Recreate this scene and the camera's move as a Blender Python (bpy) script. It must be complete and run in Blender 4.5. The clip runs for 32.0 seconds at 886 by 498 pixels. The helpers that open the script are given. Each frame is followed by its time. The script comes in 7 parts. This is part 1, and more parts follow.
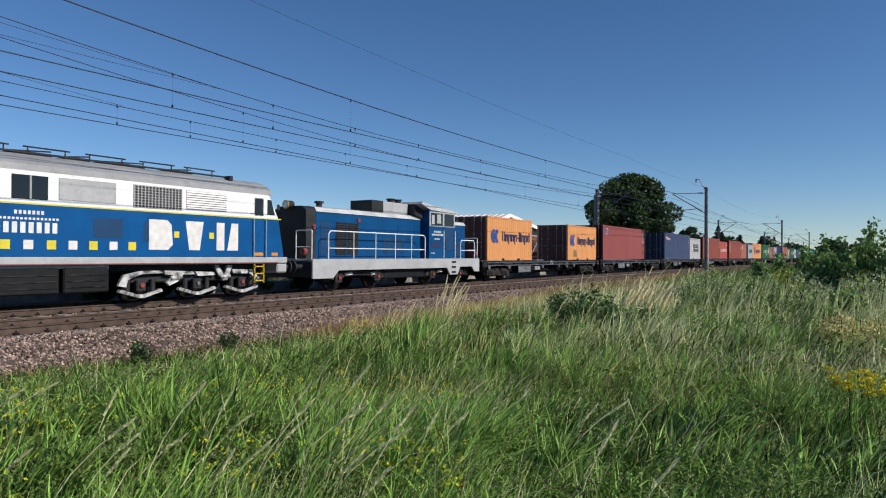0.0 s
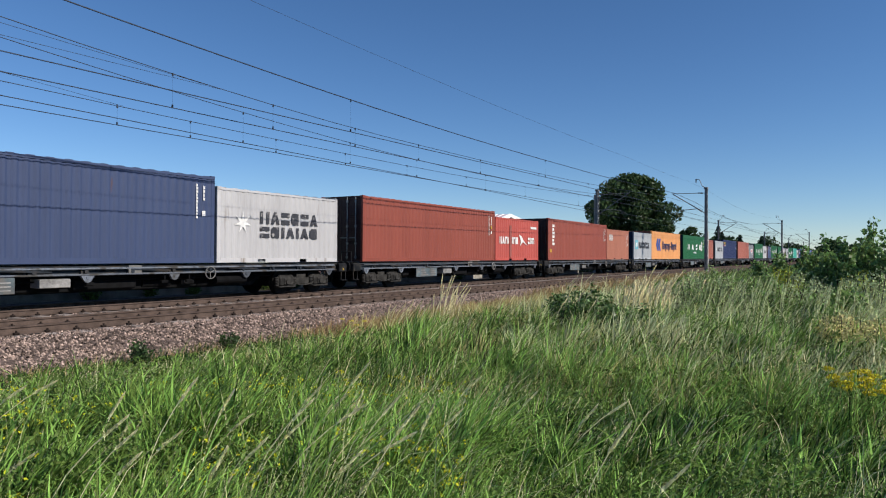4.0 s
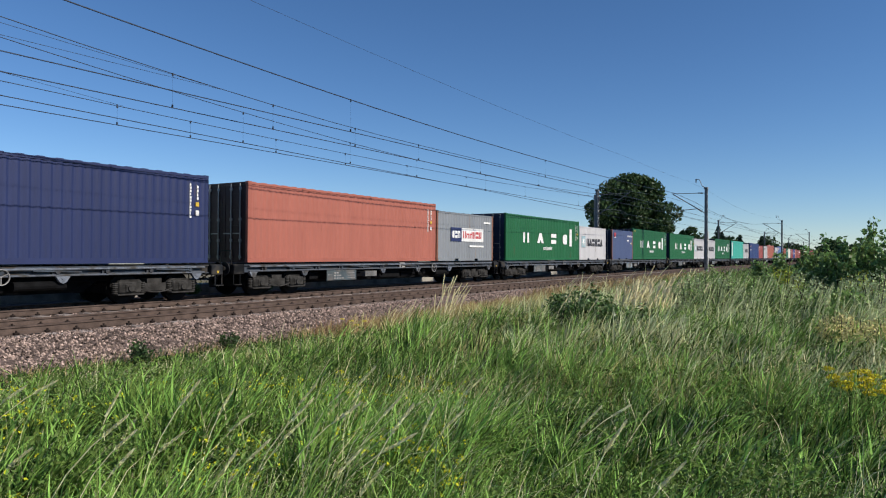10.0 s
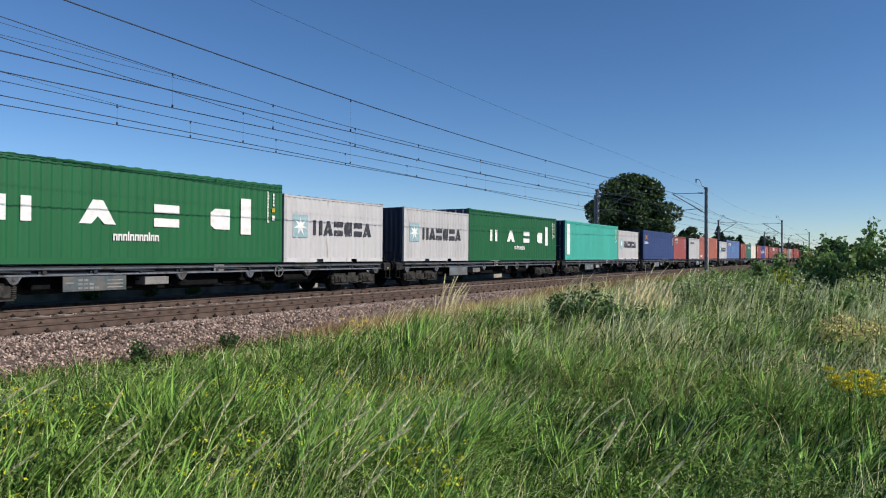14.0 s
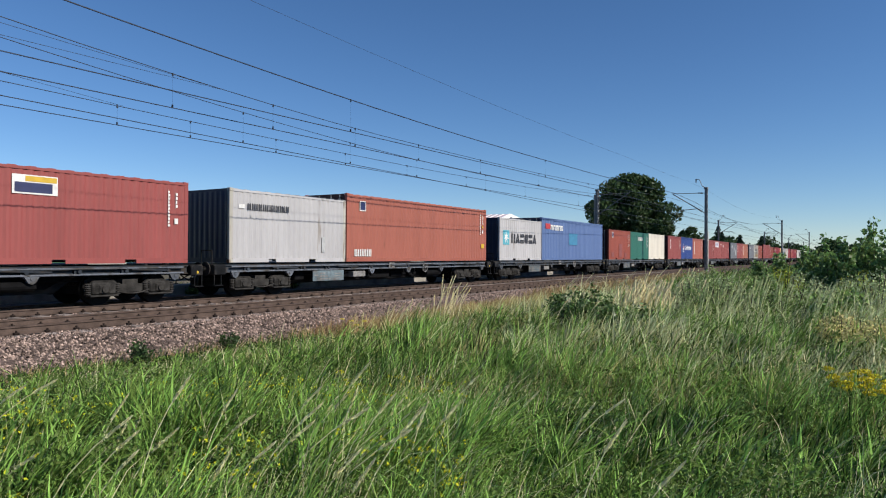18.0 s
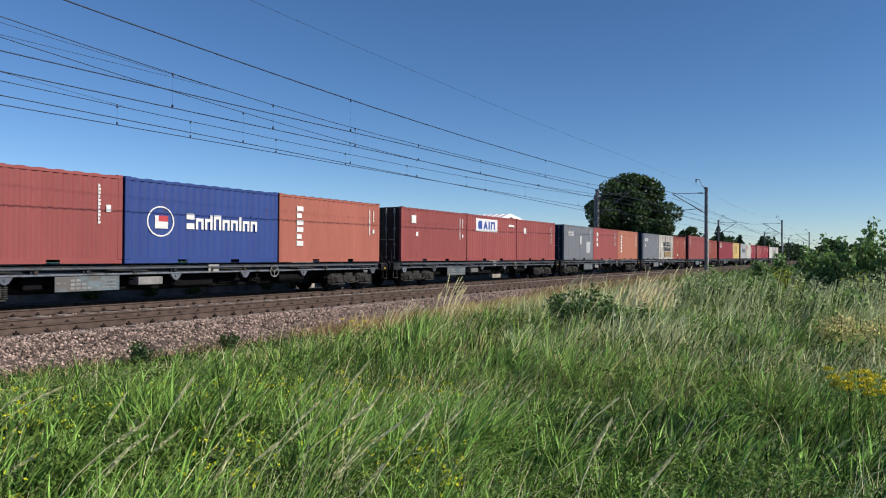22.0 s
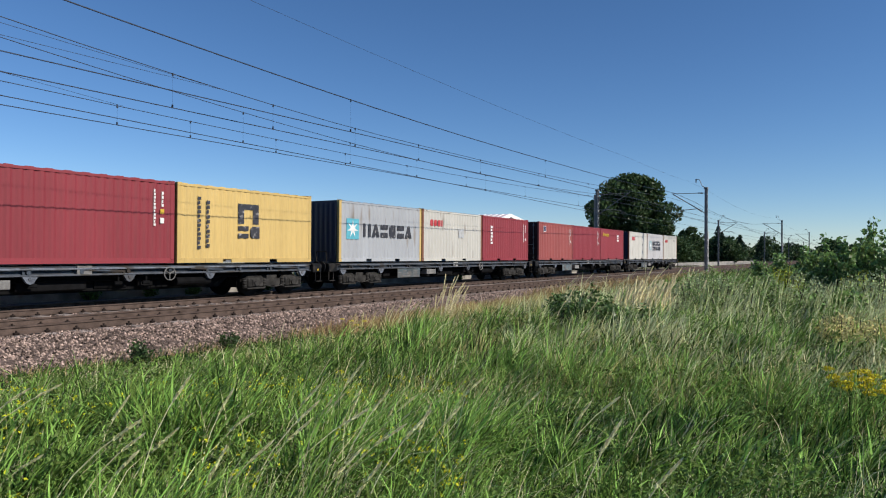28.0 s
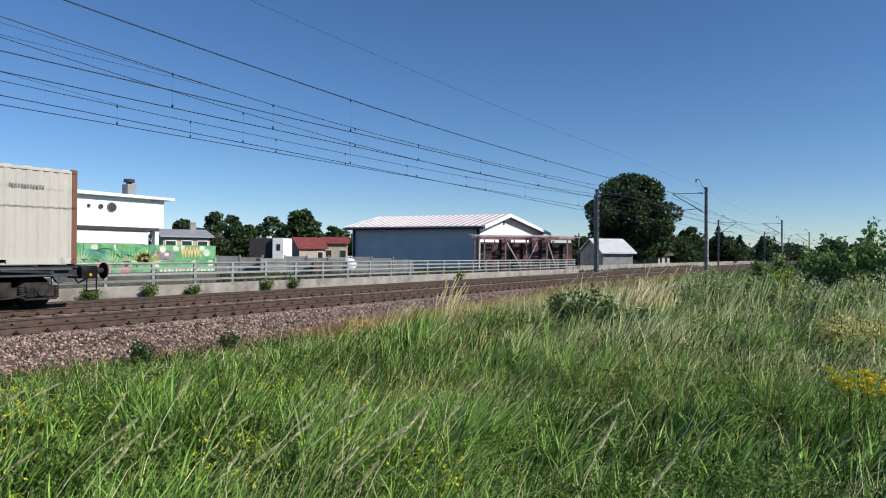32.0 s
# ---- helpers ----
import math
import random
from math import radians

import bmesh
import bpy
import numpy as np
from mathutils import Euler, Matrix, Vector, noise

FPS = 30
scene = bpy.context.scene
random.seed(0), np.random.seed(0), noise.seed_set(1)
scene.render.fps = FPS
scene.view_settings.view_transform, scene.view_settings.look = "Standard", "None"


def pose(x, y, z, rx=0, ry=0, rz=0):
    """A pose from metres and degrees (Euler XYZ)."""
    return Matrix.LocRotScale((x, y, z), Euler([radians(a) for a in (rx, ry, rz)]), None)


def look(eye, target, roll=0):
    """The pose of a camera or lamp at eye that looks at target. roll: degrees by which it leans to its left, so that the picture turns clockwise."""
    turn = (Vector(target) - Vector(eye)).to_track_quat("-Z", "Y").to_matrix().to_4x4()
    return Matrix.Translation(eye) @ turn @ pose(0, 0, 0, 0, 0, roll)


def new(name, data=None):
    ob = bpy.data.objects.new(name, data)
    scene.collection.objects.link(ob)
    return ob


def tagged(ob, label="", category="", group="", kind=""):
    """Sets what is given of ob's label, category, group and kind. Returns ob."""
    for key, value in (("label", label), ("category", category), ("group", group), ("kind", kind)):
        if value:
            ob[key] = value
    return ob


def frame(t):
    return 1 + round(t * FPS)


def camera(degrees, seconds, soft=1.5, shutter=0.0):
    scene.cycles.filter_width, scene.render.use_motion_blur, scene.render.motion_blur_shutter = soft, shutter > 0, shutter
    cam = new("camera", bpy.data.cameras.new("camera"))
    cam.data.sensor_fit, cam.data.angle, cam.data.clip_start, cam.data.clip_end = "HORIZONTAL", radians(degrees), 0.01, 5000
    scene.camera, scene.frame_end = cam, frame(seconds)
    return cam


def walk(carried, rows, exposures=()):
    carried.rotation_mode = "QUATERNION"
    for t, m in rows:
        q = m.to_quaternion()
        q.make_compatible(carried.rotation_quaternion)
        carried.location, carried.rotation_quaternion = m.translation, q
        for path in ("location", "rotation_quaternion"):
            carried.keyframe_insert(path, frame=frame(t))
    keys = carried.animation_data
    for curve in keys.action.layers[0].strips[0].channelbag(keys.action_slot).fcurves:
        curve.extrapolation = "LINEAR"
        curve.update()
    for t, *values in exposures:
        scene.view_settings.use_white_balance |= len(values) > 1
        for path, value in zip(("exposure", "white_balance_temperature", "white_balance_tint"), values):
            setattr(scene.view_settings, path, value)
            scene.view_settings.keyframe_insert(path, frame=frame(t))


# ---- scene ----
# The track runs along x, the train's side lies towards +y, z = 0 is the top of the rails.
EYE = (0.0, 0.0, 1.524)
AIM = (8.4537, 5.3411, 1.6093)
cam = camera(66.86, 32.0, soft=1.1)
walk(cam, [(0.0, look(EYE, AIM, 0.358)), (32.0, look(EYE, AIM, 0.358))], [(0.0, 0.02), (0.8, 0.1), (2.0, 0.2), (32.0, 0.2)])

# late afternoon sun from behind the camera and from the right
SUN_AZ, SUN_EL = radians(9), radians(34.5)
world = bpy.data.worlds.new("sky")
scene.world = world
world.use_nodes = True
wn = world.node_tree
sky = wn.nodes.new("ShaderNodeTexSky")
sky.sky_type, sky.sun_disc = "NISHITA", False
sky.sun_elevation = SUN_EL
# the sun stands over the direction (sin, -cos) of SUN_AZ in plan
sun_dir = Vector((math.sin(SUN_AZ) * math.cos(SUN_EL), -math.cos(SUN_AZ) * math.cos(SUN_EL), math.sin(SUN_EL)))
sky.sun_rotation = math.atan2(sun_dir.x, sun_dir.y)
sky.air_density, sky.dust_density, sky.ozone_density, sky.altitude = 1.0, 0.0, 4.3, 1500
wn.nodes["Background"].inputs["Strength"].default_value = 0.0945
clear = wn.nodes.new("ShaderNodeHueSaturation")     # the clear, deep blue of the day
clear.inputs["Saturation"].default_value = 1.12
wn.links.new(sky.outputs[0], clear.inputs["Color"])
tint = wn.nodes.new("ShaderNodeMix")
tint.data_type, tint.blend_type = "RGBA", "MULTIPLY"
tint.inputs["Factor"].default_value = 1.0
tint.inputs["B"].default_value = (0.95, 0.972, 1.03, 1.0)
wn.links.new(clear.outputs[0], tint.inputs["A"])
wn.links.new(tint.outputs["Result"], wn.nodes["Background"].inputs["Color"])
sun = new("sun", bpy.data.lights.new("sun", "SUN"))
sun.data.energy, sun.data.angle, sun.data.color = 5.0, radians(0.53), (1.0, 0.93, 0.83)
sun.matrix_world = look(tuple(sun_dir * 60), (0, 0, 0))

# plan of the tracks
TRACK_FAR, TRACK_NEAR = 19.68, 15.56
RAIL = 0.7525
DECK = 1.2            # underside of the load
PITCH = 20.0          # one wagon to the next


# ---- materials ----
def material(name, color, rough=0.6, metal=0.0, vary=0.12, scale=6.0, fine=60.0, bump=0.15, depth=0.01, stain=None, stain_amount=0.0,
             stain_scale=2.5, per="none", stretch=None, spec=0.5, k=0.66):
    """A surface with two scales of variation, fine relief and optional stains of another colour."""
    color = tuple(c * k for c in color)
    stain = tuple(c * k for c in stain) if stain else None
    m = bpy.data.materials.new(name)
    m.use_nodes = True
    t = m.node_tree
    n, l = t.nodes, t.links
    p = n["Principled BSDF"]
    p.inputs["Roughness"].default_value, p.inputs["Metallic"].default_value = rough, metal
    p.inputs["Specular IOR Level"].default_value = spec
    co = n.new("ShaderNodeTexCoord").outputs["Object"]
    if stretch:
        mp = n.new("ShaderNodeMapping")
        mp.inputs["Scale"].default_value = stretch
        l.new(co, mp.inputs["Vector"])
        co = mp.outputs[0]
    if per != "none":
        rnd = n.new("ShaderNodeObjectInfo").outputs["Random"] if per == "object" else n.new("ShaderNodeNewGeometry").outputs["Random Per Island"]
        add = n.new("ShaderNodeVectorMath")
        add.operation = "MULTIPLY_ADD"
        cmb = n.new("ShaderNodeCombineXYZ")
        for k in range(3):
            l.new(rnd, cmb.inputs[k])
        add.inputs[1].default_value = (37, 53, 71)
        l.new(cmb.outputs[0], add.inputs[0])
        l.new(co, add.inputs[2])
        co = add.outputs[0]
    def tex(s, detail=4):
        q = n.new("ShaderNodeTexNoise")
        q.inputs["Scale"].default_value, q.inputs["Detail"].default_value = s, detail
        l.new(co, q.inputs["Vector"])
        return q.outputs["Fac"]
    big, small = tex(scale), tex(fine, 3)
    mix = n.new("ShaderNodeMath")
    mix.operation = "MULTIPLY_ADD"
    l.new(big, mix.inputs[0])
    mix.inputs[1].default_value = 0.65
    sc = n.new("ShaderNodeMath")
    sc.operation = "MULTIPLY"
    l.new(small, sc.inputs[0])
    sc.inputs[1].default_value = 0.35
    l.new(sc.outputs[0], mix.inputs[2])
    ramp = n.new("ShaderNodeValToRGB")
    lo, hi = max(0, 1 - 2.4 * vary), 1 + 2.4 * vary
    ramp.color_ramp.elements[0].position, ramp.color_ramp.elements[1].position = 0.3, 0.7
    ramp.color_ramp.elements[0].color = tuple(min(1, c * lo) for c in color) + (1,)
    ramp.color_ramp.elements[1].color = tuple(min(1, c * hi) for c in color) + (1,)
    l.new(mix.outputs[0], ramp.inputs["Fac"])
    out = ramp.outputs["Color"]
    if per != "none":
        hsv = n.new("ShaderNodeHueSaturation")
        mr = n.new("ShaderNodeMapRange")
        mr.inputs["To Min"].default_value, mr.inputs["To Max"].default_value = 1 - 1.6 * vary, 1 + 1.6 * vary
        l.new(rnd, mr.inputs["Value"])
        l.new(mr.outputs[0], hsv.inputs["Value"])
        l.new(out, hsv.inputs["Color"])
        out = hsv.outputs["Color"]
    if stain:
        st = tex(stain_scale, 6)
        sr = n.new("ShaderNodeMapRange")
        sr.inputs["From Min"].default_value, sr.inputs["From Max"].default_value = 0.62 - 0.3 * stain_amount, 0.74 - 0.2 * stain_amount
        l.new(st, sr.inputs["Value"])
        mc = n.new("ShaderNodeMix")
        mc.data_type = "RGBA"
        l.new(sr.outputs[0], mc.inputs["Factor"])
        l.new(out, mc.inputs["A"])
        mc.inputs["B"].default_value = tuple(stain) + (1,)
        out = mc.outputs["Result"]
    l.new(out, p.inputs["Base Color"])
    if bump:
        b = n.new("ShaderNodeBump")
        b.inputs["Strength"].default_value, b.inputs["Distance"].default_value = bump, depth
        l.new(small, b.inputs["Height"])
        l.new(b.outputs[0], p.inputs["Normal"])
    return m


def leaf_material(name, color, vary=0.3, back=0.5, rough=0.5, spec=0.12):
    """Thin leaves: part of the light passes through; every leaf differs a little."""
    m = material(name, color, rough=rough, vary=vary * 0.3, scale=1.8, fine=9, bump=0, per="island", spec=spec, k=1.0)
    n, l = m.node_tree.nodes, m.node_tree.links
    p = n["Principled BSDF"]
    src = p.inputs["Base Color"].links[0].from_socket
    hsv = [k for k in n if k.bl_idname == "ShaderNodeHueSaturation"][0]
    rnd = n.new("ShaderNodeNewGeometry").outputs["Random Per Island"]
    mr = n.new("ShaderNodeMapRange")
    mr.inputs["To Min"].default_value, mr.inputs["To Max"].default_value = 0.485, 0.515
    l.new(rnd, mr.inputs["Value"])
    l.new(mr.outputs[0], hsv.inputs["Hue"])
    tr = n.new("ShaderNodeBsdfTranslucent")
    l.new(src, tr.inputs["Color"])
    mix = n.new("ShaderNodeMixShader")
    mix.inputs[0].default_value = back
    l.new(p.outputs[0], mix.inputs[1])
    l.new(tr.outputs[0], mix.inputs[2])
    l.new(mix.outputs[0], n["Material Output"].inputs["Surface"])
    return m


def paint(name, color, rough=0.5, wear=-0.3, rust=(0.16, 0.07, 0.035)):
    return material(name, color, rough=rough, vary=0.055, scale=1.0, fine=14, bump=0.05, stain=rust, stain_amount=wear * 0.34 - 0.17, stain_scale=2.2,
                    per="object", stretch=(1.4, 1, 0.2), spec=0.25, k=0.62)


M_BALLAST = material("ballast_stone", (0.295, 0.22, 0.185), rough=0.9, vary=0.58, scale=0.9, fine=18, bump=0.8, depth=0.03, per="island", spec=0.12)
M_BALLAST_BED = material("ballast_bed", (0.16, 0.12, 0.105), rough=0.95, vary=0.4, scale=4, fine=28, bump=1.0, depth=0.04, spec=0.12)
# soil set near black, so shade between the blades is partly in its colour
M_EARTH = material("shade_dark_meadow_soil", (0.03, 0.03, 0.014), rough=0.95, vary=0.4, scale=0.6, fine=12, bump=0.6, depth=0.03, spec=0.12)
M_RAIL = material("rusty_rail_steel", (0.135, 0.097, 0.08), rough=0.75, metal=0.2, vary=0.2, scale=4, fine=40, spec=0.12)
M_SLEEPER = material("concrete_sleeper", (0.40, 0.345, 0.32), rough=0.9, vary=0.2, scale=3, fine=40, per="object", spec=0.12)
M_CLIP = material("rail_clip_steel", (0.028, 0.02, 0.017), rough=0.7, metal=0.3, spec=0.12)
M_CONCRETE = material("pale_concrete", (0.42, 0.395, 0.355), rough=0.9, vary=0.16, scale=1.2, fine=24, stain=(0.25, 0.23, 0.2), stain_amount=0.3, stain_scale=1.1)
M_GALV = material("galvanised_steel", (0.44, 0.47, 0.45), rough=0.5, metal=0.2, vary=0.1, scale=3, fine=30)
M_MAST = material("grey_mast_steel", (0.25, 0.255, 0.255), rough=0.65, metal=0.3, vary=0.2, scale=3, fine=30)
M_WIRE = material("weathered_wire", (0.022, 0.034, 0.06), rough=0.6, metal=0.4, vary=0.1, bump=0)
M_INSUL = material("brown_insulator", (0.06, 0.035, 0.03), rough=0.3)
M_FRAME = material("wagon_frame_paint", (0.018, 0.02, 0.024), rough=0.7, vary=0.35, scale=2.5, fine=30, stain=(0.06, 0.052, 0.045), stain_amount=0.5, per="object", spec=0.12)
M_FRAME_BLUE = material("faded_blue_sill_paint", (0.05, 0.062, 0.08), rough=0.65, vary=0.3, scale=1.5, fine=25, stain=(0.06, 0.05, 0.042), stain_amount=0.5, per="object", spec=0.12)
M_BOGIE = material("brake_dust_bogie", (0.05, 0.047, 0.044), rough=0.9, vary=0.35, scale=5, fine=40, spec=0.12)
M_WHEEL = material("wheel_steel", (0.018, 0.017, 0.017), rough=0.6, metal=0.5, vary=0.2, spec=0.12)
# near-black for the gear: the shade under the wagon is in this colour
M_GEAR = material("shade_black_brake_gear", (0.009, 0.009, 0.010), rough=0.85, vary=0.3, scale=5, fine=30, spec=0.08)
M_PIPE = material("dusty_blue_grey_pipe", (0.17, 0.19, 0.23), rough=0.6, vary=0.3, scale=2.5, fine=30, stain=(0.08, 0.075, 0.07), stain_amount=0.5, per="object", spec=0.2)
M_BOARD = material("wagon_data_board_blue", (0.115, 0.155, 0.175), rough=0.6, vary=0.3, scale=2, fine=20, stain=(0.14, 0.13, 0.12), stain_amount=0.6, per="object")
M_BOARD_GREY = material("dusty_grey_board", (0.27, 0.26, 0.25), rough=0.7, vary=0.25, scale=3, fine=20, per="object")
M_BRIGHT = material("white_stencil_paint", (0.70, 0.69, 0.67), rough=0.6, vary=0.08, scale=5, k=0.9)
M_YELLOW = material("yellow_marking_paint", (0.75, 0.48, 0.03), rough=0.55, vary=0.08)
M_DARKMARK = material("near_black_lettering_paint", (0.035, 0.035, 0.045), rough=0.55, vary=0.2, scale=6, stain=(0.45, 0.43, 0.42), stain_amount=0.12, stain_scale=7)
M_BLACK = material("black_rubber", (0.012, 0.012, 0.013), rough=0.7)
M_ROD = material("zinc_locking_rod", (0.38, 0.38, 0.38), rough=0.5, metal=0.5)

PAINT = {
    "orange": paint("orange_container_paint", (0.92, 0.41, 0.15)),
    # brown for the ends, with the shade on the leading end put into it
    "brown": paint("shaded_brown_end_paint", (0.2, 0.066, 0.052)),
    "red": paint("oxide_red_container_paint", (0.385, 0.1, 0.092)),
    "maroon": paint("maroon_container_paint", (0.33, 0.052, 0.066)),
    "rust": paint("rust_red_container_paint", (0.36, 0.09, 0.062)),
    "salmon": paint("faded_salmon_container_paint", (0.49, 0.16, 0.115)),
    "peach": paint("sun_bleached_peach_container_paint", (0.49, 0.185, 0.12)),
    "coral": paint("coral_red_container_paint", (0.62, 0.12, 0.095)),
    "navy": paint("dark_navy_container_paint", (0.027, 0.039, 0.12)),
    "slate": paint("slate_blue_container_paint", (0.062, 0.088, 0.185)),
    "blue": paint("royal_blue_container_paint", (0.045, 0.085, 0.3)),
    "lightblue": paint("faded_light_blue_container_paint", (0.14, 0.22, 0.45)),
    "indigo": paint("faded_indigo_container_paint", (0.085, 0.115, 0.235)),
    "deepblue": paint("deep_blue_container_paint", (0.042, 0.07, 0.2)),
    "green": paint("green_container_paint", (0.018, 0.145, 0.052)),
    "teal": paint("turquoise_container_paint", (0.075, 0.50, 0.40)),
    "jade": paint("bluish_green_container_paint", (0.045, 0.19, 0.145)),
    "grey": paint("silver_grey_container_paint", (0.52, 0.54, 0.57), wear=0.35, rust=(0.33, 0.28, 0.23)),
    "midgrey": paint("mid_grey_container_paint", (0.215, 0.225, 0.25)),
    "pewter": paint("pewter_grey_container_paint", (0.3, 0.32, 0.345), wear=0.1, rust=(0.3, 0.2, 0.14)),
    "white": paint("off_white_container_paint", (0.66, 0.645, 0.655), wear=0.4, rust=(0.33, 0.28, 0.23)),
    "cream": paint("cream_container_paint", (0.98, 0.91, 0.78)),
    "dirty": paint("stained_white_container_paint", (0.60, 0.57, 0.50), wear=1.1),
    "ivory": paint("greyed_ivory_container_paint", (0.74, 0.715, 0.65), wear=0.4, rust=(0.33, 0.28, 0.23)),
    "rustbrown": paint("rusty_brown_post_paint", (0.26, 0.115, 0.07)),
    "yellow": paint("dull_yellow_container_paint", (0.76, 0.54, 0.20)),
    # end colours darkened: the shade on the leading end walls is in the paint
    "endblue": paint("shaded_blue_end_paint", (0.03, 0.042, 0.085)),
    "endred": paint("shaded_red_end_paint", (0.06, 0.022, 0.022)),
}
MARK = {"white": M_BRIGHT, "yellow": M_YELLOW, "dark": M_DARKMARK,
        "blue": material("blue_marking_paint", (0.04, 0.09, 0.38), rough=0.5, vary=0.08),
        "sky": material("sky_blue_marking_paint", (0.13, 0.52, 0.64), rough=0.5, vary=0.1),
        "paleblue": material("bleached_blue_marking_paint", (0.36, 0.52, 0.56), rough=0.5, vary=0.12),
        "red": material("red_marking_paint", (0.62, 0.06, 0.07), rough=0.5, vary=0.1),
        "orange": material("orange_marking_paint", (0.85, 0.33, 0.05), rough=0.5, vary=0.1),
        "navy": material("navy_marking_paint", (0.02, 0.03, 0.12), rough=0.5, vary=0.1),
        "patch": material("dark_paint_patch", (0.17, 0.055, 0.045), rough=0.6, vary=0.15),
        "tan": material("bare_rust_patch", (0.30, 0.20, 0.10), rough=0.8, vary=0.3),
        "teal": material("teal_paint_patch", (0.06, 0.27, 0.47), rough=0.6, vary=0.1),
        "coraldark": material("dull_coral_patch", (0.36, 0.10, 0.08), rough=0.6, vary=0.15),
        "reddark": material("dull_red_patch", (0.30, 0.085, 0.075), rough=0.6, vary=0.15),
        "darkgrey": material("faded_grey_lettering", (0.3, 0.3, 0.3), rough=0.6, vary=0.15),
        "pale": material("pale_paint_patch", (0.55, 0.56, 0.57), rough=0.6, vary=0.1)}


# ---- helpers for building ----
def mesh_of(name, bm, mat=None):
    me = bpy.data.meshes.new(name)
    bm.to_mesh(me)
    bm.free()
    if mat:
        me.materials.append(mat)
    return me


def part(name, bm, mat, parent, label=""):
    """Links a bmesh, or a finished mesh, as one mesh object under a thing or under a part."""
    ob = new(name, bm if isinstance(bm, bpy.types.Mesh) else mesh_of(name, bm, mat))
    ob.parent = parent
    return tagged(ob, label)


def thing(name, m, label, category, group="", kind=""):
    ob = new(name)
    ob.empty_display_size = 0.3
    ob.matrix_basis = m if isinstance(m, Matrix) else pose(*m)
    return tagged(ob, label, category, group, kind)


def box(bm, x0, x1, y0, y1, z0, z1, bevel=0.0, turn=None):
    m = Matrix.LocRotScale(((x0 + x1) / 2, (y0 + y1) / 2, (z0 + z1) / 2), turn, (abs(x1 - x0), abs(y1 - y0), abs(z1 - z0)))
    r = bmesh.ops.create_cube(bm, size=1, matrix=m)
    if bevel:
        es = list({e for v in r["verts"] for e in v.link_edges})
        bmesh.ops.bevel(bm, geom=es, offset=bevel, segments=1, affect="EDGES")
    return bm


def tube(bm, a, b, r, n=8, r2=None):
    a, b = Vector(a), Vector(b)
    d = b - a
    m = Matrix.Translation((a + b) / 2) @ d.to_track_quat("Z", "Y").to_matrix().to_4x4()
    bmesh.ops.create_cone(bm, cap_ends=True, segments=n, radius1=r, radius2=r if r2 is None else r2, depth=d.length, matrix=m)
    return bm


def prism(bm, pts, axis, a, b):
    """Extrudes a closed outline along an axis (0, 1 or 2) from a to b; the outline gives the other two coordinates."""
    def put(p, s):
        c = list(p)
        c.insert(axis, s)
        return bm.verts.new(c)
    lo, hi = [put(p, a) for p in pts], [put(p, b) for p in pts]
    n = len(pts)
    fs = [bm.faces.new((lo[i], lo[(i + 1) % n], hi[(i + 1) % n], hi[i])) for i in range(n)]
    fs += [bm.faces.new(lo[::-1]), bm.faces.new(hi)]
    bmesh.ops.recalc_face_normals(bm, faces=fs)
    return bm


def B():
    return bmesh.new()


def quads(name, verts, faces, mat):
    me = bpy.data.meshes.new(name)
    me.from_pydata([tuple(v) for v in verts], [], [tuple(f) for f in faces])
    me.update()
    me.materials.append(mat)
    return me


def smooth_noise(x, y, s, k=0.0):
    return noise.noise((x / s + k, y / s - k, k * 0.37))


# ---- ground ----
def ground_z(x, y):
    """Meadow beside the line: a shallow trough along the ballast, rising a little around the camera."""
    near = -0.12 + 0.10 * smooth_noise(x, y, 5.0)
    trough = -0.62
    k = min(1.0, max(0.0, (y - 6.0) / 5.5))
    k = k * k * (3 - 2 * k)
    fade = min(1.0, max(0.0, (x - 14) / 30))
    z = near * (1 - k) + (trough * (1 - fade) - 0.40 * fade) * k
    if y > 24.0:
        z = -0.15
    elif y > 13.0:
        z = -0.62
    return z


bm = B()
xs = [-1500, -600, -250, -120, -60, -30] + [-20 + 1.5 * i for i in range(80)] + [105, 120, 150, 200, 300, 500, 900, 1800, 3000]
ys = [-2000, -700, -250, -100, -50, -30] + [-20 + 1.25 * i for i in range(44)] + [37, 45, 60, 90, 140, 220, 400, 800, 1500, 3000]
grid = [[bm.verts.new((x, y, ground_z(x, y))) for y in ys] for x in xs]
for i in range(len(xs) - 1):
    for j in range(len(ys) - 1):
        bm.faces.new((grid[i][j], grid[i + 1][j], grid[i + 1][j + 1], grid[i][j + 1]))
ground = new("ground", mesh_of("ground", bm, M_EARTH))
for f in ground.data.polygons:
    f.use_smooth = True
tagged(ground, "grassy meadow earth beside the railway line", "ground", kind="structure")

# ballast bed under both tracks
bm = B()
prism(bm, [(12.35, -0.66), (13.75, -0.2), (21.3, -0.2), (21.75, -0.12), (22.9, -0.12), (22.9, -0.66)], 0, -300, 900)
tagged(new("ballast_bed", mesh_of("ballast_bed", bm, M_BALLAST_BED)), "grey-brown crushed stone track bed", "track bed", kind="structure")


def rail_profile():
    return [(-0.075, -0.172), (0.075, -0.172), (0.075, -0.16), (0.012, -0.142), (0.010, -0.045), (0.036, -0.035), (0.036, -0.004), (0.03, 0.0),
            (-0.03, 0.0), (-0.036, -0.004), (-0.036, -0.035), (-0.010, -0.045), (-0.012, -0.142), (-0.075, -0.16)]


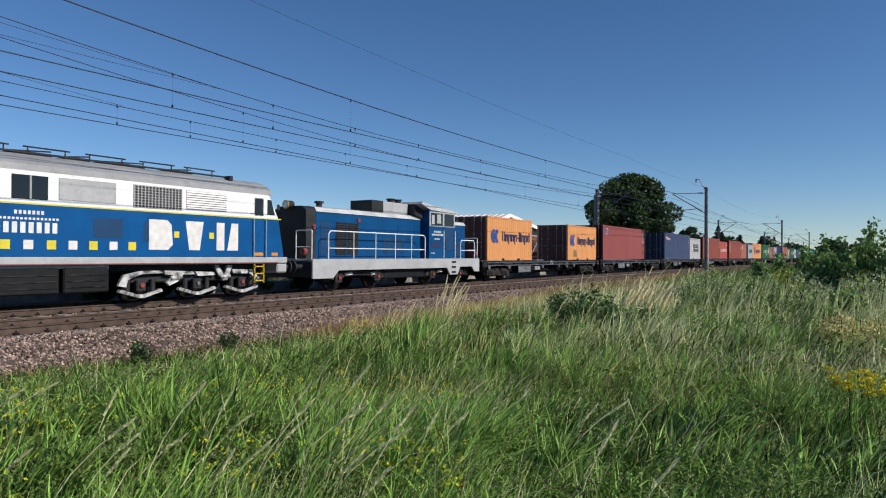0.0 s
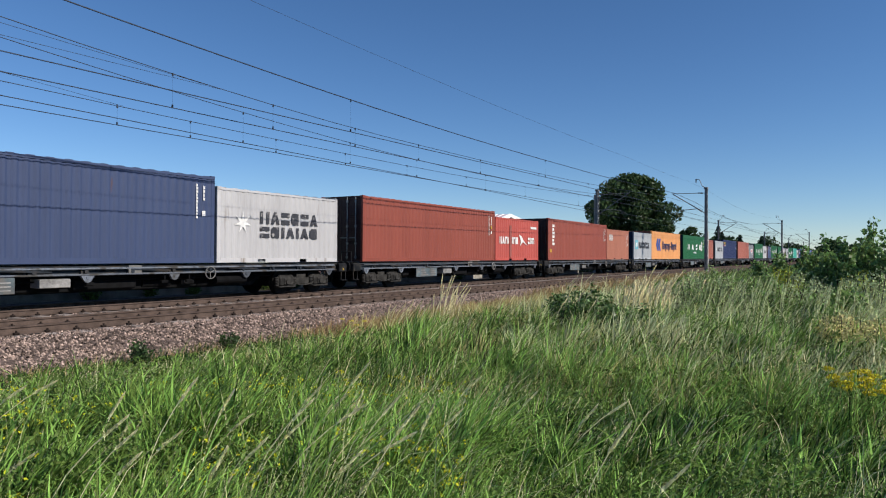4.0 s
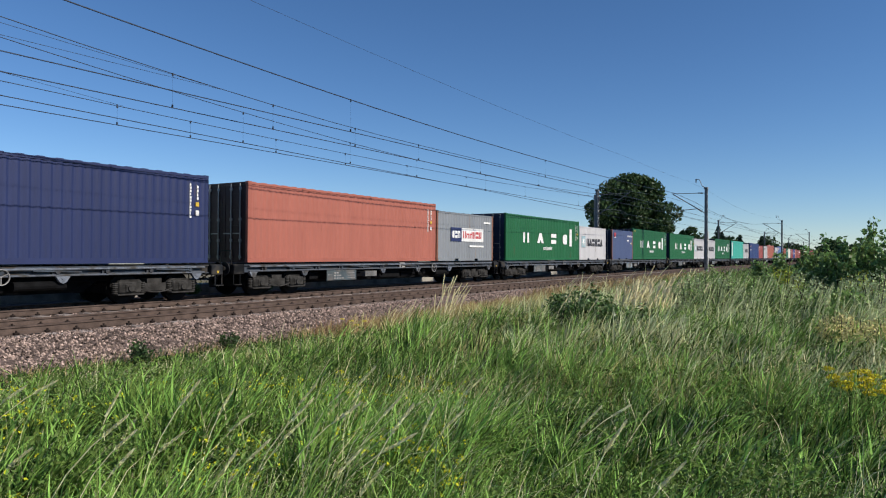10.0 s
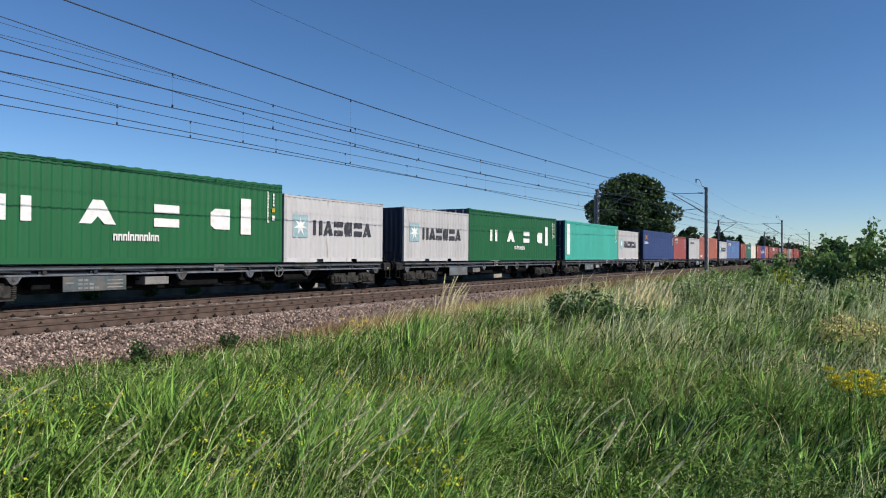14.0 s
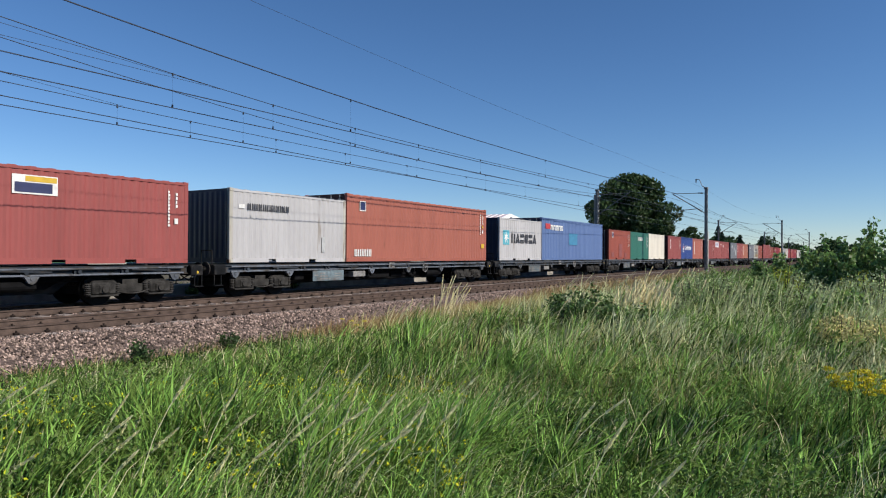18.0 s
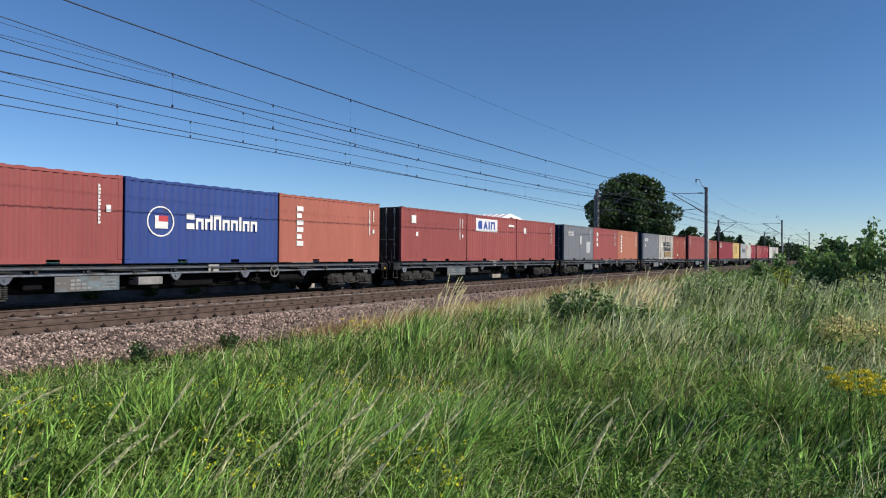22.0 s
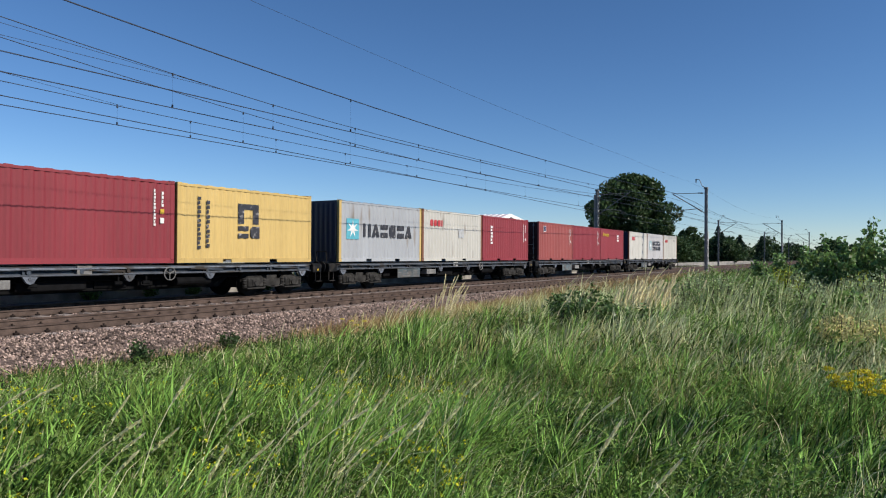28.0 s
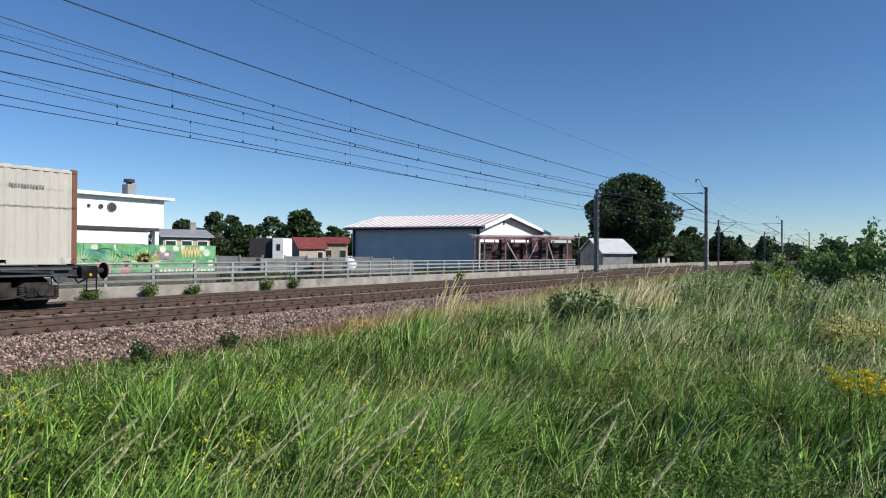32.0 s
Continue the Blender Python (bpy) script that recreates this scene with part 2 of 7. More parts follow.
def railway_track(y, label):
    t = thing("railway_track", (0, y, 0), label, "railway track", "railway tracks", "structure")
    for s in (-1, 1):
        part("rail", prism(B(), [(s * RAIL + a, b) for a, b in rail_profile()], 0, -300, 900), M_RAIL, t, "rusty steel rail")
    sl = B()
    box(sl, -0.13, 0.13, -1.3, 1.3, -0.36, -0.18, 0.02)
    for v in sl.verts:
        if abs(v.co.y) < 0.35 and v.co.z > -0.3:
            v.co.z -= 0.04
    sl = mesh_of("sleeper", sl, M_SLEEPER)
    cl = B()
    for s in (-1, 1):
        for w in (-1, 1):
            box(cl, -0.055, 0.055, s * RAIL + w * 0.095 - 0.04, s * RAIL + w * 0.095 + 0.04, -0.175, -0.125, 0.012)
            tube(cl, (0, s * RAIL + w * 0.095, -0.13), (0, s * RAIL + w * 0.095, -0.085), 0.022, 6)
    cl = mesh_of("rail_clip", cl, M_CLIP)
    x = 2.0
    while x < 75:
        for nm, me in (("sleeper", sl), ("rail_clip", cl)):
            ob = part(nm, me, None, t)
            ob.location = (x, 0, 0)
        x += 0.62
    return t


railway_track(TRACK_NEAR, "empty near track with rusty rails on concrete sleepers")
railway_track(TRACK_FAR, "far track with rusty rails under the passing train")


# ---- container wagons ----
MESHES = {}


def shared(key, build):
    if key not in MESHES:
        MESHES[key] = build()
    return MESHES[key]


def corrugated(length, height, out, mat):
    """Trapezoid-pressed steel sheet along x, outer face at y = out (its sign tells the side)."""
    s = -1 if out < 0 else 1
    n = max(4, round(length / 0.278))
    p = length / n
    prof = [(0.0, 0.0)]
    for i in range(n):
        x = i * p
        prof += [(x + p * 0.13, 0.0), (x + p * 0.37, 0.021), (x + p * 0.63, 0.021), (x + p * 0.87, 0.0)]
    prof.append((length, 0.0))
    vs = [(x, out - s * d, z) for x, d in prof for z in (0.0, height)]
    fs = []
    for i in range(len(prof) - 1):
        f = (2 * i, 2 * i + 2, 2 * i + 3, 2 * i + 1)
        fs.append(f if s < 0 else f[::-1])
    return quads("side_sheet", vs, fs, mat)


W2 = 1.219


def container_meshes(L, H, col, end, post):
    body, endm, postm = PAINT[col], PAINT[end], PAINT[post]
    out = {}
    for s, nm in ((-1, "near"), (1, "far")):
        me = corrugated(L - 0.3, H - 0.27, s * (W2 - 0.012), body)
        me.transform(Matrix.Translation((0.15, 0, 0.16)))
        out["side_" + nm] = me
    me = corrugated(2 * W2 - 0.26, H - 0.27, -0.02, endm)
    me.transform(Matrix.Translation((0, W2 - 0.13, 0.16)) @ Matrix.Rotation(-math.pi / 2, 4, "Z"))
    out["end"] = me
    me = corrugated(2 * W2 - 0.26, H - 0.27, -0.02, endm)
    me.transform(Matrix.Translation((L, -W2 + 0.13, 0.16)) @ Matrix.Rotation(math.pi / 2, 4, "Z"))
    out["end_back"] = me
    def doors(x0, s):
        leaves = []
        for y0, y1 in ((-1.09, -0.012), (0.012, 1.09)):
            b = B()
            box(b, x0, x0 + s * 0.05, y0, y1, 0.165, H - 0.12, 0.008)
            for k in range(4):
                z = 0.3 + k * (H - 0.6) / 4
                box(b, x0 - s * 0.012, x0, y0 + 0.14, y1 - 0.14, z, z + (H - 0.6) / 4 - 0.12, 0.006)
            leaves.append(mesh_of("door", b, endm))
        return leaves
    def rods(x0, s):
        b = B()
        tube(b, (x0 - s * 0.04, 0, 0.1), (x0 - s * 0.04, 0, H - 0.06), 0.021, 6)
        for z in (0.16, 0.75, 1.5, H - 0.3):
            box(b, x0 - s * 0.06, x0 - s * 0.01, -0.05, 0.05, z, z + 0.09)
        box(b, x0 - s * 0.085, x0 - s * 0.05, 0, 0.34, 1.02, 1.06)
        return mesh_of("locking_rod", b, M_ROD)
    out["door_front"], out["rod_front"] = doors(0.03, 1), rods(0.03, 1)
    out["door_back"], out["rod_back"] = doors(L - 0.03, -1), rods(L - 0.03, -1)
    nr = max(4, round(L / 0.5))
    pts = [(0.06, H - 0.07), (0.06, H - 0.03)]
    for i in range(nr):
        x = 0.3 + i * (L - 0.6) / (nr - 1)
        pts += [(x - 0.12, H - 0.03), (x - 0.09, H - 0.012), (x + 0.09, H - 0.012), (x + 0.12, H - 0.03)]
    pts += [(L - 0.06, H - 0.03), (L - 0.06, H - 0.07)]
    b = prism(B(), pts, 1, -W2 + 0.04, W2 - 0.04)
    out["roof"] = mesh_of("roof", b, body)
    for s, nm in ((-1, "near"), (1, "far")):
        b = B()
        box(b, 0.15, L - 0.15, s * W2, s * (W2 - 0.06), H - 0.11, H - 0.045)
        out["top_" + nm] = mesh_of("top_rail", b, body)
        gaps = [(L / 2 - 1.23, L / 2 - 0.87), (L / 2 + 0.87, L / 2 + 1.23)] if L < 8 else []
        pts = [(0.15, 0.165), (0.15, 0.012)]
        for g0, g1 in gaps:
            pts += [(g0, 0.012), (g0, 0.125), (g1, 0.125), (g1, 0.012)]
        pts += [(L - 0.15, 0.012), (L - 0.15, 0.165)]
        b = B()
        prism(b, pts, 1, s * W2, s * (W2 - 0.05))
        out["bottom_" + nm] = mesh_of("bottom_rail", b, body)
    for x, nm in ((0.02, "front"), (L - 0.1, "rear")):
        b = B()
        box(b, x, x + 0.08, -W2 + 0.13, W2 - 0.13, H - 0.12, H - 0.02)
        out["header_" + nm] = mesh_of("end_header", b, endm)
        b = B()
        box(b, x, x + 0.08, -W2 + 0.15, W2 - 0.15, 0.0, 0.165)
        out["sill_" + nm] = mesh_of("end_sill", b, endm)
    b = B()
    box(b, 0.1, L - 0.1, -W2 + 0.06, W2 - 0.06, 0.1, 0.15)
    out["floor"] = mesh_of("floor", b, M_BLACK)
    b = B()
    box(b, 0, 0.15, -W2, -W2 + 0.13, 0.118, H - 0.118, 0.012)
    out["post"] = mesh_of("corner_post", b, postm)
    b = B()
    box(b, -0.089, 0.089, -0.081, 0.081, -0.059, 0.059, 0.012)
    box(b, -0.035, 0.035, -0.084, -0.078, -0.025, 0.025)
    out["casting"] = mesh_of("corner_casting", b, postm)
    return out


def comb(bm, bars, z, y):
    """Upright plain bars (x0, x1, height) on one thin common base line."""
    pts = [(bars[0][0], z)]
    for x0, x1, h in bars:
        pts += [(x0, z + 0.014), (x0, z + h), (x1, z + h), (x1, z + 0.014)]
    pts.append((bars[-1][1], z))
    prism(bm, pts, 1, y - 0.003, y)


def stroke_bars(bm, x, z, w, h, count, y, seed=0, mixed=False):
    """Plain bars where lettering stands: two upright bars for each sign."""
    r = random.Random(seed)
    step = w / count
    bars = []
    for i in range(count):
        x0 = x + i * step
        hh = h * (r.choice((0.72, 1.0, 0.72)) if mixed and i else 1.0)
        a = step * 0.27
        bars += [(x0, x0 + a, hh), (x0 + step * 0.5, x0 + step * 0.5 + a, hh)]
    comb(bm, bars, z, y)


def plain_shapes(bm, x, z, w, h, pattern, y):
    """A row of plain shapes where a word mark stands: wedges, stacked bars, uprights and blocks of its size."""
    wide = {"i": 0.45, "-": 0.6}
    unit = w / sum(wide.get(c, 1.0) for c in pattern)
    y0, y1 = y - 0.003, y
    for c in pattern:
        step = unit * wide.get(c, 1.0)
        a, e = x, x + step * 0.84
        g = e - a
        if c == "a":        # wedge
            prism(bm, [(a, z), (a + g * 0.36, z + h), (a + g * 0.64, z + h), (e, z), (a + g * 0.68, z), (a + g * 0.5, z + h * 0.32), (a + g * 0.32, z)], 1, y0, y1)
        elif c == "e":      # two stacked bars
            for f in (0.0, 0.62):
                box(bm, a, e, y0, y1, z + f * h, z + (f + 0.38) * h)
        elif c == "u":      # two uprights
            box(bm, a, a + g * 0.3, y0, y1, z, z + h)
            box(bm, e - g * 0.3, e, y0, y1, z, z + h)
        elif c == "n":      # gate of two uprights under a bar
            prism(bm, [(a, z), (a, z + h), (e, z + h), (e, z), (e - g * 0.28, z), (e - g * 0.28, z + h * 0.72), (a + g * 0.28, z + h * 0.72), (a + g * 0.28, z)], 1, y0, y1)
        elif c == "c":      # block with cut corners
            prism(bm, [(a, z + h * 0.2), (a + g * 0.2, z), (e - g * 0.1, z), (e - g * 0.1, z + h), (a + g * 0.2, z + h), (a, z + h * 0.8)], 1, y0, y1)
        elif c == "i":      # tall single bar
            box(bm, a, a + g * 0.75, y0, y1, z, z + h)
        elif c == "-":
            box(bm, a, e, y0, y1, z + h * 0.3, z + h * 0.44)
        elif c in "xpb":    # low frame, with a tail below or above
            t0, t1 = z, z + h * 0.72
            s1 = g * 0.3
            prism(bm, [(a, t0), (a, t1), (e, t1), (e, t0), (e - s1, t0), (e - s1, t1 - h * 0.2), (a + s1, t1 - h * 0.2), (a + s1, t0)], 1, y0, y1)
            if c == "p":
                box(bm, a, a + s1, y0, y1, z - h * 0.26, z - 0.001)
            if c == "b":
                box(bm, e - s1, e, y0, y1, t1 + 0.001, z + h)
        x += step


def mark(parent, L, H, spec, k):
    """One painted marking on the near side: (kind, colour, x, z, width, height, count)."""
    kind, col, x, z, w, h = spec[:6]
    y = -W2 - 0.002 - 0.0035 * min(k, 4)
    b = B()
    lab = ""
    if kind in ("bars", "mixed"):
        stroke_bars(b, x, z, w, h, spec[6], y, k, kind == "mixed")
        lab = "row of plain painted bars"
    elif kind == "shapes":
        plain_shapes(b, x, z, w, h, spec[6], y)
        lab = "row of plain painted shapes"
    elif kind == "column":
        n = spec[6]
        pts = [(x, z)]
        for i in range(n):
            z0, z1 = z + (i + 0.12) * h / n, z + (i + 0.82) * h / n
            pts += [(x + 0.012, z0), (x + w * (0.75 if i % 3 == 1 else 1), z0), (x + w * (0.75 if i % 3 == 1 else 1), z1), (x + 0.012, z1)]
        pts += [(x + 0.012, z + h), (x, z + h)]
        prism(b, pts, 1, y - 0.003, y)
        lab = "upright column of plain painted bars"
    elif kind == "patch":
        box(b, x, x + w, y - 0.002, y, z, z + h)
        lab = "painted patch"
    elif kind == "star":
        n = 7
        pts = []
        for i in range(2 * n):
            r = (0.5 if i % 2 == 0 else 0.17) * h
            a = math.pi / 2 + i * math.pi / n
            pts.append((x + r * math.cos(a), z + r * math.sin(a)))
        prism(b, pts, 1, y - 0.004, y - 0.001)
        lab = "seven-pointed painted star"
    elif kind == "chevron":
        c = z + h / 2
        prism(b, [(x, c), (x + w * 0.45, z + h), (x + w, z + h), (x + w * 0.62, c), (x + w, z), (x + w * 0.45, z)], 1, y - 0.003, y)
        lab = "painted arrow shape"
    elif kind == "cross":
        c = z + h / 2
        prism(b, [(x, z), (x + w * 0.5, c - h * 0.16), (x + w, z), (x + w * 0.62, c), (x + w, z + h), (x + w * 0.5, c + h * 0.16), (x, z + h), (x + w * 0.38, c)], 1, y - 0.003, y)
        lab = "painted crossed strokes"
    elif kind == "bow":
        prism(b, [(x, z + h), (x + w * 0.3, z + h * 0.86), (x + w * 0.52, z + h * 0.5), (x + w, z + 0.02), (x + w * 0.45, z + h * 0.36), (x + w * 0.15, z), (x + w * 0.22, z + h * 0.42)], 1, y - 0.003, y)
        lab = "painted bow shape"
    elif kind == "ring":
        n = 20
        vs = []
        for yy in (y - 0.003, y):
            for r in (0.5, 0.455):
                vs.append([b.verts.new((x + r * h * math.cos(2 * math.pi * i / n), yy, z + r * h * math.sin(2 * math.pi * i / n))) for i in range(n)])
        for p, q in ((0, 1), (1, 3), (3, 2), (2, 0)):
            for i in range(n):
                b.faces.new((vs[p][i], vs[p][(i + 1) % n], vs[q][(i + 1) % n], vs[q][i]))
        bmesh.ops.recalc_face_normals(b, faces=b.faces)
        lab = "painted ring"
    part("marking", b, MARK[col], parent, lab)


def shipping_container(L, H, col, end, post, doors, marks, label):
    key = (L, H, col, end, post)
    m = shared(key, lambda: container_meshes(*key))
    t = thing("shipping_container", (0, 0, 0), label, "container", "containers on the train")
    for nm, k in (("side_panel", "side_near"), ("side_panel", "side_far"), ("roof", "roof"), ("floor", "floor"), ("top_rail", "top_near"), ("top_rail", "top_far"), ("bottom_rail", "bottom_near"), ("bottom_rail", "bottom_far"),
                  ("end_header", "header_front"), ("end_header", "header_rear"), ("end_sill", "sill_front"), ("end_sill", "sill_rear")):
        part(nm, m[k], None, t)
    at = "front" if doors == "front" else "back"
    part("end_panel", m["end_back" if at == "front" else "end"], None, t)
    for leaf, ys in zip(m["door_" + at], ((-0.82, -0.34), (0.34, 0.82))):
        d = part("door", leaf, None, t, "cargo door leaf")
        for y in ys:
            o = part("locking_rod", m["rod_" + at], None, d)
            o.location = (0, y, 0)
    for x in (0, L - 0.15):
        for s in (0, 1):
            o = part("corner_post", m["post"], None, t)
            o.location = (x, s * (2 * W2 - 0.13), 0)
    for x in (0.089, L - 0.089):
        for s in (-1, 1):
            for z in (0.059, H - 0.059):
                o = part("corner_casting", m["casting"], None, t)
                o.location = (x, s * (W2 - 0.079), z)
                if s > 0:
                    o.rotation_euler = (0, 0, math.pi)
    for k, sp in enumerate(marks):
        mark(t, L, H, sp, k)
    return t


def bogie_meshes():
    r = {}
    b = B()
    for s in (-1, 1):
        prism(b, [(-1.25, 0.62), (-1.15, 0.72), (-0.55, 0.72), (-0.4, 0.6), (0.4, 0.6), (0.55, 0.72), (1.15, 0.72), (1.25, 0.62), (1.2, 0.52), (0.5, 0.48), (0.3, 0.36), (-0.3, 0.36), (-0.5, 0.48), (-1.2, 0.52)], 1, s * 1.0 - 0.05, s * 1.0 + 0.05)
    box(b, -0.25, 0.25, -1.0, 1.0, 0.5, 0.75)
    for s in (-1, 1):
        box(b, s * 1.2 - 0.05, s * 1.2 + 0.05, -1.0, 1.0, 0.54, 0.64)
    r["frame"] = mesh_of("bogie_frame", b, M_BOGIE)
    b = B()
    box(b, -0.36, 0.36, -1.16, -0.95, 0.32, 0.66, 0.035)
    box(b, -0.42, 0.42, -1.2, -0.95, 0.26, 0.31, 0.01)
    box(b, -0.17, 0.17, -1.19, -1.15, 0.36, 0.6, 0.02)
    tube(b, (0, -1.23, 0.47), (0, -1.18, 0.47), 0.1, 10)
    r["axlebox"] = mesh_of("axle_box", b, M_BOGIE)
    # added block that fills the dark shade between the wheels
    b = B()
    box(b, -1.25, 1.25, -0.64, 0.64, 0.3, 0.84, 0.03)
    r["shade_fill"] = mesh_of("brake_rigging", b, M_GEAR)
    b = B()
    n, rings = 10, 13
    rows = []
    for k in range(rings):
        rad = 0.095 if k % 2 else 0.07
        rows.append([b.verts.new((rad * math.cos(2 * math.pi * i / n), -1.06 + rad * math.sin(2 * math.pi * i / n), 0.3 + 0.34 * k / (rings - 1))) for i in range(n)])
    for lo, hi in zip(rows[:-1], rows[1:]):
        for i in range(n):
            b.faces.new((lo[i], lo[(i + 1) % n], hi[(i + 1) % n], hi[i]))
    r["spring"] = mesh_of("coil_spring", b, M_BOGIE)
    b = B()
    for s in (-1, 1):
        tube(b, (0, s * 0.69, 0.46), (0, s * 0.82, 0.46), 0.46, 24)
        tube(b, (0, s * 0.66, 0.46), (0, s * 0.69, 0.46), 0.485, 24)
        tube(b, (0, s * 0.82, 0.46), (0, s * 0.86, 0.46), 0.12, 12)
    tube(b, (0, -0.9, 0.46), (0, 0.9, 0.46), 0.085, 10)
    r["wheel"] = mesh_of("wheelset", b, M_WHEEL)
    b = B()
    prev = None
    for i in range(9):
        x = -0.55 + i * 1.1 / 8
        p = (x, -1.12, 0.42 - 0.10 * (1 - ((i - 4) / 4) ** 2))
        if prev:
            tube(b, prev, p, 0.022, 6)
        prev = p
    r["rod"] = mesh_of("brake_rod", b, M_BOGIE)
    return r


def container_wagon(label):
    """A flat wagon for 60 feet of containers; x = 0 is where its load begins."""
    w = thing("container_wagon", (0, 0, 0), label, "railway wagon", "wagons of the train")
    k = shared("wagon", lambda: {})
    if not k:
        for s, nm in ((-1, "sill_near"), (1, "sill_far")):
            b = B()
            y0, y1 = s * 1.16, s * 0.98
            box(b, -0.1, 18.4, y0, y1, 1.10, 1.14)
            box(b, -0.1, 18.4, y0, y1, 0.86, 0.89)
            box(b, -0.1, 18.4, s * 1.05, s * 1.09, 0.88, 1.11)
            for i in range(13):
                x = 0.75 + i * 1.4
                box(b, x - 0.03, x + 0.03, y0, s * 1.05, 0.89, 1.10)
                box(b, x - 0.13, x + 0.13, s * 1.22, y0, 1.04, 1.10, 0.01)
                tube(b, (x + 0.1, s * 1.17, 0.98), (x + 0.1, s * 1.23, 0.98), 0.06, 8)
            for i in range(5):
                x = 2.0 + i * 3.6
                tube(b, (x, s * 1.2, 1.03), (x + 1.3, s * 1.2, 0.98), 0.03, 6)
            k[nm] = mesh_of("side_sill", b, M_FRAME_BLUE)
        b = B()
        prism(b, [(-0.7, 1.08), (-0.7, 0.85), (2.9, 0.80), (3.6, 0.36), (14.6, 0.36), (15.2, 0.80), (19.0, 0.85), (19.0, 1.08)], 1, -0.33, 0.33)
        for i in range(9):
            box(b, 0.6 + i * 2.1, 0.72 + i * 2.1, -1.0, 1.0, 0.9, 1.08)
        k["center"] = mesh_of("centre_sill", b, M_FRAME)
        for x0, x1, q in ((-0.62, -0.15, -1), (18.45, 18.92, 1)):
            b = B()
            box(b, x0, x1, -1.25, 1.25, 0.80, 1.12, 0.02)
            box(b, x0, x1, -1.18, 1.18, 1.12, 1.15)
            for s in (-1, 1):
                xe = x0 if q < 0 else x1
                if q < 0:
                    tube(b, (xe, s * 1.1, 1.12), (xe, s * 1.1, 1.62), 0.02, 6)
                    tube(b, (xe, s * 1.1, 1.62), (xe, s * 0.55, 1.62), 0.02, 6)
                    tube(b, (xe, s * 0.55, 1.12), (xe, s * 0.55, 1.62), 0.02, 6)
                tube(b, (xe - q * 0.3, s * 1.2, 0.8), (xe - q * 0.3, s * 1.2, 0.45), 0.02, 6)
                tube(b, (xe - q * 0.02, s * 1.2, 0.8), (xe - q * 0.02, s * 1.2, 0.45), 0.02, 6)
                box(b, xe - q * 0.32, xe, s * 1.1, s * 1.28, 0.43, 0.46)
            k["end%d" % q] = mesh_of("end_beam", b, M_FRAME)
        b = B()
        tube(b, (0, 0, 0), (-0.36, 0, 0), 0.085, 12)
        tube(b, (-0.1, 0, 0), (0.02, 0, 0), 0.14, 12)
        tube(b, (-0.36, 0, 0), (-0.40, 0, 0), 0.235, 16)
        k["buffer"] = mesh_of("buffer", b, M_FRAME)
        b = B()
        tube(b, (0, 0, 0), (-0.45, 0, 0), 0.05, 8)
        box(b, -0.5, -0.2, -0.06, 0.06, -0.12, 0.06, 0.02)
        tube(b, (-0.1, -0.4, 0), (-0.35, -0.38, -0.35), 0.022, 6)
        tube(b, (-0.35, -0.38, -0.35), (-0.5, -0.1, -0.15), 0.022, 6)
        k["coupling"] = mesh_of("coupling", b, M_FRAME)
        b = B()
        box(b, 0, 1.85, -1.2, -1.16, 0.44, 0.86, 0.008)
        k["board"] = mesh_of("data_board", b, M_BOARD)
        b = B()
        for i in range(3):
            for j in range(4 - i):
                box(b, 0.42 + j * 0.16, 0.54 + j * 0.16, -1.206, -1.2, 0.50 + i * 0.11, 0.56 + i * 0.11)
        box(b, 0.05, 0.3, -1.206, -1.2, 0.66, 0.70)
        for i in range(3):
            box(b, 1.25, 1.75, -1.206, -1.2, 0.52 + i * 0.1, 0.55 + i * 0.1)
        k["boardmark"] = mesh_of("board_mark", b, M_BOARD_GREY)
        b = B()
        box(b, 6.6, 7.42, -1.2, -0.7, 0.56, 0.80, 0.015)
        k["box"] = mesh_of("brake_box", b, M_BOARD_GREY)
        b = B()
        box(b, 9.12, 9.55, -1.215, -1.18, 0.90, 1.15, 0.01)
        k["placard"] = mesh_of("load_placard", b, M_BOARD_GREY)
        b = B()
        for i in range(18):
            a, a2 = 2 * math.pi * i / 18, 2 * math.pi * (i + 1) / 18
            tube(b, (12.03 + 0.2 * math.cos(a), -1.24, 0.88 + 0.2 * math.sin(a)), (12.03 + 0.2 * math.cos(a2), -1.24, 0.88 + 0.2 * math.sin(a2)), 0.017, 6)
        for i in range(3):
            a = 0.5 + i * 2.094
            tube(b, (12.03, -1.23, 0.88), (12.03 + 0.2 * math.cos(a), -1.24, 0.88 + 0.2 * math.sin(a)), 0.014, 6)
        tube(b, (12.03, -1.24, 0.88), (12.03, -0.95, 0.88), 0.025, 8)
        k["handwheel"] = mesh_of("brake_handwheel", b, M_BOARD_GREY)
        b = B()
        tube(b, (9.9, -0.55, 0.6), (10.9, -0.55, 0.6), 0.19, 14)
        tube(b, (8.1, 0.3, 0.62), (9.0, 0.3, 0.62), 0.15, 12)
        for x in (8.0, 10.4, 11.3):
            tube(b, (x, -1.1, 0.88), (x, -1.1, 0.62), 0.03, 6)
            box(b, x - 0.12, x + 0.12, -1.14, -1.04, 0.58, 0.68, 0.02)
        tube(b, (3.4, -0.9, 0.72), (15.0, -0.9, 0.72), 0.022, 6)
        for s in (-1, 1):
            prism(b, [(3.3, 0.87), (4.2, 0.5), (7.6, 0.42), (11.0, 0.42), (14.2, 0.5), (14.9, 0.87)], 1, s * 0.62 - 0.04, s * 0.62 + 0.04)
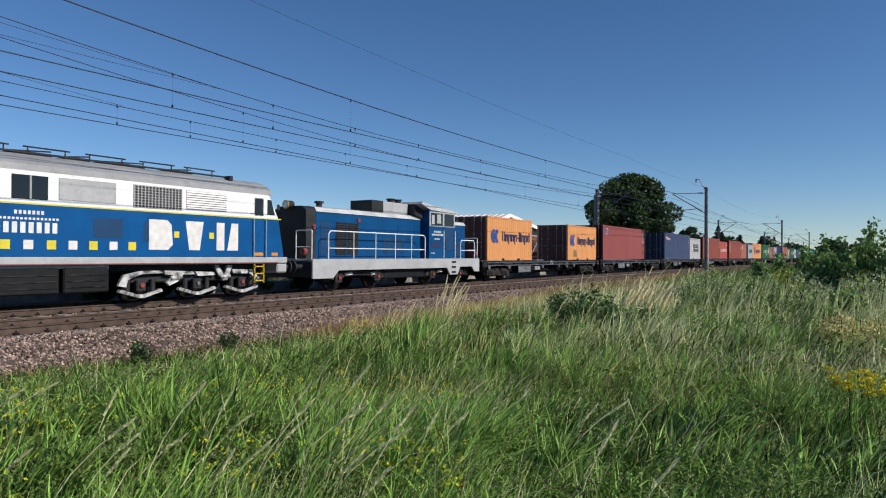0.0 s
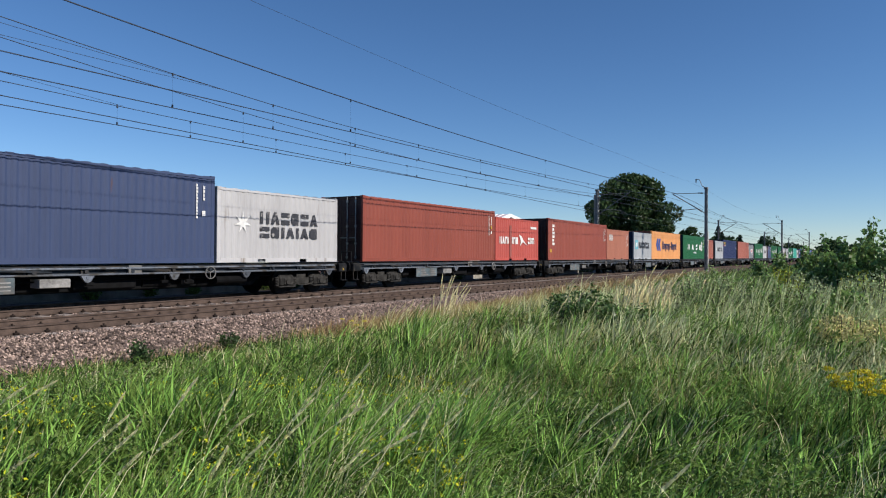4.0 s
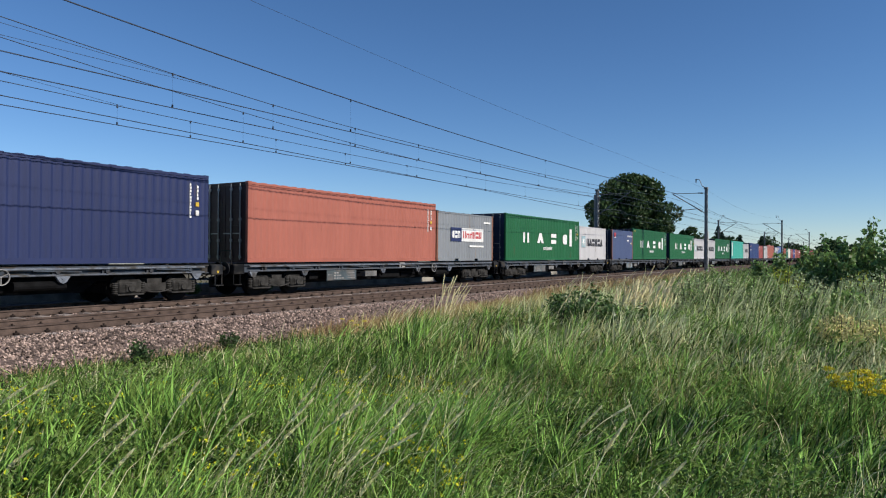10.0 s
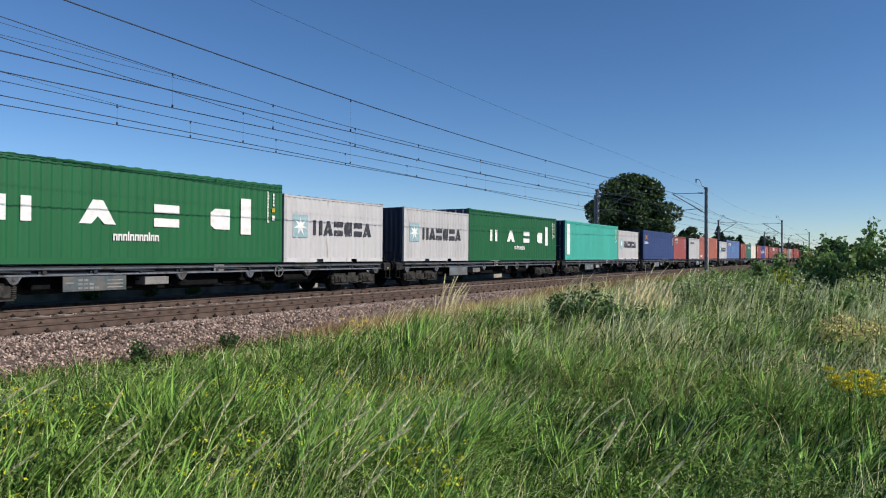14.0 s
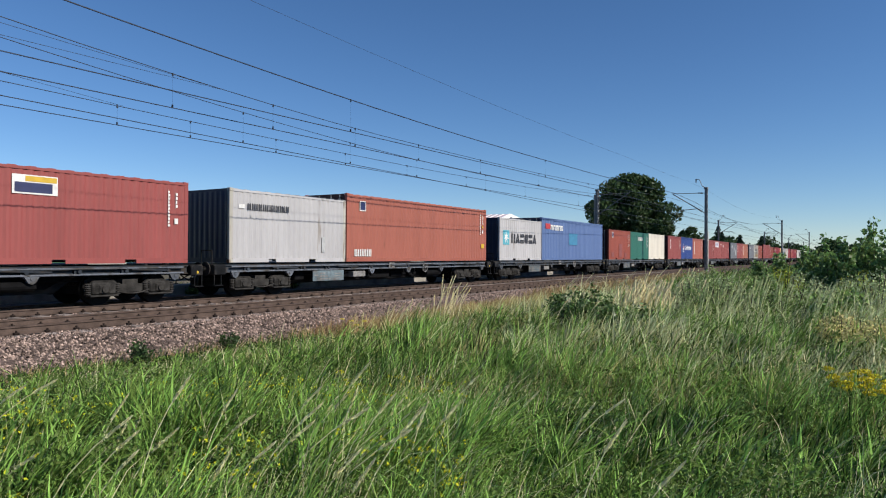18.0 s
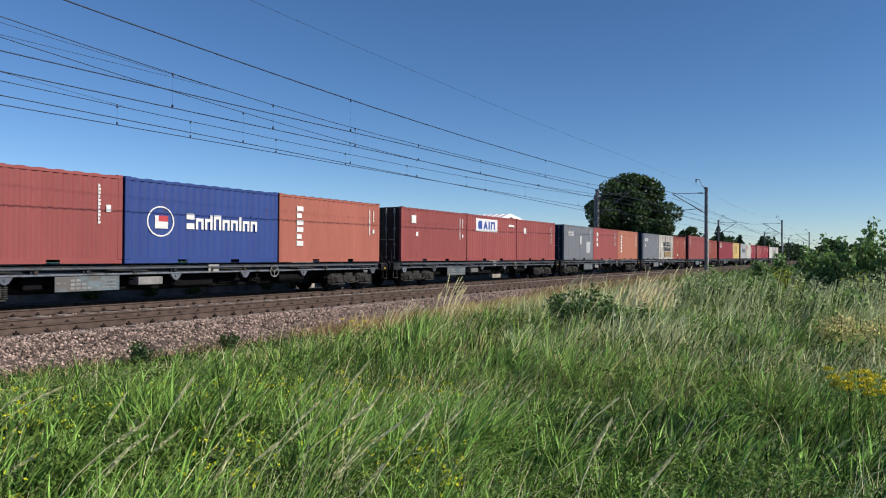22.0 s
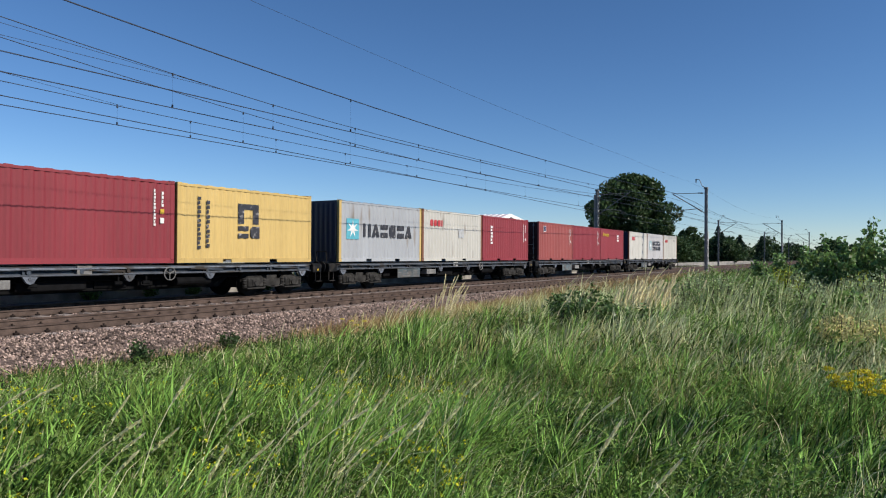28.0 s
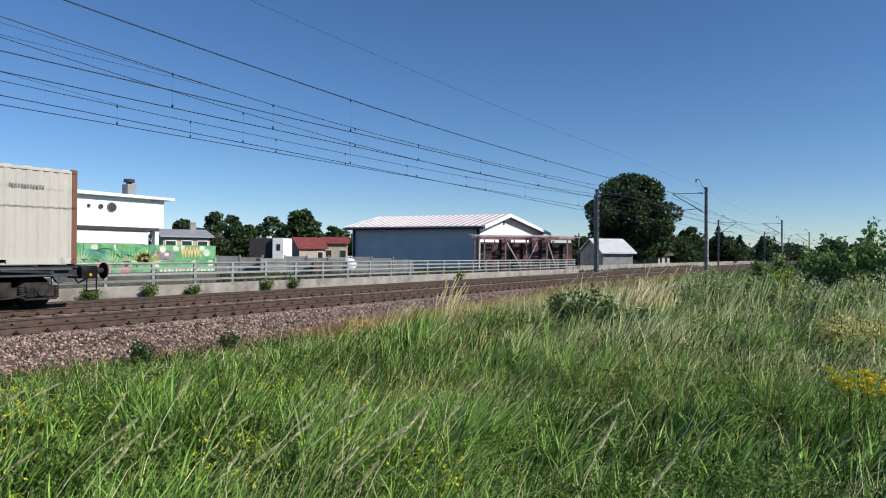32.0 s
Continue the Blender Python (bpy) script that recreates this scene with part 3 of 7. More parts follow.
        # plain blocks added among the gear to fill the shade below the deck
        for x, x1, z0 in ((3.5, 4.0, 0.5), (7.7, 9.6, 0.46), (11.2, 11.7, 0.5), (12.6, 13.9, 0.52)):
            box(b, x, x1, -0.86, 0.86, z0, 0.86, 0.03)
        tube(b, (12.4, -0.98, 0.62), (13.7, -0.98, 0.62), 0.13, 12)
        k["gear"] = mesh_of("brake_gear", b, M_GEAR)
        k["bogie"] = bogie_meshes()
        b = B()
        tube(b, (0.1, -1.2, 1.07), (18.2, -1.2, 1.07), 0.032, 6)
        k["pipe_top"] = mesh_of("side_pipe", b, M_PIPE)
        b = B()
        tube(b, (0.1, -1.19, 0.9), (18.2, -1.19, 0.9), 0.03, 6)
        k["pipe_low"] = mesh_of("side_pipe", b, M_PIPE)
        b = B()
        prism(b, [(-0.2, 0.0), (0.2, 0.0), (0.09, -0.17), (0.0, -0.21), (-0.09, -0.17)], 1, -1.2, -1.1)
        tube(b, (0.0, -1.22, -0.06), (0.0, -1.18, -0.06), 0.05, 8)
        k["bracket"] = mesh_of("hanging_bracket", b, M_PIPE)
        b = B()
        box(b, -0.035, 0.035, -1.262, -1.25, 0.86, 0.94, 0.004)
        k["tag"] = mesh_of("wagon_tag", b, M_YELLOW)
    part("side_sill", k["sill_near"], None, w, "dusty blue-grey steel side sill")
    part("side_sill", k["sill_far"], None, w)
    part("side_pipe", k["pipe_top"], None, w, "dusty pale pipe along the sill")
    part("side_pipe", k["pipe_low"], None, w, "dusty pale pipe along the sill")
    for x in (0.3, 2.9, 7.9, 10.7, 13.6, 17.9):
        part("hanging_bracket", k["bracket"], None, w).location = (x, 0, 0.88)
    part("wagon_tag", k["tag"], None, w, "small yellow tag").location = (18.7, 0, 0)
    part("centre_sill", k["center"], None, w)
    part("end_beam", k["end-1"], None, w)
    part("end_beam", k["end1"], None, w)
    for x, q in ((-0.62, 0), (18.92, 1)):
        for s in (-1, 1):
            o = part("buffer", k["buffer"], None, w)
            o.location, o.rotation_euler = (x, s * 0.875, 1.0), (0, 0, math.pi * q)
        o = part("coupling", k["coupling"], None, w)
        o.location, o.rotation_euler = (x, 0, 0.95), (0, 0, math.pi * q)
    o = part("data_board", k["board"], None, w, "blue-grey data board")
    o.location = (4.14, 0, 0)
    part("board_mark", k["boardmark"], None, o, "plain white bars")
    part("brake_box", k["box"], None, w, "dusty grey box")
    part("load_placard", k["placard"], None, w)
    part("brake_handwheel", k["handwheel"], None, w)
    part("brake_gear", k["gear"], None, w)
    for x in (1.6, 16.5):
        f = part("bogie", k["bogie"]["frame"], None, w)
        f.location = (x, 0, 0)
        part("brake_rigging", k["bogie"]["shade_fill"], None, f)
        for s in (0, 1):
            o = part("brake_rod", k["bogie"]["rod"], None, f)
            o.rotation_euler = (0, 0, math.pi * s)
        for dx in (-0.9, 0.9):
            o = part("wheelset", k["bogie"]["wheel"], None, f)
            o.location = (dx, 0, 0)
            for s in (0, 1):
                o = part("axle_box", k["bogie"]["axlebox"], None, f)
                o.location, o.rotation_euler = (dx, 0, 0), (0, 0, math.pi * s)
                for e in (-0.44, 0.44):
                    o = part("coil_spring", k["bogie"]["spring"], None, f)
                    o.location, o.rotation_euler = (dx + e, 0, 0), (0, 0, math.pi * s)
    return w


STD, HC = 2.591, 2.896
L20, L40 = 6.058, 12.192
MOVING = []          # (thing, x of its origin at the start, y, z)
START = 34.0


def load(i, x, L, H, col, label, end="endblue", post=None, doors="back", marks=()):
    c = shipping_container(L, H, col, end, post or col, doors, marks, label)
    MOVING.append((c, START + PITCH * i + x, TRACK_FAR, DECK))


def star_logo(x, z, h, col="sky", square=True):
    return ([("patch", col, x - h * 0.52, z - h * 0.56, h * 1.04, h * 1.12)] if square else []) + [("star", "white", x, z, 0, h * 0.98)]


def code(L, H, col="white", yellow=True):
    """Upright owner code and small plates by the right-hand corner."""
    m = [("column", col, L - 0.75, H - 1.45, 0.07, 1.15, 11), ("column", col, L - 0.48, H - 0.85, 0.07, 0.5, 4), ("patch", col, L - 0.52, H - 1.35, 0.13, 0.17)]
    if yellow:
        m.append(("patch", "yellow", L - 0.52, H - 1.05, 0.13, 0.14))
    return m


SIX = L20 + 0.076


def train_load():
    hap = lambda L, H: ([("chevron", "blue", 0.42, 1.06, 0.55, 0.78), ("chevron", "blue", 0.82, 1.06, 0.55, 0.78), ("shapes", "navy", 1.85, 1.16, 3.9, 0.6, "uxpxp-iixpb")] if L < 8 else
                        [("chevron", "blue", 1.7, 0.9, 1.05, 1.26), ("chevron", "blue", 2.5, 0.9, 1.05, 1.26), ("shapes", "navy", 4.2, 1.05, 6.3, 0.85, "uxpxp-iixpb")])
    mae = lambda sq=True, col="sky", z=1.40: star_logo(0.86, z, 0.78, col, sq) + [("shapes", "dark", 1.56, 1.08, 3.75, 0.58, "uaecea")]
    sea = lambda sq=False: star_logo(1.1, 1.4, 0.8, "paleblue", sq) + [("shapes", "dark", 1.9, 1.4, 3.05, 0.45, "uaecea"), ("shapes", "dark", 1.9, 0.9, 3.05, 0.4, "eciaiac")]
    uas = lambda: [("shapes", "white", 2.41, 1.14, 1.05, 0.66, "u"), ("shapes", "white", 4.55, 1.14, 1.28, 0.68, "a"), ("shapes", "white", 6.86, 1.13, 1.06, 0.69, "e"),
                   ("shapes", "white", 8.95, 1.13, 1.05, 0.69, "c"), ("patch", "white", 10.22, 0.99, 0.45, 1.25), ("shapes", "white", 5.55, 0.68, 1.5, 0.27, "xxxixxxxixx")] + code(L40, HC)
    load(0, 0, L20, STD, "orange", "orange steel container with dark blue markings", "brown", doors="front", marks=hap(L20, STD))
    load(0, 2 * SIX, L20, STD, "orange", "orange steel container with a grey-brown paint patch", "brown", doors="front", marks=hap(L20, STD) + [("patch", "tan", 1.2, 0.25, 0.6, 0.5)])
    load(1, 0, L40, HC, "red", "long oxide-red container with a small square emblem", "endred", doors="front", marks=[("patch", "white", 0.70, 2.13, 0.44, 0.5), ("patch", "blue", 0.74, 2.17, 0.36, 0.42), ("patch", "yellow", 11.55, 0.8, 0.32, 0.35)] + code(L40, HC))
    load(2, 0, L40, HC, "slate", "long slate-blue container with white and red markings", "endblue", doors="front", marks=[("patch", "red", 0.5, 2.12, 0.58, 0.14), ("patch", "white", 0.45, 2.26, 0.58, 0.14), ("patch", "red", 0.4, 2.4, 0.58, 0.14), ("mixed", "white", 1.05, 2.10, 1.4, 0.32, 4)] + code(L40, HC, yellow=False))
    load(2, L40 + 0.1, L20, STD, "white", "stained off-white container with dark lettering bars", marks=sea())
    load(3, 0, L40, HC, "rust", "long oxide-red container with faded white codes", "endred", doors="front", marks=code(L40, HC))
    load(3, L40 + 0.1, L20, STD, "coral", "coral-red container with white lettering bars and bow emblem", "endred", marks=[("shapes", "white", 0.51, 1.02, 2.55, 0.42, "uanuunc"), ("bow", "white", 3.12, 0.9, 1.26, 0.72), ("shapes", "white", 4.42, 1.05, 1.0, 0.4, "eun"), ("patch", "white", 4.83, 2.02, 0.9, 0.14), ("patch", "coraldark", 1.82, 0.2, 0.26, 1.95)])
    load(4, 0, L40, HC, "rust", "long brownish-red container with an upright white mark", "endred", marks=[("column", "white", 0.71, 1.01, 0.38, 1.5, 6), ("patch", "yellow", 0.31, 0.54, 0.26, 0.22)] + code(L40, HC, yellow=False))
    load(4, L40 + 0.1, L20, STD, "peach", "faded peach-coloured container with white bars", "endred", marks=[("bars", "white", 0.6, 1.63, 0.95, 0.5, 4)] + code(L20, STD, yellow=False))
    load(5, 0, L20, STD, "grey", "silver-grey container with star on a blue square", marks=mae())
    load(5, SIX, L40, HC, "orange", "long orange container with dark blue markings", "brown", marks=hap(L40, HC))
    load(6, 0, L40, HC, "green", "long green container with large white bars", "endblue", doors="front", marks=uas())
    load(6, L40 + 0.1, L20, STD, "salmon", "salmon-red container with an upright white mark", "endred", marks=[("column", "white", 0.76, 0.67, 0.36, 1.55, 6)] + code(L20, STD, yellow=False))
    load(7, 0, L20, STD, "grey", "streaked silver-grey container with worn dark bars", marks=mae(False) + [("patch", "pale", 3.35, 1.02, 0.5, 0.6)])
    load(7, SIX, L40, HC, "navy", "long dark navy container with yellow bars", "endblue", doors="front", marks=[("shapes", "yellow", 0.48, 2.18, 1.62, 0.38, "eincu"), ("patch", "red", 0.62, 1.95, 0.65, 0.14), ("patch", "white", 1.25, 1.92, 0.7, 0.1)] + code(L40, HC))
    load(8, 0, L40, HC, "salmon", "long salmon-red container with white codes", "endred", doors="front", marks=code(L40, HC))
    load(8, L40 + 0.1, L20, STD, "pewter", "mid-grey container with a blue and white panel", "endblue", "rustbrown", marks=[("patch", "navy", 1.37, 1.04, 1.1, 0.74), ("patch", "white", 2.47, 1.05, 2.4, 0.72), ("shapes", "white", 1.5, 1.22, 0.85, 0.38, "cen"), ("shapes", "red", 2.6, 1.22, 2.1, 0.38, "uxbiieii"), ("patch", "white", 3.3, 0.75, 1.6, 0.1), ("patch", "white", 4.9, 2.1, 0.8, 0.1)])
    load(9, 0, L40, HC, "green", "long green container with large white bars", "endblue", doors="front", marks=uas())
    load(9, L40 + 0.1, L20, STD, "white", "off-white container with a star and dark bars", marks=mae(True, "paleblue"))
    load(10, 0, L20, STD, "indigo", "faded blue container with rusty corner posts", "endblue", "rustbrown", doors="front", marks=[("patch", "red", 0.61, 2.0, 0.42, 0.33), ("patch", "white", 0.61, 1.91, 0.42, 0.06), ("bars", "white", 4.2, 2.05, 1.6, 0.14, 9), ("patch", "white", 4.15, 1.65, 0.55, 0.12), ("patch", "white", 5.2, 1.38, 0.14, 0.16), ("patch", "yellow", 5.45, 1.38, 0.14, 0.16)])
    load(10, SIX, L40, HC, "green", "long green container with large white bars and yellow scuffs", "endblue", doors="front", marks=uas() + [("patch", "yellow", 0.25, 2.66, 0.5, 0.05)])
    load(11, 0, L40, HC, "green", "long green container with large white bars", "endblue", doors="front", marks=uas())
    load(11, L40 + 0.1, L20, STD, "white", "off-white container with a star on a pale square", marks=mae(True, "paleblue"))
    load(12, 0, L20, STD, "white", "clean off-white container with a star on a pale square", marks=mae(True, "paleblue"))
    load(12, SIX, L40, HC, "green", "long green container with large white bars", "endblue", doors="front", marks=uas())
    load(13, 0, L40, HC, "teal", "long turquoise container with a broad white stripe", "endblue", doors="front", marks=[("patch", "white", 0.3, 0.4, 0.6, 2.25)] + code(L40, HC))
    load(13, L40 + 0.1, L20, STD, "white", "off-white container with rusty edges and dark bars", "endblue", "dirty", marks=mae(True, "paleblue"))
    load(14, 0, L40, HC, "deepblue", "long blue container with an orange crossed emblem", "endblue", "slate", doors="front", marks=[("cross", "orange", 0.62, 1.92, 1.1, 0.5), ("shapes", "white", 0.5, 1.5, 1.34, 0.27, "nanau")] + code(L40, HC))
    load(14, L40 + 0.1, L20, STD, "red", "red container with a small white and yellow emblem", "endred", marks=[("patch", "white", 0.78, 1.84, 1.15, 0.5), ("patch", "navy", 0.84, 1.88, 0.95, 0.26), ("patch", "yellow", 1.1, 2.17, 0.8, 0.14)] + code(L20, STD, yellow=False))
    load(15, 0, L20, STD, "white", "off-white container streaked with dark runs", post="dirty", doors="back", marks=[("bars", "dark", 0.79, 1.86, 2.04, 0.24, 10), ("patch", "white", 0.4, 1.9, 0.25, 0.15), ("patch", "pale", 4.6, 0.4, 0.2, 0.6)])
    load(15, SIX, L40, HC, "salmon", "long red container with a small square emblem", "endred", doors="front", marks=[("patch", "white", 0.84, 2.19, 0.42, 0.43), ("patch", "navy", 0.88, 2.23, 0.34, 0.35), ("bars", "white", 0.5, 0.24, 1.2, 0.3, 5), ("patch", "yellow", 11.6, 0.7, 0.3, 0.25)] + code(L40, HC))
    load(16, 0, L20, STD, "white", "off-white container with star on a blue square", marks=mae())
    load(16, SIX, L40, HC, "lightblue", "long faded light-blue container with a teal patch", "endblue", doors="front", marks=[("patch", "red", 0.6, 2.15, 0.82, 0.36), ("shapes", "white", 1.45, 2.08, 2.3, 0.5, "xxxxx"), ("patch", "teal", 4.85, 1.1, 1.65, 0.85)])
    load(17, 0, L20, STD, "rust", "oxide-red container with a square emblem and dark patches", "endred", doors="front", marks=[("patch", "white", 0.79, 1.91, 0.42, 0.45), ("patch", "navy", 0.83, 1.95, 0.34, 0.37), ("patch", "reddark", 0.65, 0.22, 0.7, 0.42), ("patch", "reddark", 2.7, 0.22, 0.9, 1.15), ("patch", "reddark", 4.3, 0.22, 0.55, 0.4)] + code(L20, STD, yellow=False))
    load(17, SIX, L20, STD, "jade", "bluish-green container with white lettering bars", marks=[("shapes", "white", 2.33, 1.78, 1.6, 0.34, "uauiuai")] + code(L20, STD, yellow=False))
    load(17, 2 * SIX, L20, STD, "cream", "plain cream container without any markings", marks=[])
    load(18, 0, L20, STD, "red", "ribbed red container with tall white bars", "endred", doors="front", marks=[("column", "white", 0.97, 1.12, 0.3, 1.17, 3), ("patch", "white", 5.55, 1.5, 0.14, 0.2)] + code(L20, STD, yellow=False)[:1])
    load(18, SIX, L20, STD, "blue", "royal-blue container with white script bars and ring", marks=[("ring", "white", 1.18, 1.3, 0, 0.95), ("patch", "white", 0.98, 1.08, 0.45, 0.4), ("patch", "red", 1.1, 1.3, 0.33, 0.18), ("shapes", "white", 2.1, 1.1, 3.0, 0.5, "exbnxxixx")])
    load(18, 2 * SIX, L20, STD, "salmon", "salmon-red container with an upright white mark", "endred", marks=[("column", "white", 0.9, 0.6, 0.35, 1.6, 6)] + code(L20, STD, yellow=False))
    load(19, 0, L20, STD, "red", "weathered red container with white square labels", "endred", doors="front", marks=[("patch", "white", 0.83, 1.84, 0.38, 0.38), ("patch", "white", 1.2, 1.22, 0.18, 0.2)] + code(L20, STD, yellow=False))
    load(19, SIX, L20, STD, "red", "weathered red container with a white panel of blue bars", "endred", marks=[("patch", "white", 0.96, 1.66, 2.57, 0.72), ("shapes", "blue", 1.2, 1.79, 2.1, 0.46, "cain"), ("patch", "white", 5.0, 2.05, 0.75, 0.12)])
    load(19, 2 * SIX, L20, STD, "red", "weathered red container with small white plates", "endred", marks=[("patch", "white", 1.0, 1.7, 0.35, 0.35)] + code(L20, STD, yellow=False)[:1])
    load(20, 0, L20, STD, "midgrey", "mid-grey container with pale paint patches", "endblue", doors="front", marks=[("bars", "white", 0.84, 1.8, 1.02, 0.3, 5), ("patch", "pale", 3.1, 1.18, 0.42, 0.65), ("patch", "pale", 4.54, 0.55, 0.83, 0.85)] + code(L20, STD, yellow=False)[:1])
    load(20, SIX, L20, STD, "red", "oxide-red container with tall white bars", "endred", marks=[("column", "white", 0.76, 1.04, 0.34, 1.22, 3)] + code(L20, STD, yellow=False))
    load(20, 2 * SIX, L20, STD, "peach", "faded peach-red container with an upright white mark", "endred", marks=[("column", "white", 0.9, 0.6, 0.35, 1.6, 6)] + code(L20, STD, yellow=False))
    load(21, 0, L20, STD, "midgrey", "mid-grey container with small white lettering bars", "endblue", doors="front", marks=[("bars", "white", 0.85, 1.8, 1.1, 0.28, 5), ("patch", "white", 0.95, 1.2, 0.12, 0.3)] + code(L20, STD, yellow=False)[:1])
    load(21, SIX, L20, STD, "dirty", "badly stained white container with bare rusty patches", "endblue", marks=sea() + [("patch", "tan", 2.26, 0.25, 2.7, 0.57)])
    load(21, 2 * SIX, L20, STD, "rust", "rust-red container with small white signs", "endred", marks=[("patch", "white", 2.0, 1.75, 0.12, 0.3), ("patch", "white", 1.9, 0.35, 0.3, 0.25)] + code(L20, STD, yellow=False))
    load(22, 0, L40, HC, "red", "long red container with white upright marks", "endred", doors="front", marks=[("column", "white", 0.75, 1.65, 0.2, 1.0, 8)] + code(L40, HC))
    load(22, L40 + 0.1, L20, STD, "rust", "rust-red container with an upright white mark", "endred", marks=[("column", "white", 0.8, 0.75, 0.25, 1.5, 6)] + code(L20, STD, yellow=False)[:1])
    load(23, 0, L40, STD, "maroon", "long maroon container with a navy and yellow emblem", "endred", marks=[("patch", "white", 0.6, 1.66, 1.5, 0.68), ("patch", "navy", 0.64, 1.7, 1.42, 0.6), ("patch", "yellow", 0.95, 2.02, 1.1, 0.2), ("bars", "white", 0.72, 1.74, 1.25, 0.26, 6)] + code(L40, STD))
    load(23, L40 + 0.1, L20, STD, "yellow", "dull yellow container with brown letter bars", "brown", marks=[("shapes", "dark", 2.43, 1.36, 1.1, 0.7, "n"), ("shapes", "dark", 2.43, 0.86, 1.1, 0.42, "ec"), ("column", "dark", 0.75, 0.45, 0.13, 1.75, 12), ("column", "dark", 1.1, 0.5, 0.13, 1.6, 10)])
    load(24, 0, L20, STD, "grey", "clean silver-grey container with star on a blue square", post="yellow", marks=mae())
    load(24, SIX, L20, STD, "ivory", "off-white container with small red bars", "endblue", "rustbrown", marks=[("shapes", "red", 0.7, 1.77, 1.2, 0.32, "ccci"), ("patch", "pale", 3.45, 1.24, 0.55, 0.44)])
    load(24, 2 * SIX, L20, STD, "maroon", "maroon container with an upright white mark", "endred", marks=[("column", "white", 0.95, 0.95, 0.25, 1.1, 6)] + code(L20, STD, yellow=False))
    load(25, 0, L20, STD, "red", "red container with a small square emblem", "endred", doors="front", marks=[("patch", "white", 0.75, 1.92, 0.4, 0.4), ("patch", "navy", 0.79, 1.96, 0.32, 0.32)] + code(L20, STD, yellow=False))
    load(25, SIX, L20, STD, "maroon", "plain maroon container with white codes", "endred", marks=code(L20, STD, yellow=False))
    load(25, 2 * SIX, L20, STD, "maroon", "maroon container with small yellow bars", "endred", marks=[("shapes", "yellow", 0.6, 1.94, 1.5, 0.32, "ixxxx"), ("column", "white", 4.2, 1.55, 0.5, 0.6, 3)])
    load(26, 0, L20, STD, "ivory", "off-white container with small red bars", "endblue", "rustbrown", marks=[("shapes", "red", 0.95, 1.78, 1.0, 0.34, "ccci")])
    load(26, SIX, L20, STD, "white", "off-white container with star and dark bars", post="dirty", marks=sea(True))
    load(26, 2 * SIX, L20, STD, "ivory", "off-white container with rust-brown corner posts", "endblue", "rustbrown", marks=[("shapes", "red", 0.85, 1.8, 1.05, 0.28, "ccci"), ("bars", "darkgrey", 4.3, 2.0, 0.9, 0.1, 6)])
    for i in range(27):
        MOVING.append((container_wagon("dusty dark container flat wagon on two bogies"), START + PITCH * i, TRACK_FAR, 0.0))


train_load()


# ---- locomotives ----
M_LOCO_BLUE = material("glossy_blue_loco_paint", (0.004, 0.108, 0.345), rough=0.32, vary=0.06, scale=1.2, fine=10, bump=0.03, stain=(0.004, 0.08, 0.26), stain_amount=0.2, stain_scale=0.8, spec=0.25)
M_HOOD_BLUE = material("grimy_blue_hood_paint", (0.002, 0.082, 0.25), rough=0.45, vary=0.08, scale=1.2, fine=10, bump=0.03, stain=(0.006, 0.035, 0.11), stain_amount=0.1, stain_scale=0.9, spec=0.2)
M_LOCO_WHITE = material("white_loco_paint", (0.82, 0.82, 0.82), k=0.95, rough=0.4, vary=0.05, scale=1.0, fine=8, bump=0.03, stain=(0.6, 0.6, 0.6), stain_amount=0.0, stain_scale=0.9)
M_LOCO_GREY = material("light_grey_loco_paint", (0.54, 0.55, 0.56), rough=0.5, vary=0.08, scale=1.5, fine=12, bump=0.03, stain=(0.4, 0.39, 0.38), stain_amount=-0.15, stain_scale=1.6)
M_LOCO_ROOF = material("sooty_grey_roof_paint", (0.36, 0.37, 0.385), rough=0.6, vary=0.08, scale=1.5, fine=12, stain=(0.2, 0.2, 0.2), stain_amount=0.05, stain_scale=1.2)
M_DULLWHITE = material("grimy_white_roof_paint", (0.66, 0.67, 0.68), rough=0.55, vary=0.12, scale=1.6, fine=14, bump=0.04, stain=(0.42, 0.4, 0.38), stain_amount=0.05, stain_scale=2.2)
M_SOOT = material("dark_grey_hood_end", (0.036, 0.037, 0.042), rough=0.6, vary=0.2, scale=2, spec=0.25)
M_TANK = material("black_tank_paint", (0.014, 0.015, 0.017), rough=0.6, vary=0.2, scale=3, spec=0.2)
M_LOCO_DEEP = material("deep_blue_loco_paint", (0.007, 0.06, 0.17), rough=0.4, vary=0.1, scale=1.5, bump=0.03)
M_GLASS = material("dark_cab_glass", (0.012, 0.014, 0.016), rough=0.06, vary=0.1, bump=0)
M_GREYBOGIE = material("light_grey_bogie_paint", (0.66, 0.66, 0.66), rough=0.7, vary=0.25, scale=4, fine=25, stain=(0.07, 0.065, 0.06), stain_amount=0.6, stain_scale=3.5, spec=0.2)
M_REDPAINT = material("dull_red_fitting_paint", (0.30, 0.05, 0.05), rough=0.55, vary=0.15)
M_LEMON = material("lemon_yellow_paint", (0.92, 0.76, 0.04), rough=0.5, vary=0.06)
M_LAMP = material("clear_lamp_glass", (0.6, 0.6, 0.58), rough=0.1, metal=0.4, bump=0)
M_HAZARD = material("yellow_step_paint", (0.75, 0.5, 0.02), rough=0.5)


def bogie_core():
    b = B()
    box(b, -2.4, 2.35, -0.9, 0.9, 0.58, 0.95, 0.03)
    for s in (-1, 1):
        box(b, -2.3, 2.25, s * 1.0 - 0.05, s * 1.0 + 0.05, 0.62, 0.84, 0.02)
    return mesh_of("bogie", b, M_SOOT)


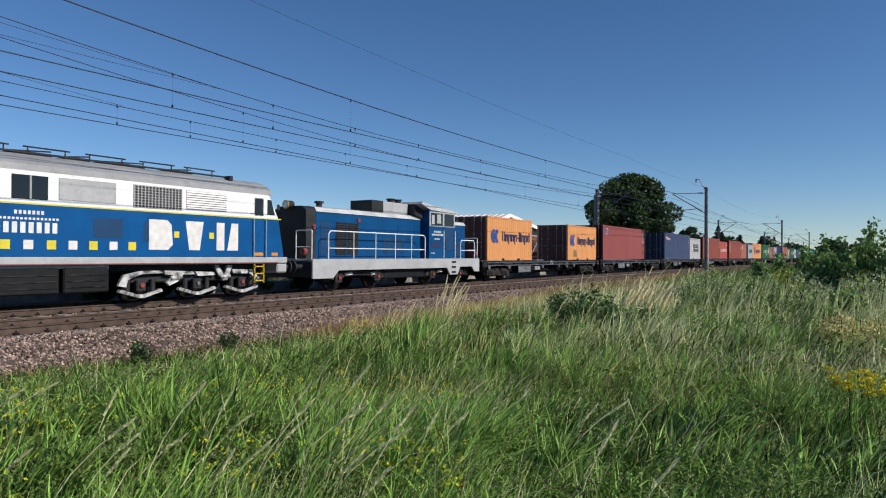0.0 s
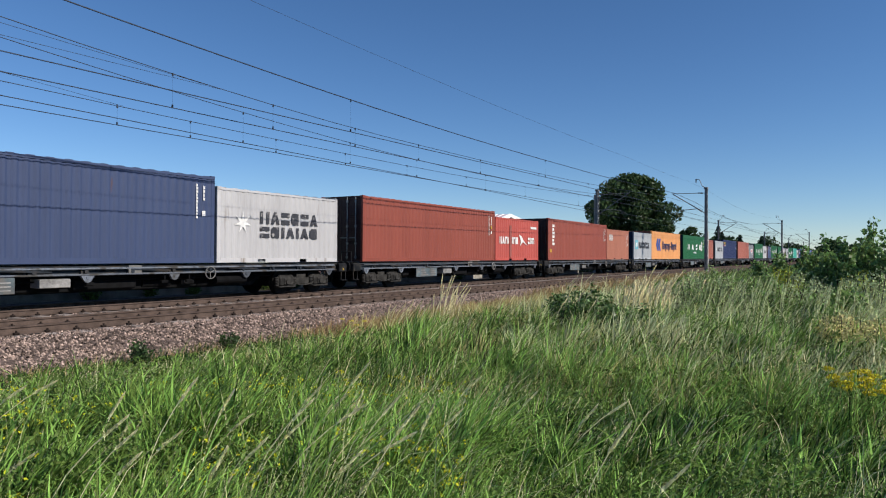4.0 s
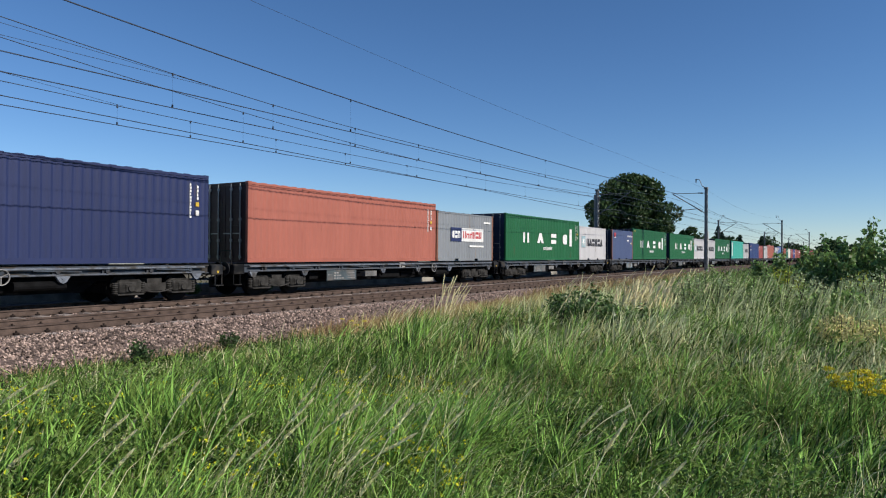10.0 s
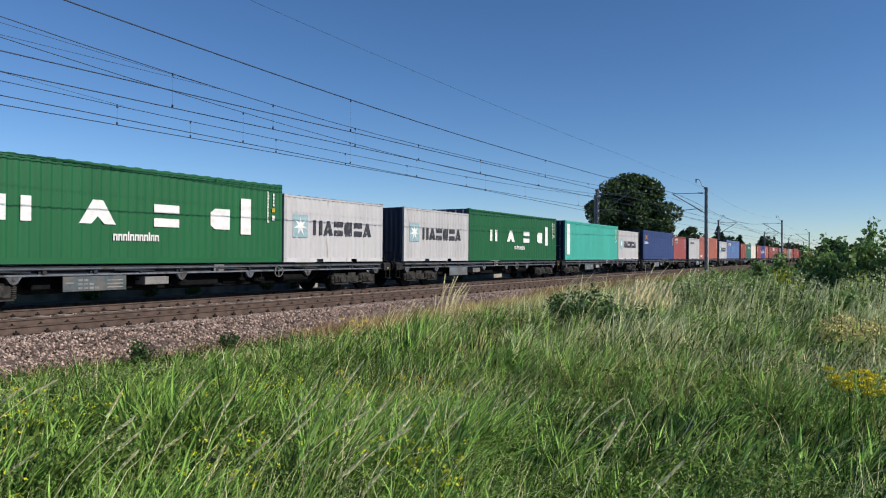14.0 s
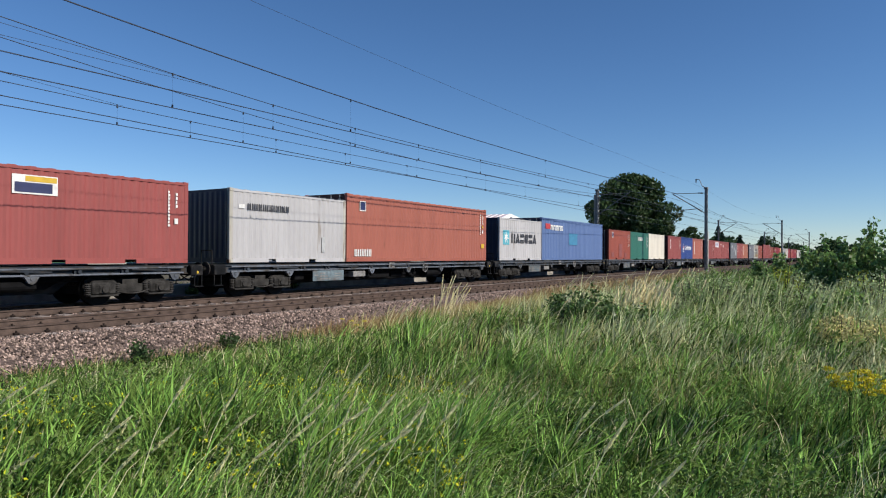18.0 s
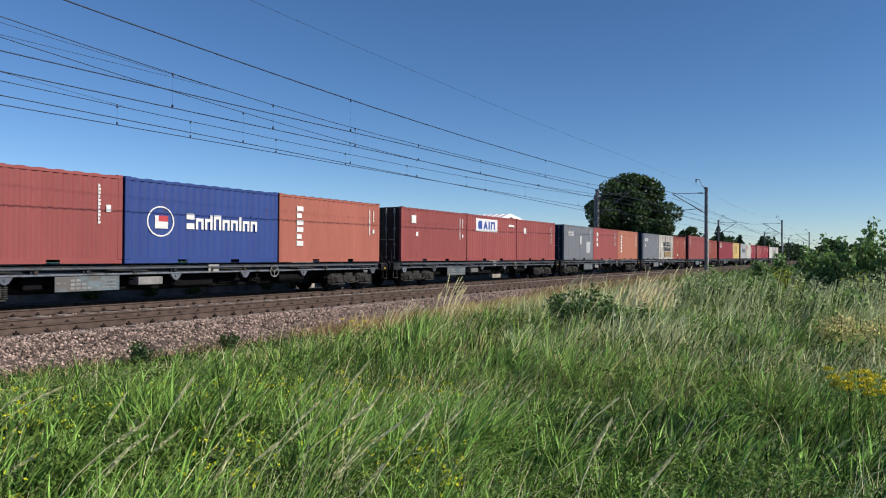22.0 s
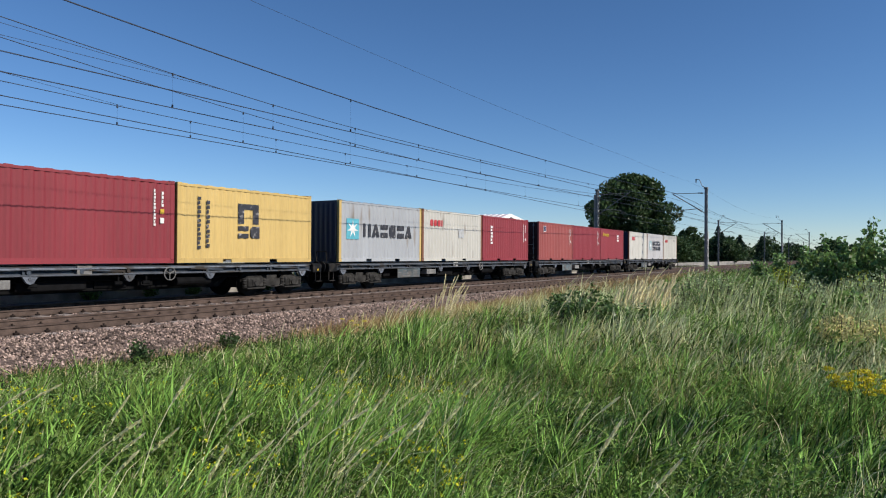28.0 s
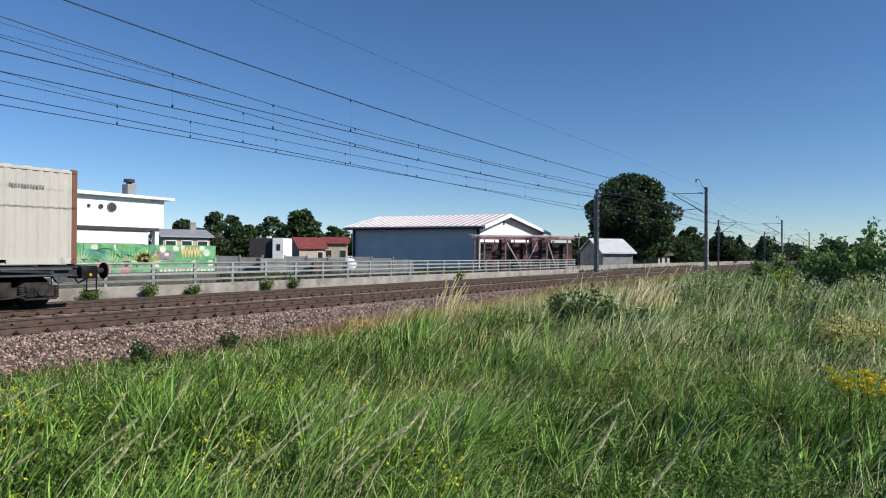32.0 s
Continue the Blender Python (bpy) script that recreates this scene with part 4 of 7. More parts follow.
def diesel_cowl_loco():
    """Full-width diesel locomotive; x = 0 is its rear end, the body runs towards -x; near side at y = -1.43."""
    t = thing("diesel_locomotive", (0, 0, 0), "white and blue full-width diesel locomotive with square marks", "locomotive", "locomotives")
    h = 1.43
    # body: lower blue and upper white skins, raked ends
    def skin(name, z0, z1, x_lo, x_hi, mat, lab):
        b = B()
        prism(b, [(-18.0 - x_lo, z0), (x_lo, z0), (x_hi, z1), (-18.0 - x_hi, z1)], 1, -h, h)
        bmesh.ops.bevel(b, geom=[e for e in b.edges if abs(e.verts[0].co.y) > 1.4 and abs(e.verts[0].co.x - e.verts[1].co.x) < 1.2 and abs(e.verts[0].co.z - e.verts[1].co.z) > 0.2], offset=0.16, segments=3, affect="EDGES")
        return part(name, b, mat, t, lab)
    skin("lower_body", 1.40, 2.76, -0.05, -0.32, M_LOCO_BLUE, "blue lower body side")
    skin("waist_stripe", 2.76, 2.80, -0.34, -0.35, M_LEMON, "yellow waist stripe")
    skin("upper_body", 2.80, 3.62, -0.33, -0.78, M_LOCO_WHITE, "white upper body")
    b = B()
    prism(b, [(-1.43, 3.62), (-1.36, 3.80), (-1.1, 4.0), (-0.6, 4.15), (0, 4.2), (0.6, 4.15), (1.1, 4.0), (1.36, 3.80), (1.43, 3.62)], 0, -17.2, -0.80)
    part("roof", b, M_LOCO_ROOF, t, "sooty grey curved roof")
    b = B()
    box(b, -18.0, -0.02, -1.45, 1.45, 1.17, 1.40, 0.03)
    part("frame", b, M_LOCO_GREY, t, "light grey underframe")
    b = B()
    box(b, -17.6, -0.5, -1.455, -1.447, 1.19, 1.215)
    part("frame_stripe", b, M_REDPAINT, t, "thin red line")
    for x in (-0.25, -17.8):
        b = B()
        box(b, x - 0.25, x + 0.25, -1.42, 1.42, 0.82, 1.17, 0.05)
        part("buffer_beam", b, M_LOCO_GREY, t)
    # roof gear
    for x, w in ((-10.0, 0.9), (-8.6, 1.1), (-7.3, 0.7), (-5.9, 1.4), (-3.9, 0.9)):
        b = B()
        box(b, x - w / 2, x + w / 2, -0.45, 0.45, 4.16, 4.26, 0.03)
        for s in (-0.35, 0.35):
            tube(b, (x - w / 2, s, 4.25), (x + w / 2, s, 4.33), 0.02, 6)
        part("roof_hatch", b, M_SOOT, t)
    for x in (-11.6, -9.9, -8.3, -6.6, -4.9, -3.3):
        b = B()
        for e in (-0.5, 0.5):
            tube(b, (x + e, -0.62, 4.1), (x + e, -0.62, 4.36), 0.018, 6)
        tube(b, (x - 0.62, -0.62, 4.36), (x + 0.62, -0.62, 4.36), 0.022, 6)
        part("roof_grab_rail", b, M_SOOT, t)
    b = B()
    tube(b, (-16.0, -0.62, 4.2), (-2.2, -0.62, 4.2), 0.03, 6)
    part("roof_walkway_rail", b, M_SOOT, t)
    b = B()
    box(b, -2.35, -2.2, -1.0, -0.7, 4.05, 4.22, 0.02)
    part("horn", b, M_SOOT, t)
    # windows: x from the rear end
    for x0, x1, z0, z1 in ((-9.58, -8.66, 2.88, 3.52), (-13.2, -12.3, 2.88, 3.52)):
        b = B()
        box(b, x0, x1, -h - 0.012, -h + 0.02, z0, z1, 0.02)
        w = part("side_window", b, M_GLASS, t, "dark sliding window")
        b = B()
        box(b, (x0 + x1) / 2 - 0.02, (x0 + x1) / 2 + 0.03, -h - 0.02, -h, z0, z1)
        part("window_bar", b, M_GALV, w)
    b = B()
    box(b, -8.4, -6.78, -h - 0.012, -h + 0.01, 2.92, 3.52, 0.02)
    part("blank_panel", b, M_LOCO_GREY, t, "pale grey blanked window panel")
    g = B()
    box(g, -6.24, -4.6, -h - 0.006, -h + 0.02, 2.87, 3.54)
    gr = part("air_intake", g, M_TANK, t, "dark air intake with a light grid")
    for i in range(15):
        b = B()
        box(b, -6.22 + i * 0.115, -6.19 + i * 0.115, -h - 0.02, -h - 0.006, 2.87, 3.54)
        part("grid_bar", b, M_LOCO_GREY, gr)
    for i in range(9):
        b = B()
        box(b, -6.24, -4.6, -h - 0.022, -h - 0.006, 2.87 + i * 0.08, 2.89 + i * 0.08)
        part("grid_bar", b, M_LOCO_GREY, gr)
    b = B()
    box(b, -4.42, -2.84, -h - 0.006, -h + 0.02, 2.92, 3.52)
    gr = part("louvre_panel", b, M_REDPAINT, t, "white louvres over a reddish grille")
    for i in range(8):
        b = B()
        box(b, -4.42, -2.84, -h - 0.03, -h - 0.004, 2.93 + i * 0.075, 2.985 + i * 0.075)
        part("louvre", b, M_LOCO_WHITE, gr)
    b = B()
    box(b, -1.62, -1.2, -h - 0.012, -h + 0.02, 2.86, 3.5, 0.03)
    part("cab_door_window", b, M_GLASS, t)
    b = B()
    prism(b, [(-1.02, 2.92), (-0.66, 2.92), (-0.84, 3.46), (-1.02, 3.46)], 1, -h - 0.012, -h + 0.02)
    part("cab_quarter_window", b, M_GLASS, t)
    b = B()
    prism(b, [(-0.40, 2.95), (-0.38, 2.95), (-0.68, 3.5), (-0.71, 3.5)], 1, -0.95, 0.95)
    part("windscreen", b, M_GLASS, t)
    for x in (-1.68, -1.12):
        b = B()
        tube(b, (x, -h - 0.06, 1.42), (x, -h - 0.06, 2.76), 0.02, 6)
        part("door_handrail", b, M_GALV, t)
    b = B()
    box(b, -0.62, -0.5, -h - 0.12, -h - 0.04, 3.1, 3.32, 0.03)
    part("mirror", b, M_SOOT, t)
    for x0, x1 in ((-1.6, -1.2), (-0.8, -0.5)):
        b = B()
        box(b, x0, x1, -h - 0.01, -h + 0.02, 1.44, 1.56, 0.01)
        part("side_lamp", b, MARK["orange"], t)
    for x0, x1, z0, z1 in ((-7.45, -6.55, 1.93, 2.5), (-5.9, -5.6, 1.85, 2.45)):
        b = B()
        box(b, x0, x1, -h - 0.004, -h + 0.01, z0, z1, 0.01)
        part("access_panel", b, M_LOCO_DEEP, t, "darker blue access panel")
    # painted marks
    for i, x in enumerate((-9.71, -9.15, -8.57, -8.0, -7.43, -6.84, -6.26, -10.3, -10.9, -11.5)):
        b = B()
        box(b, x - 0.12, x + 0.12, -h - 0.005, -h, 1.6, 1.84)
        part("square_mark", b, M_LEMON if i % 2 == 0 else M_BRIGHT, t)
    for pts in ([(-5.72, 1.62), (-5.72, 2.54), (-5.1, 2.54), (-4.95, 2.4), (-4.9, 1.78), (-5.06, 1.62)],
                [(-4.44, 2.54), (-3.76, 2.54), (-3.9, 1.62), (-4.3, 1.62)],
                [(-3.24, 1.62), (-3.24, 2.54), (-2.92, 2.54), (-2.92, 1.62)], [(-2.8, 1.62), (-2.62, 2.54), (-2.34, 2.54), (-2.34, 1.62)]):
        part("large_mark", prism(B(), pts, 1, -h - 0.005, -h), M_BRIGHT, t, "large plain white shape")
    for x in (-4.76, -3.44):
        b = B()
        box(b, x - 0.09, x + 0.09, -h - 0.005, -h, 2.0, 2.2)
        part("square_mark", b, M_LEMON, t)
    for x, z, n, w, hh in ((-9.95, 2.02, 8, 0.2, 0.28), (-9.5, 2.5, 7, 0.11, 0.1), (-9.85, 2.36, 15, 0.1, 0.06)):
        for i in range(n):
            b = B()
            box(b, x + i * w, x + i * w + 0.62 * w, -h - 0.005, -h, z, z + hh)
            part("small_bar", b, M_BRIGHT, t)
    # underframe boxes
    for x0, x1 in ((-12.2, -8.3), (-8.2, -6.9)):
        b = B()
        box(b, x0, x1, -1.35, 1.35, 0.4, 1.1, 0.04)
        f = part("fuel_tank", b, M_TANK, t, "black ribbed fuel tank")
        for k in range(3):
            b = B()
            box(b, x0 + 0.08, x1 - 0.08, -1.37, -1.34, 0.55 + k * 0.17, 0.58 + k * 0.17)
            part("tank_rib", b, M_FRAME, f)
    b = B()
    box(b, -12.2, -6.9, -1.3, -1.2, 1.08, 1.16)
    part("battery_rail", b, M_LOCO_GREY, t)
    b = B()
    box(b, -17.4, -0.6, -0.62, 0.62, 0.66, 1.17)
    box(b, -17.2, -0.9, -1.1, 1.1, 0.98, 1.17)
    part("underframe", b, M_TANK, t, "dark underframe between the bogies")
    for cx in (-3.8, -14.2):
        f = part("bogie", bogie_core(), None, t, "light grey three-axle bogie with open frame")
        f.location = (cx, 0, 0)
        for s in (-1, 1):
            for pts in ([(-2.75, 0.55), (-2.6, 0.86), (-2.0, 0.98), (-1.35, 0.98), (-1.25, 0.9), (-2.0, 0.88), (-2.45, 0.72), (-2.5, 0.5)],
                        [(-1.25, 0.98), (-0.2, 0.94), (-0.1, 0.84), (-1.2, 0.84)],
                        [(-0.9, 0.84), (-0.55, 0.84), (-0.75, 0.62), (-1.05, 0.5), (-1.15, 0.6)],
                        [(-0.1, 0.94), (0.62, 0.9), (0.7, 0.8), (0.0, 0.78)],
                        [(0.6, 1.14), (0.82, 1.14), (1.06, 0.8), (1.22, 1.12), (1.42, 1.12), (1.2, 0.62), (0.98, 0.6)],
                        [(1.4, 0.98), (2.3, 0.96), (2.62, 0.66), (2.5, 0.58), (2.2, 0.82), (1.45, 0.84)]):
                b = B()
                prism(b, pts, 1, s * 1.17 - 0.05, s * 1.17 + 0.05)
                part("frame_piece", b, M_GREYBOGIE, f)
        for dx in (-2.0, 0.0, 1.85):
            b = B()
            for s in (-1, 1):
                tube(b, (0, s * 0.69, 0.55), (0, s * 0.83, 0.55), 0.55, 24)
            tube(b, (0, -0.9, 0.55), (0, 0.9, 0.55), 0.1, 10)
            o = part("wheelset", b, M_WHEEL, f)
            o.location = (dx, 0, 0)
            b = B()
            prism(b, [(-0.74, 0.36), (-0.1, 0.17), (0.1, 0.17), (0.7, 0.34), (0.66, 0.42), (0.1, 0.27), (-0.1, 0.27), (-0.68, 0.44)], 1, -1.25, -1.1)
            o = part("axle_tie", b, M_GREYBOGIE, f)
            o.location = (dx, 0, 0)
            b = B()
            box(b, -0.16, 0.16, -1.22, -1.04, 0.36, 0.70, 0.03)
            o = part("axle_box", b, M_SOOT, f)
            o.location = (dx, 0, 0)
            for s in (-0.42, 0.42):
                b = B()
                tube(b, (s, -1.12, 0.36), (s, -1.12, 0.72), 0.085, 10)
                o = part("coil_spring", b, M_SOOT, f)
                o.location = (dx, 0, 0)
            b = B()
            tube(b, (0, -1.27, 0.55), (0, -1.2, 0.55), 0.075 if dx else 0.06, 10)
            o = part("axle_cap", b, M_REDPAINT if dx else M_GREYBOGIE, f, "axle sensor cap")
            o.location = (dx, 0, 0)
        for x in (-1.0, 0.9):
            b = B()
            tube(b, (x, -1.2, 0.72), (x + 0.4, -1.2, 0.76), 0.07, 10)
            part("brake_cylinder", b, M_GREYBOGIE, f)
    b = B()
    for z in (0.55, 0.8, 1.05):
        box(b, -1.66, -1.2, -1.5, -1.42, z, z + 0.04)
    for x in (-1.66, -1.24):
        box(b, x, x + 0.04, -1.5, -1.44, 0.5, 1.15)
    part("cab_step", b, M_HAZARD, t, "yellow cab step ladder")
    for x, q in ((0.0, 0), (-18.0, 1)):
        for s in (-1, 1):
            b = B()
            tube(b, (0, s * 0.875, 1.02), (0.5, s * 0.875, 1.02), 0.1, 12)
            tube(b, (0.5, s * 0.875, 1.02), (0.55, s * 0.875, 1.02), 0.25, 16)
            o = part("buffer", b, M_SOOT, t)
            o.location, o.rotation_euler = (x, 0, 0), (0, 0, math.pi * q)
    for s in (-1, 1):
        b = B()
        tube(b, (-0.16, s * 0.95, 1.75), (0.02, s * 0.95, 1.75), 0.15, 14)
        part("headlamp", b, M_LAMP, t)
    return t


def diesel_hood_loco():
    """Road switcher: long hood, cab, short hood; x = 0 is the front of its frame."""
    t = thing("shunting_locomotive", (0, 0, 0), "blue hood diesel shunting locomotive with light grey frame", "locomotive", "locomotives")
    b = B()
    prism(b, [(0.0, 1.33), (13.27, 1.33), (13.27, 0.62), (12.75, 0.62), (12.45, 0.9), (11.2, 0.9), (10.95, 0.5), (10.2, 0.5), (9.9, 0.86), (1.55, 0.86), (1.2, 0.55), (0.0, 0.55)], 1, -1.45, -1.39)
    part("near_valance", b, M_LOCO_GREY, t, "light grey side valance")
    b = B()
    prism(b, [(0.0, 1.33), (13.27, 1.33), (13.27, 0.62), (12.75, 0.62), (12.45, 0.9), (11.2, 0.9), (10.95, 0.5), (10.2, 0.5), (9.9, 0.86), (1.55, 0.86), (1.2, 0.55), (0.0, 0.55)], 1, 1.39, 1.45)
    part("far_valance", b, M_LOCO_GREY, t)
    b = B()
    box(b, 0.02, 13.25, -1.39, 1.39, 1.22, 1.325, 0.02)
    part("deck", b, M_LOCO_GREY, t)
    for x0, x1 in ((0.0, 0.1), (13.17, 13.27)):
        b = B()
        box(b, x0, x1, -1.39, 1.39, 0.6, 1.22)
        part("buffer_beam", b, M_SOOT, t)
    b = B()
    prism(b, [(-0.9, 1.33), (0.9, 1.33), (0.9, 3.2), (0.78, 3.34), (-0.78, 3.34), (-0.9, 3.2)], 0, 0.75, 8.25)
    part("long_hood", b, M_HOOD_BLUE, t, "blue long engine hood")
    b = B()
    prism(b, [(-0.9, 1.33), (0.9, 1.33), (0.88, 3.3), (0.6, 3.45), (-0.6, 3.45), (-0.88, 3.3)], 0, 0.2, 0.75)
    part("hood_nose", b, M_SOOT, t, "dark grey radiator nose")
    b = B()
    prism(b, [(-0.93, 3.24), (-0.8, 3.42), (-0.5, 3.48), (0.5, 3.48), (0.8, 3.42), (0.93, 3.24)], 0, 0.76, 8.2)
    part("hood_roof", b, M_DULLWHITE, t, "grimy off-white hood roof")
    b = B()
    box(b, 4.75, 7.6, -0.62, 0.62, 3.45, 4.0, 0.04)
    hb = part("air_filter_box", b, M_LOCO_GREY, t, "grey-white box on the hood")
    b = B()
    box(b, 4.70, 5.55, -0.632, 0.632, 3.48, 4.01)
    part("box_end", b, M_SOOT, hb)
    for x in (6.95, 7.55):
        b = B()
        tube(b, (x, 0, 3.98), (x, 0, 4.2), 0.17, 12)
        tube(b, (x, 0, 4.2), (x, 0, 4.24), 0.22, 12)
        part("exhaust", b, M_SOOT, t)
    for x, z in ((1.9, 3.46), (12.0, 3.4)):
        b = B()
        tube(b, (x, 0, z), (x, 0, z + 0.22), 0.13, 10)
        tube(b, (x, 0, z + 0.22), (x, 0, z + 0.3), 0.2, 10)
        part("roof_vent", b, M_SOOT, t)
    # cab
    b = B()
    prism(b, [(8.3, 1.33), (10.75, 1.33), (10.75, 3.72), (8.3, 3.72)], 1, -1.38, 1.38)
    part("cab", b, M_HOOD_BLUE, t, "blue driver's cab")
    b = B()
    prism(b, [(7.55, 4.0), (8.4, 3.74), (10.95, 3.66), (10.95, 3.76), (9.6, 3.9), (8.4, 3.98), (7.6, 4.1)], 1, -1.42, 1.42)
    part("cab_roof", b, M_DULLWHITE, t, "off-white cab roof with raised visor")
    b = B()
    prism(b, [(7.6, 4.0), (8.3, 3.74), (8.3, 3.3), (7.6, 3.5)], 1, -1.0, 1.0)
    part("visor_side", b, M_SOOT, t)
    b = B()
    box(b, 8.32, 10.73, -1.392, -1.36, 2.92, 3.68, 0.02)
    part("window_surround", b, M_LOCO_GREY, t)
    for x0, x1 in ((8.42, 9.55), (9.68, 10.62)):
        b = B()
        box(b, x0, x1, -1.4, -1.37, 2.98, 3.62, 0.02)
        part("cab_window", b, M_GLASS, t, "dark cab window")
    b = B()
    box(b, 9.75, 10.55, -1.40, -1.36, 1.75, 2.9, 0.02)
    part("cab_door", b, M_LOCO_DEEP, t, "darker blue cab door")
    for z in (1.78, 1.9, 2.02, 2.14):
        b = B()
        box(b, 9.8, 10.5, -1.415, -1.4, z, z + 0.05)
        part("door_slat", b, M_LOCO_DEEP, t)
    # two pale shapes on the cab glass
    for x0, x1, z0, z1 in ((8.5, 8.75, 3.05, 3.5), (9.0, 9.35, 3.1, 3.55)):
        b = B()
        box(b, x0, x1, -1.405, -1.399, z0, z1)
        part("paper_in_window", b, M_LOCO_GREY, t)
    for x, z, n, w, hh in ((8.75, 2.62, 9, 0.075, 0.1), (8.55, 2.48, 13, 0.085, 0.09), (8.8, 2.28, 8, 0.06, 0.06), (8.5, 1.58, 5, 0.07, 0.05)):
        for i in range(n):
            b = B()
            box(b, x + i * w, x + i * w + 0.6 * w, -1.386, -1.38, z, z + hh)
            part("small_bar", b, M_BRIGHT, t)
    b = B()
    box(b, 8.5, 9.3, -1.385, -1.38, 1.85, 2.15, 0.0)
    part("number_panel", b, MARK["navy"], t)
    # short hood
    b = B()
    prism(b, [(-0.9, 1.33), (0.9, 1.33), (0.9, 3.12), (-0.9, 3.12)], 0, 10.75, 12.6)
    part("short_hood", b, M_HOOD_BLUE, t, "blue short hood")
    b = B()
    prism(b, [(-0.93, 3.12), (-0.8, 3.3), (0.8, 3.3), (0.93, 3.12)], 0, 10.75, 12.62)
    part("short_hood_roof", b, M_DULLWHITE, t)
    # hood doors and grilles
    for x0, x1, z0, z1 in ((1.0, 1.65, 1.5, 2.85), (5.2, 5.9, 1.6, 2.3), (6.1, 6.8, 1.6, 2.3), (6.3, 6.8, 2.5, 2.85), (7.0, 7.5, 2.5, 2.85), (7.7, 8.1, 2.5, 2.85), (11.0, 11.4, 2.35, 2.8), (11.6, 12.1, 2.35, 2.8), (11.5, 12.3, 1.5, 2.2)):
        b = B()
        box(b, x0, x1, -0.912, -0.89, z0, z1, 0.012)
        part("hood_door", b, M_LOCO_DEEP if x0 < 1.5 or x0 in (5.2, 6.1, 11.5) else M_HOOD_BLUE, t)
    for x0, x1 in ((1.95, 2.65), (2.72, 3.4)):
        b = B()
        box(b, x0, x1, -0.915, -0.89, 1.5, 2.85)
        g = part("radiator_grille", b, M_TANK, t, "dark louvred radiator grille")
        for k in range(14):
            b = B()
            box(b, x0, x1, -0.935, -0.91, 1.53 + k * 0.093, 1.58 + k * 0.093)
            part("louvre", b, M_SOOT, g)
    # handrails
    def hoop(x0, x1, z1, y, posts):
        b = B()
        r = 0.025
        tube(b, (x0, y, 1.33), (x0, y, z1 - 0.12), r, 6)
        tube(b, (x0, y, z1 - 0.12), (x0 + 0.12, y, z1), r, 6)
        tube(b, (x0 + 0.12, y, z1), (x1 - 0.12, y, z1), r, 6)
        tube(b, (x1 - 0.12, y, z1), (x1, y, z1 - 0.12), r, 6)
        tube(b, (x1, y, z1 - 0.12), (x1, y, 1.33), r, 6)
        h = part("handrail", b, M_LOCO_WHITE, t, "white tubular handrail")
        b = B()
        tube(b, (x0, y, 1.76), (x1, y, 1.76), 0.02, 6)
        part("mid_rail", b, M_LOCO_WHITE, h)
        for x in posts:
            b = B()
            tube(b, (x, y, 1.33), (x, y, z1), 0.02, 6)
            part("post", b, M_LOCO_WHITE, h)
    for y in (-1.38, 1.38):
        hoop(0.98, 7.95, 2.46, y, (2.55, 4.05, 5.5, 6.8))
        hoop(11.35, 12.85, 2.3, y, ())
    for x in (10.72, 9.62):
        b = B()
        tube(b, (x, -1.42, 1.35), (x, -1.42, 2.75), 0.022, 6)
        part("grab_rail", b, M_LOCO_WHITE, t)
    for x, y0, y1 in ((0.05, -1.35, -0.5), (0.05, 0.5, 1.35), (13.2, -1.35, -0.5), (13.2, 0.5, 1.35)):
        b = B()
        tube(b, (x, y0, 1.3), (x, y0, 2.45), 0.022, 6)
        tube(b, (x, y0, 2.45), (x, y1, 2.45), 0.022, 6)
        tube(b, (x, y1, 2.45), (x, y1, 1.3), 0.022, 6)
        tube(b, (x, y0, 1.8), (x, y1, 1.8), 0.018, 6)
        part("end_rail", b, M_LOCO_WHITE, t)
    # lamps
    b = B()
    tube(b, (-0.02, 0, 3.5), (0.3, 0, 3.5), 0.17, 16)
    hl = part("top_headlamp", b, M_SOOT, t, "round headlamp with a dull yellow rim")
    b = B()
    tube(b, (-0.05, 0, 3.5), (-0.02, 0, 3.5), 0.18, 16)
    part("lamp_rim", b, M_HAZARD, hl)
    b = B()
    tube(b, (-0.06, 0, 3.5), (-0.04, 0, 3.5), 0.14, 16)
    part("lamp_glass", b, M_LAMP, hl)
    for x, s, q in ((0.0, -1, -1), (0.0, 1, -1), (13.27, -1, 1), (13.27, 1, 1)):
        b = B()
        tube(b, (x, s * 1.05, 1.62), (x + q * 0.18, s * 1.05, 1.62), 0.14, 14)
        part("low_headlamp", b, M_REDPAINT, t, "red-rimmed headlamp")
        b = B()
        tube(b, (x, s * 0.875, 1.02), (x + q * 0.5, s * 0.875, 1.02), 0.1, 12)
        tube(b, (x + q * 0.5, s * 0.875, 1.02), (x + q * 0.56, s * 0.875, 1.02), 0.24, 16)
        part("buffer", b, M_SOOT, t)
    for x, z in ((0.62, 2.62), (3.42, 3.0)):
        b = B()
        tube(b, (x, -0.95, z), (x, -0.9, z), 0.10, 12)
        part("marker_disc", b, M_REDPAINT, t, "red marker disc")
    for k in range(3):
        b = B()
        box(b, 10.35, 10.75, -1.46, -1.3, 0.58 + k * 0.26, 0.68 + k * 0.26)
        part("step_recess", b, M_TANK, t)
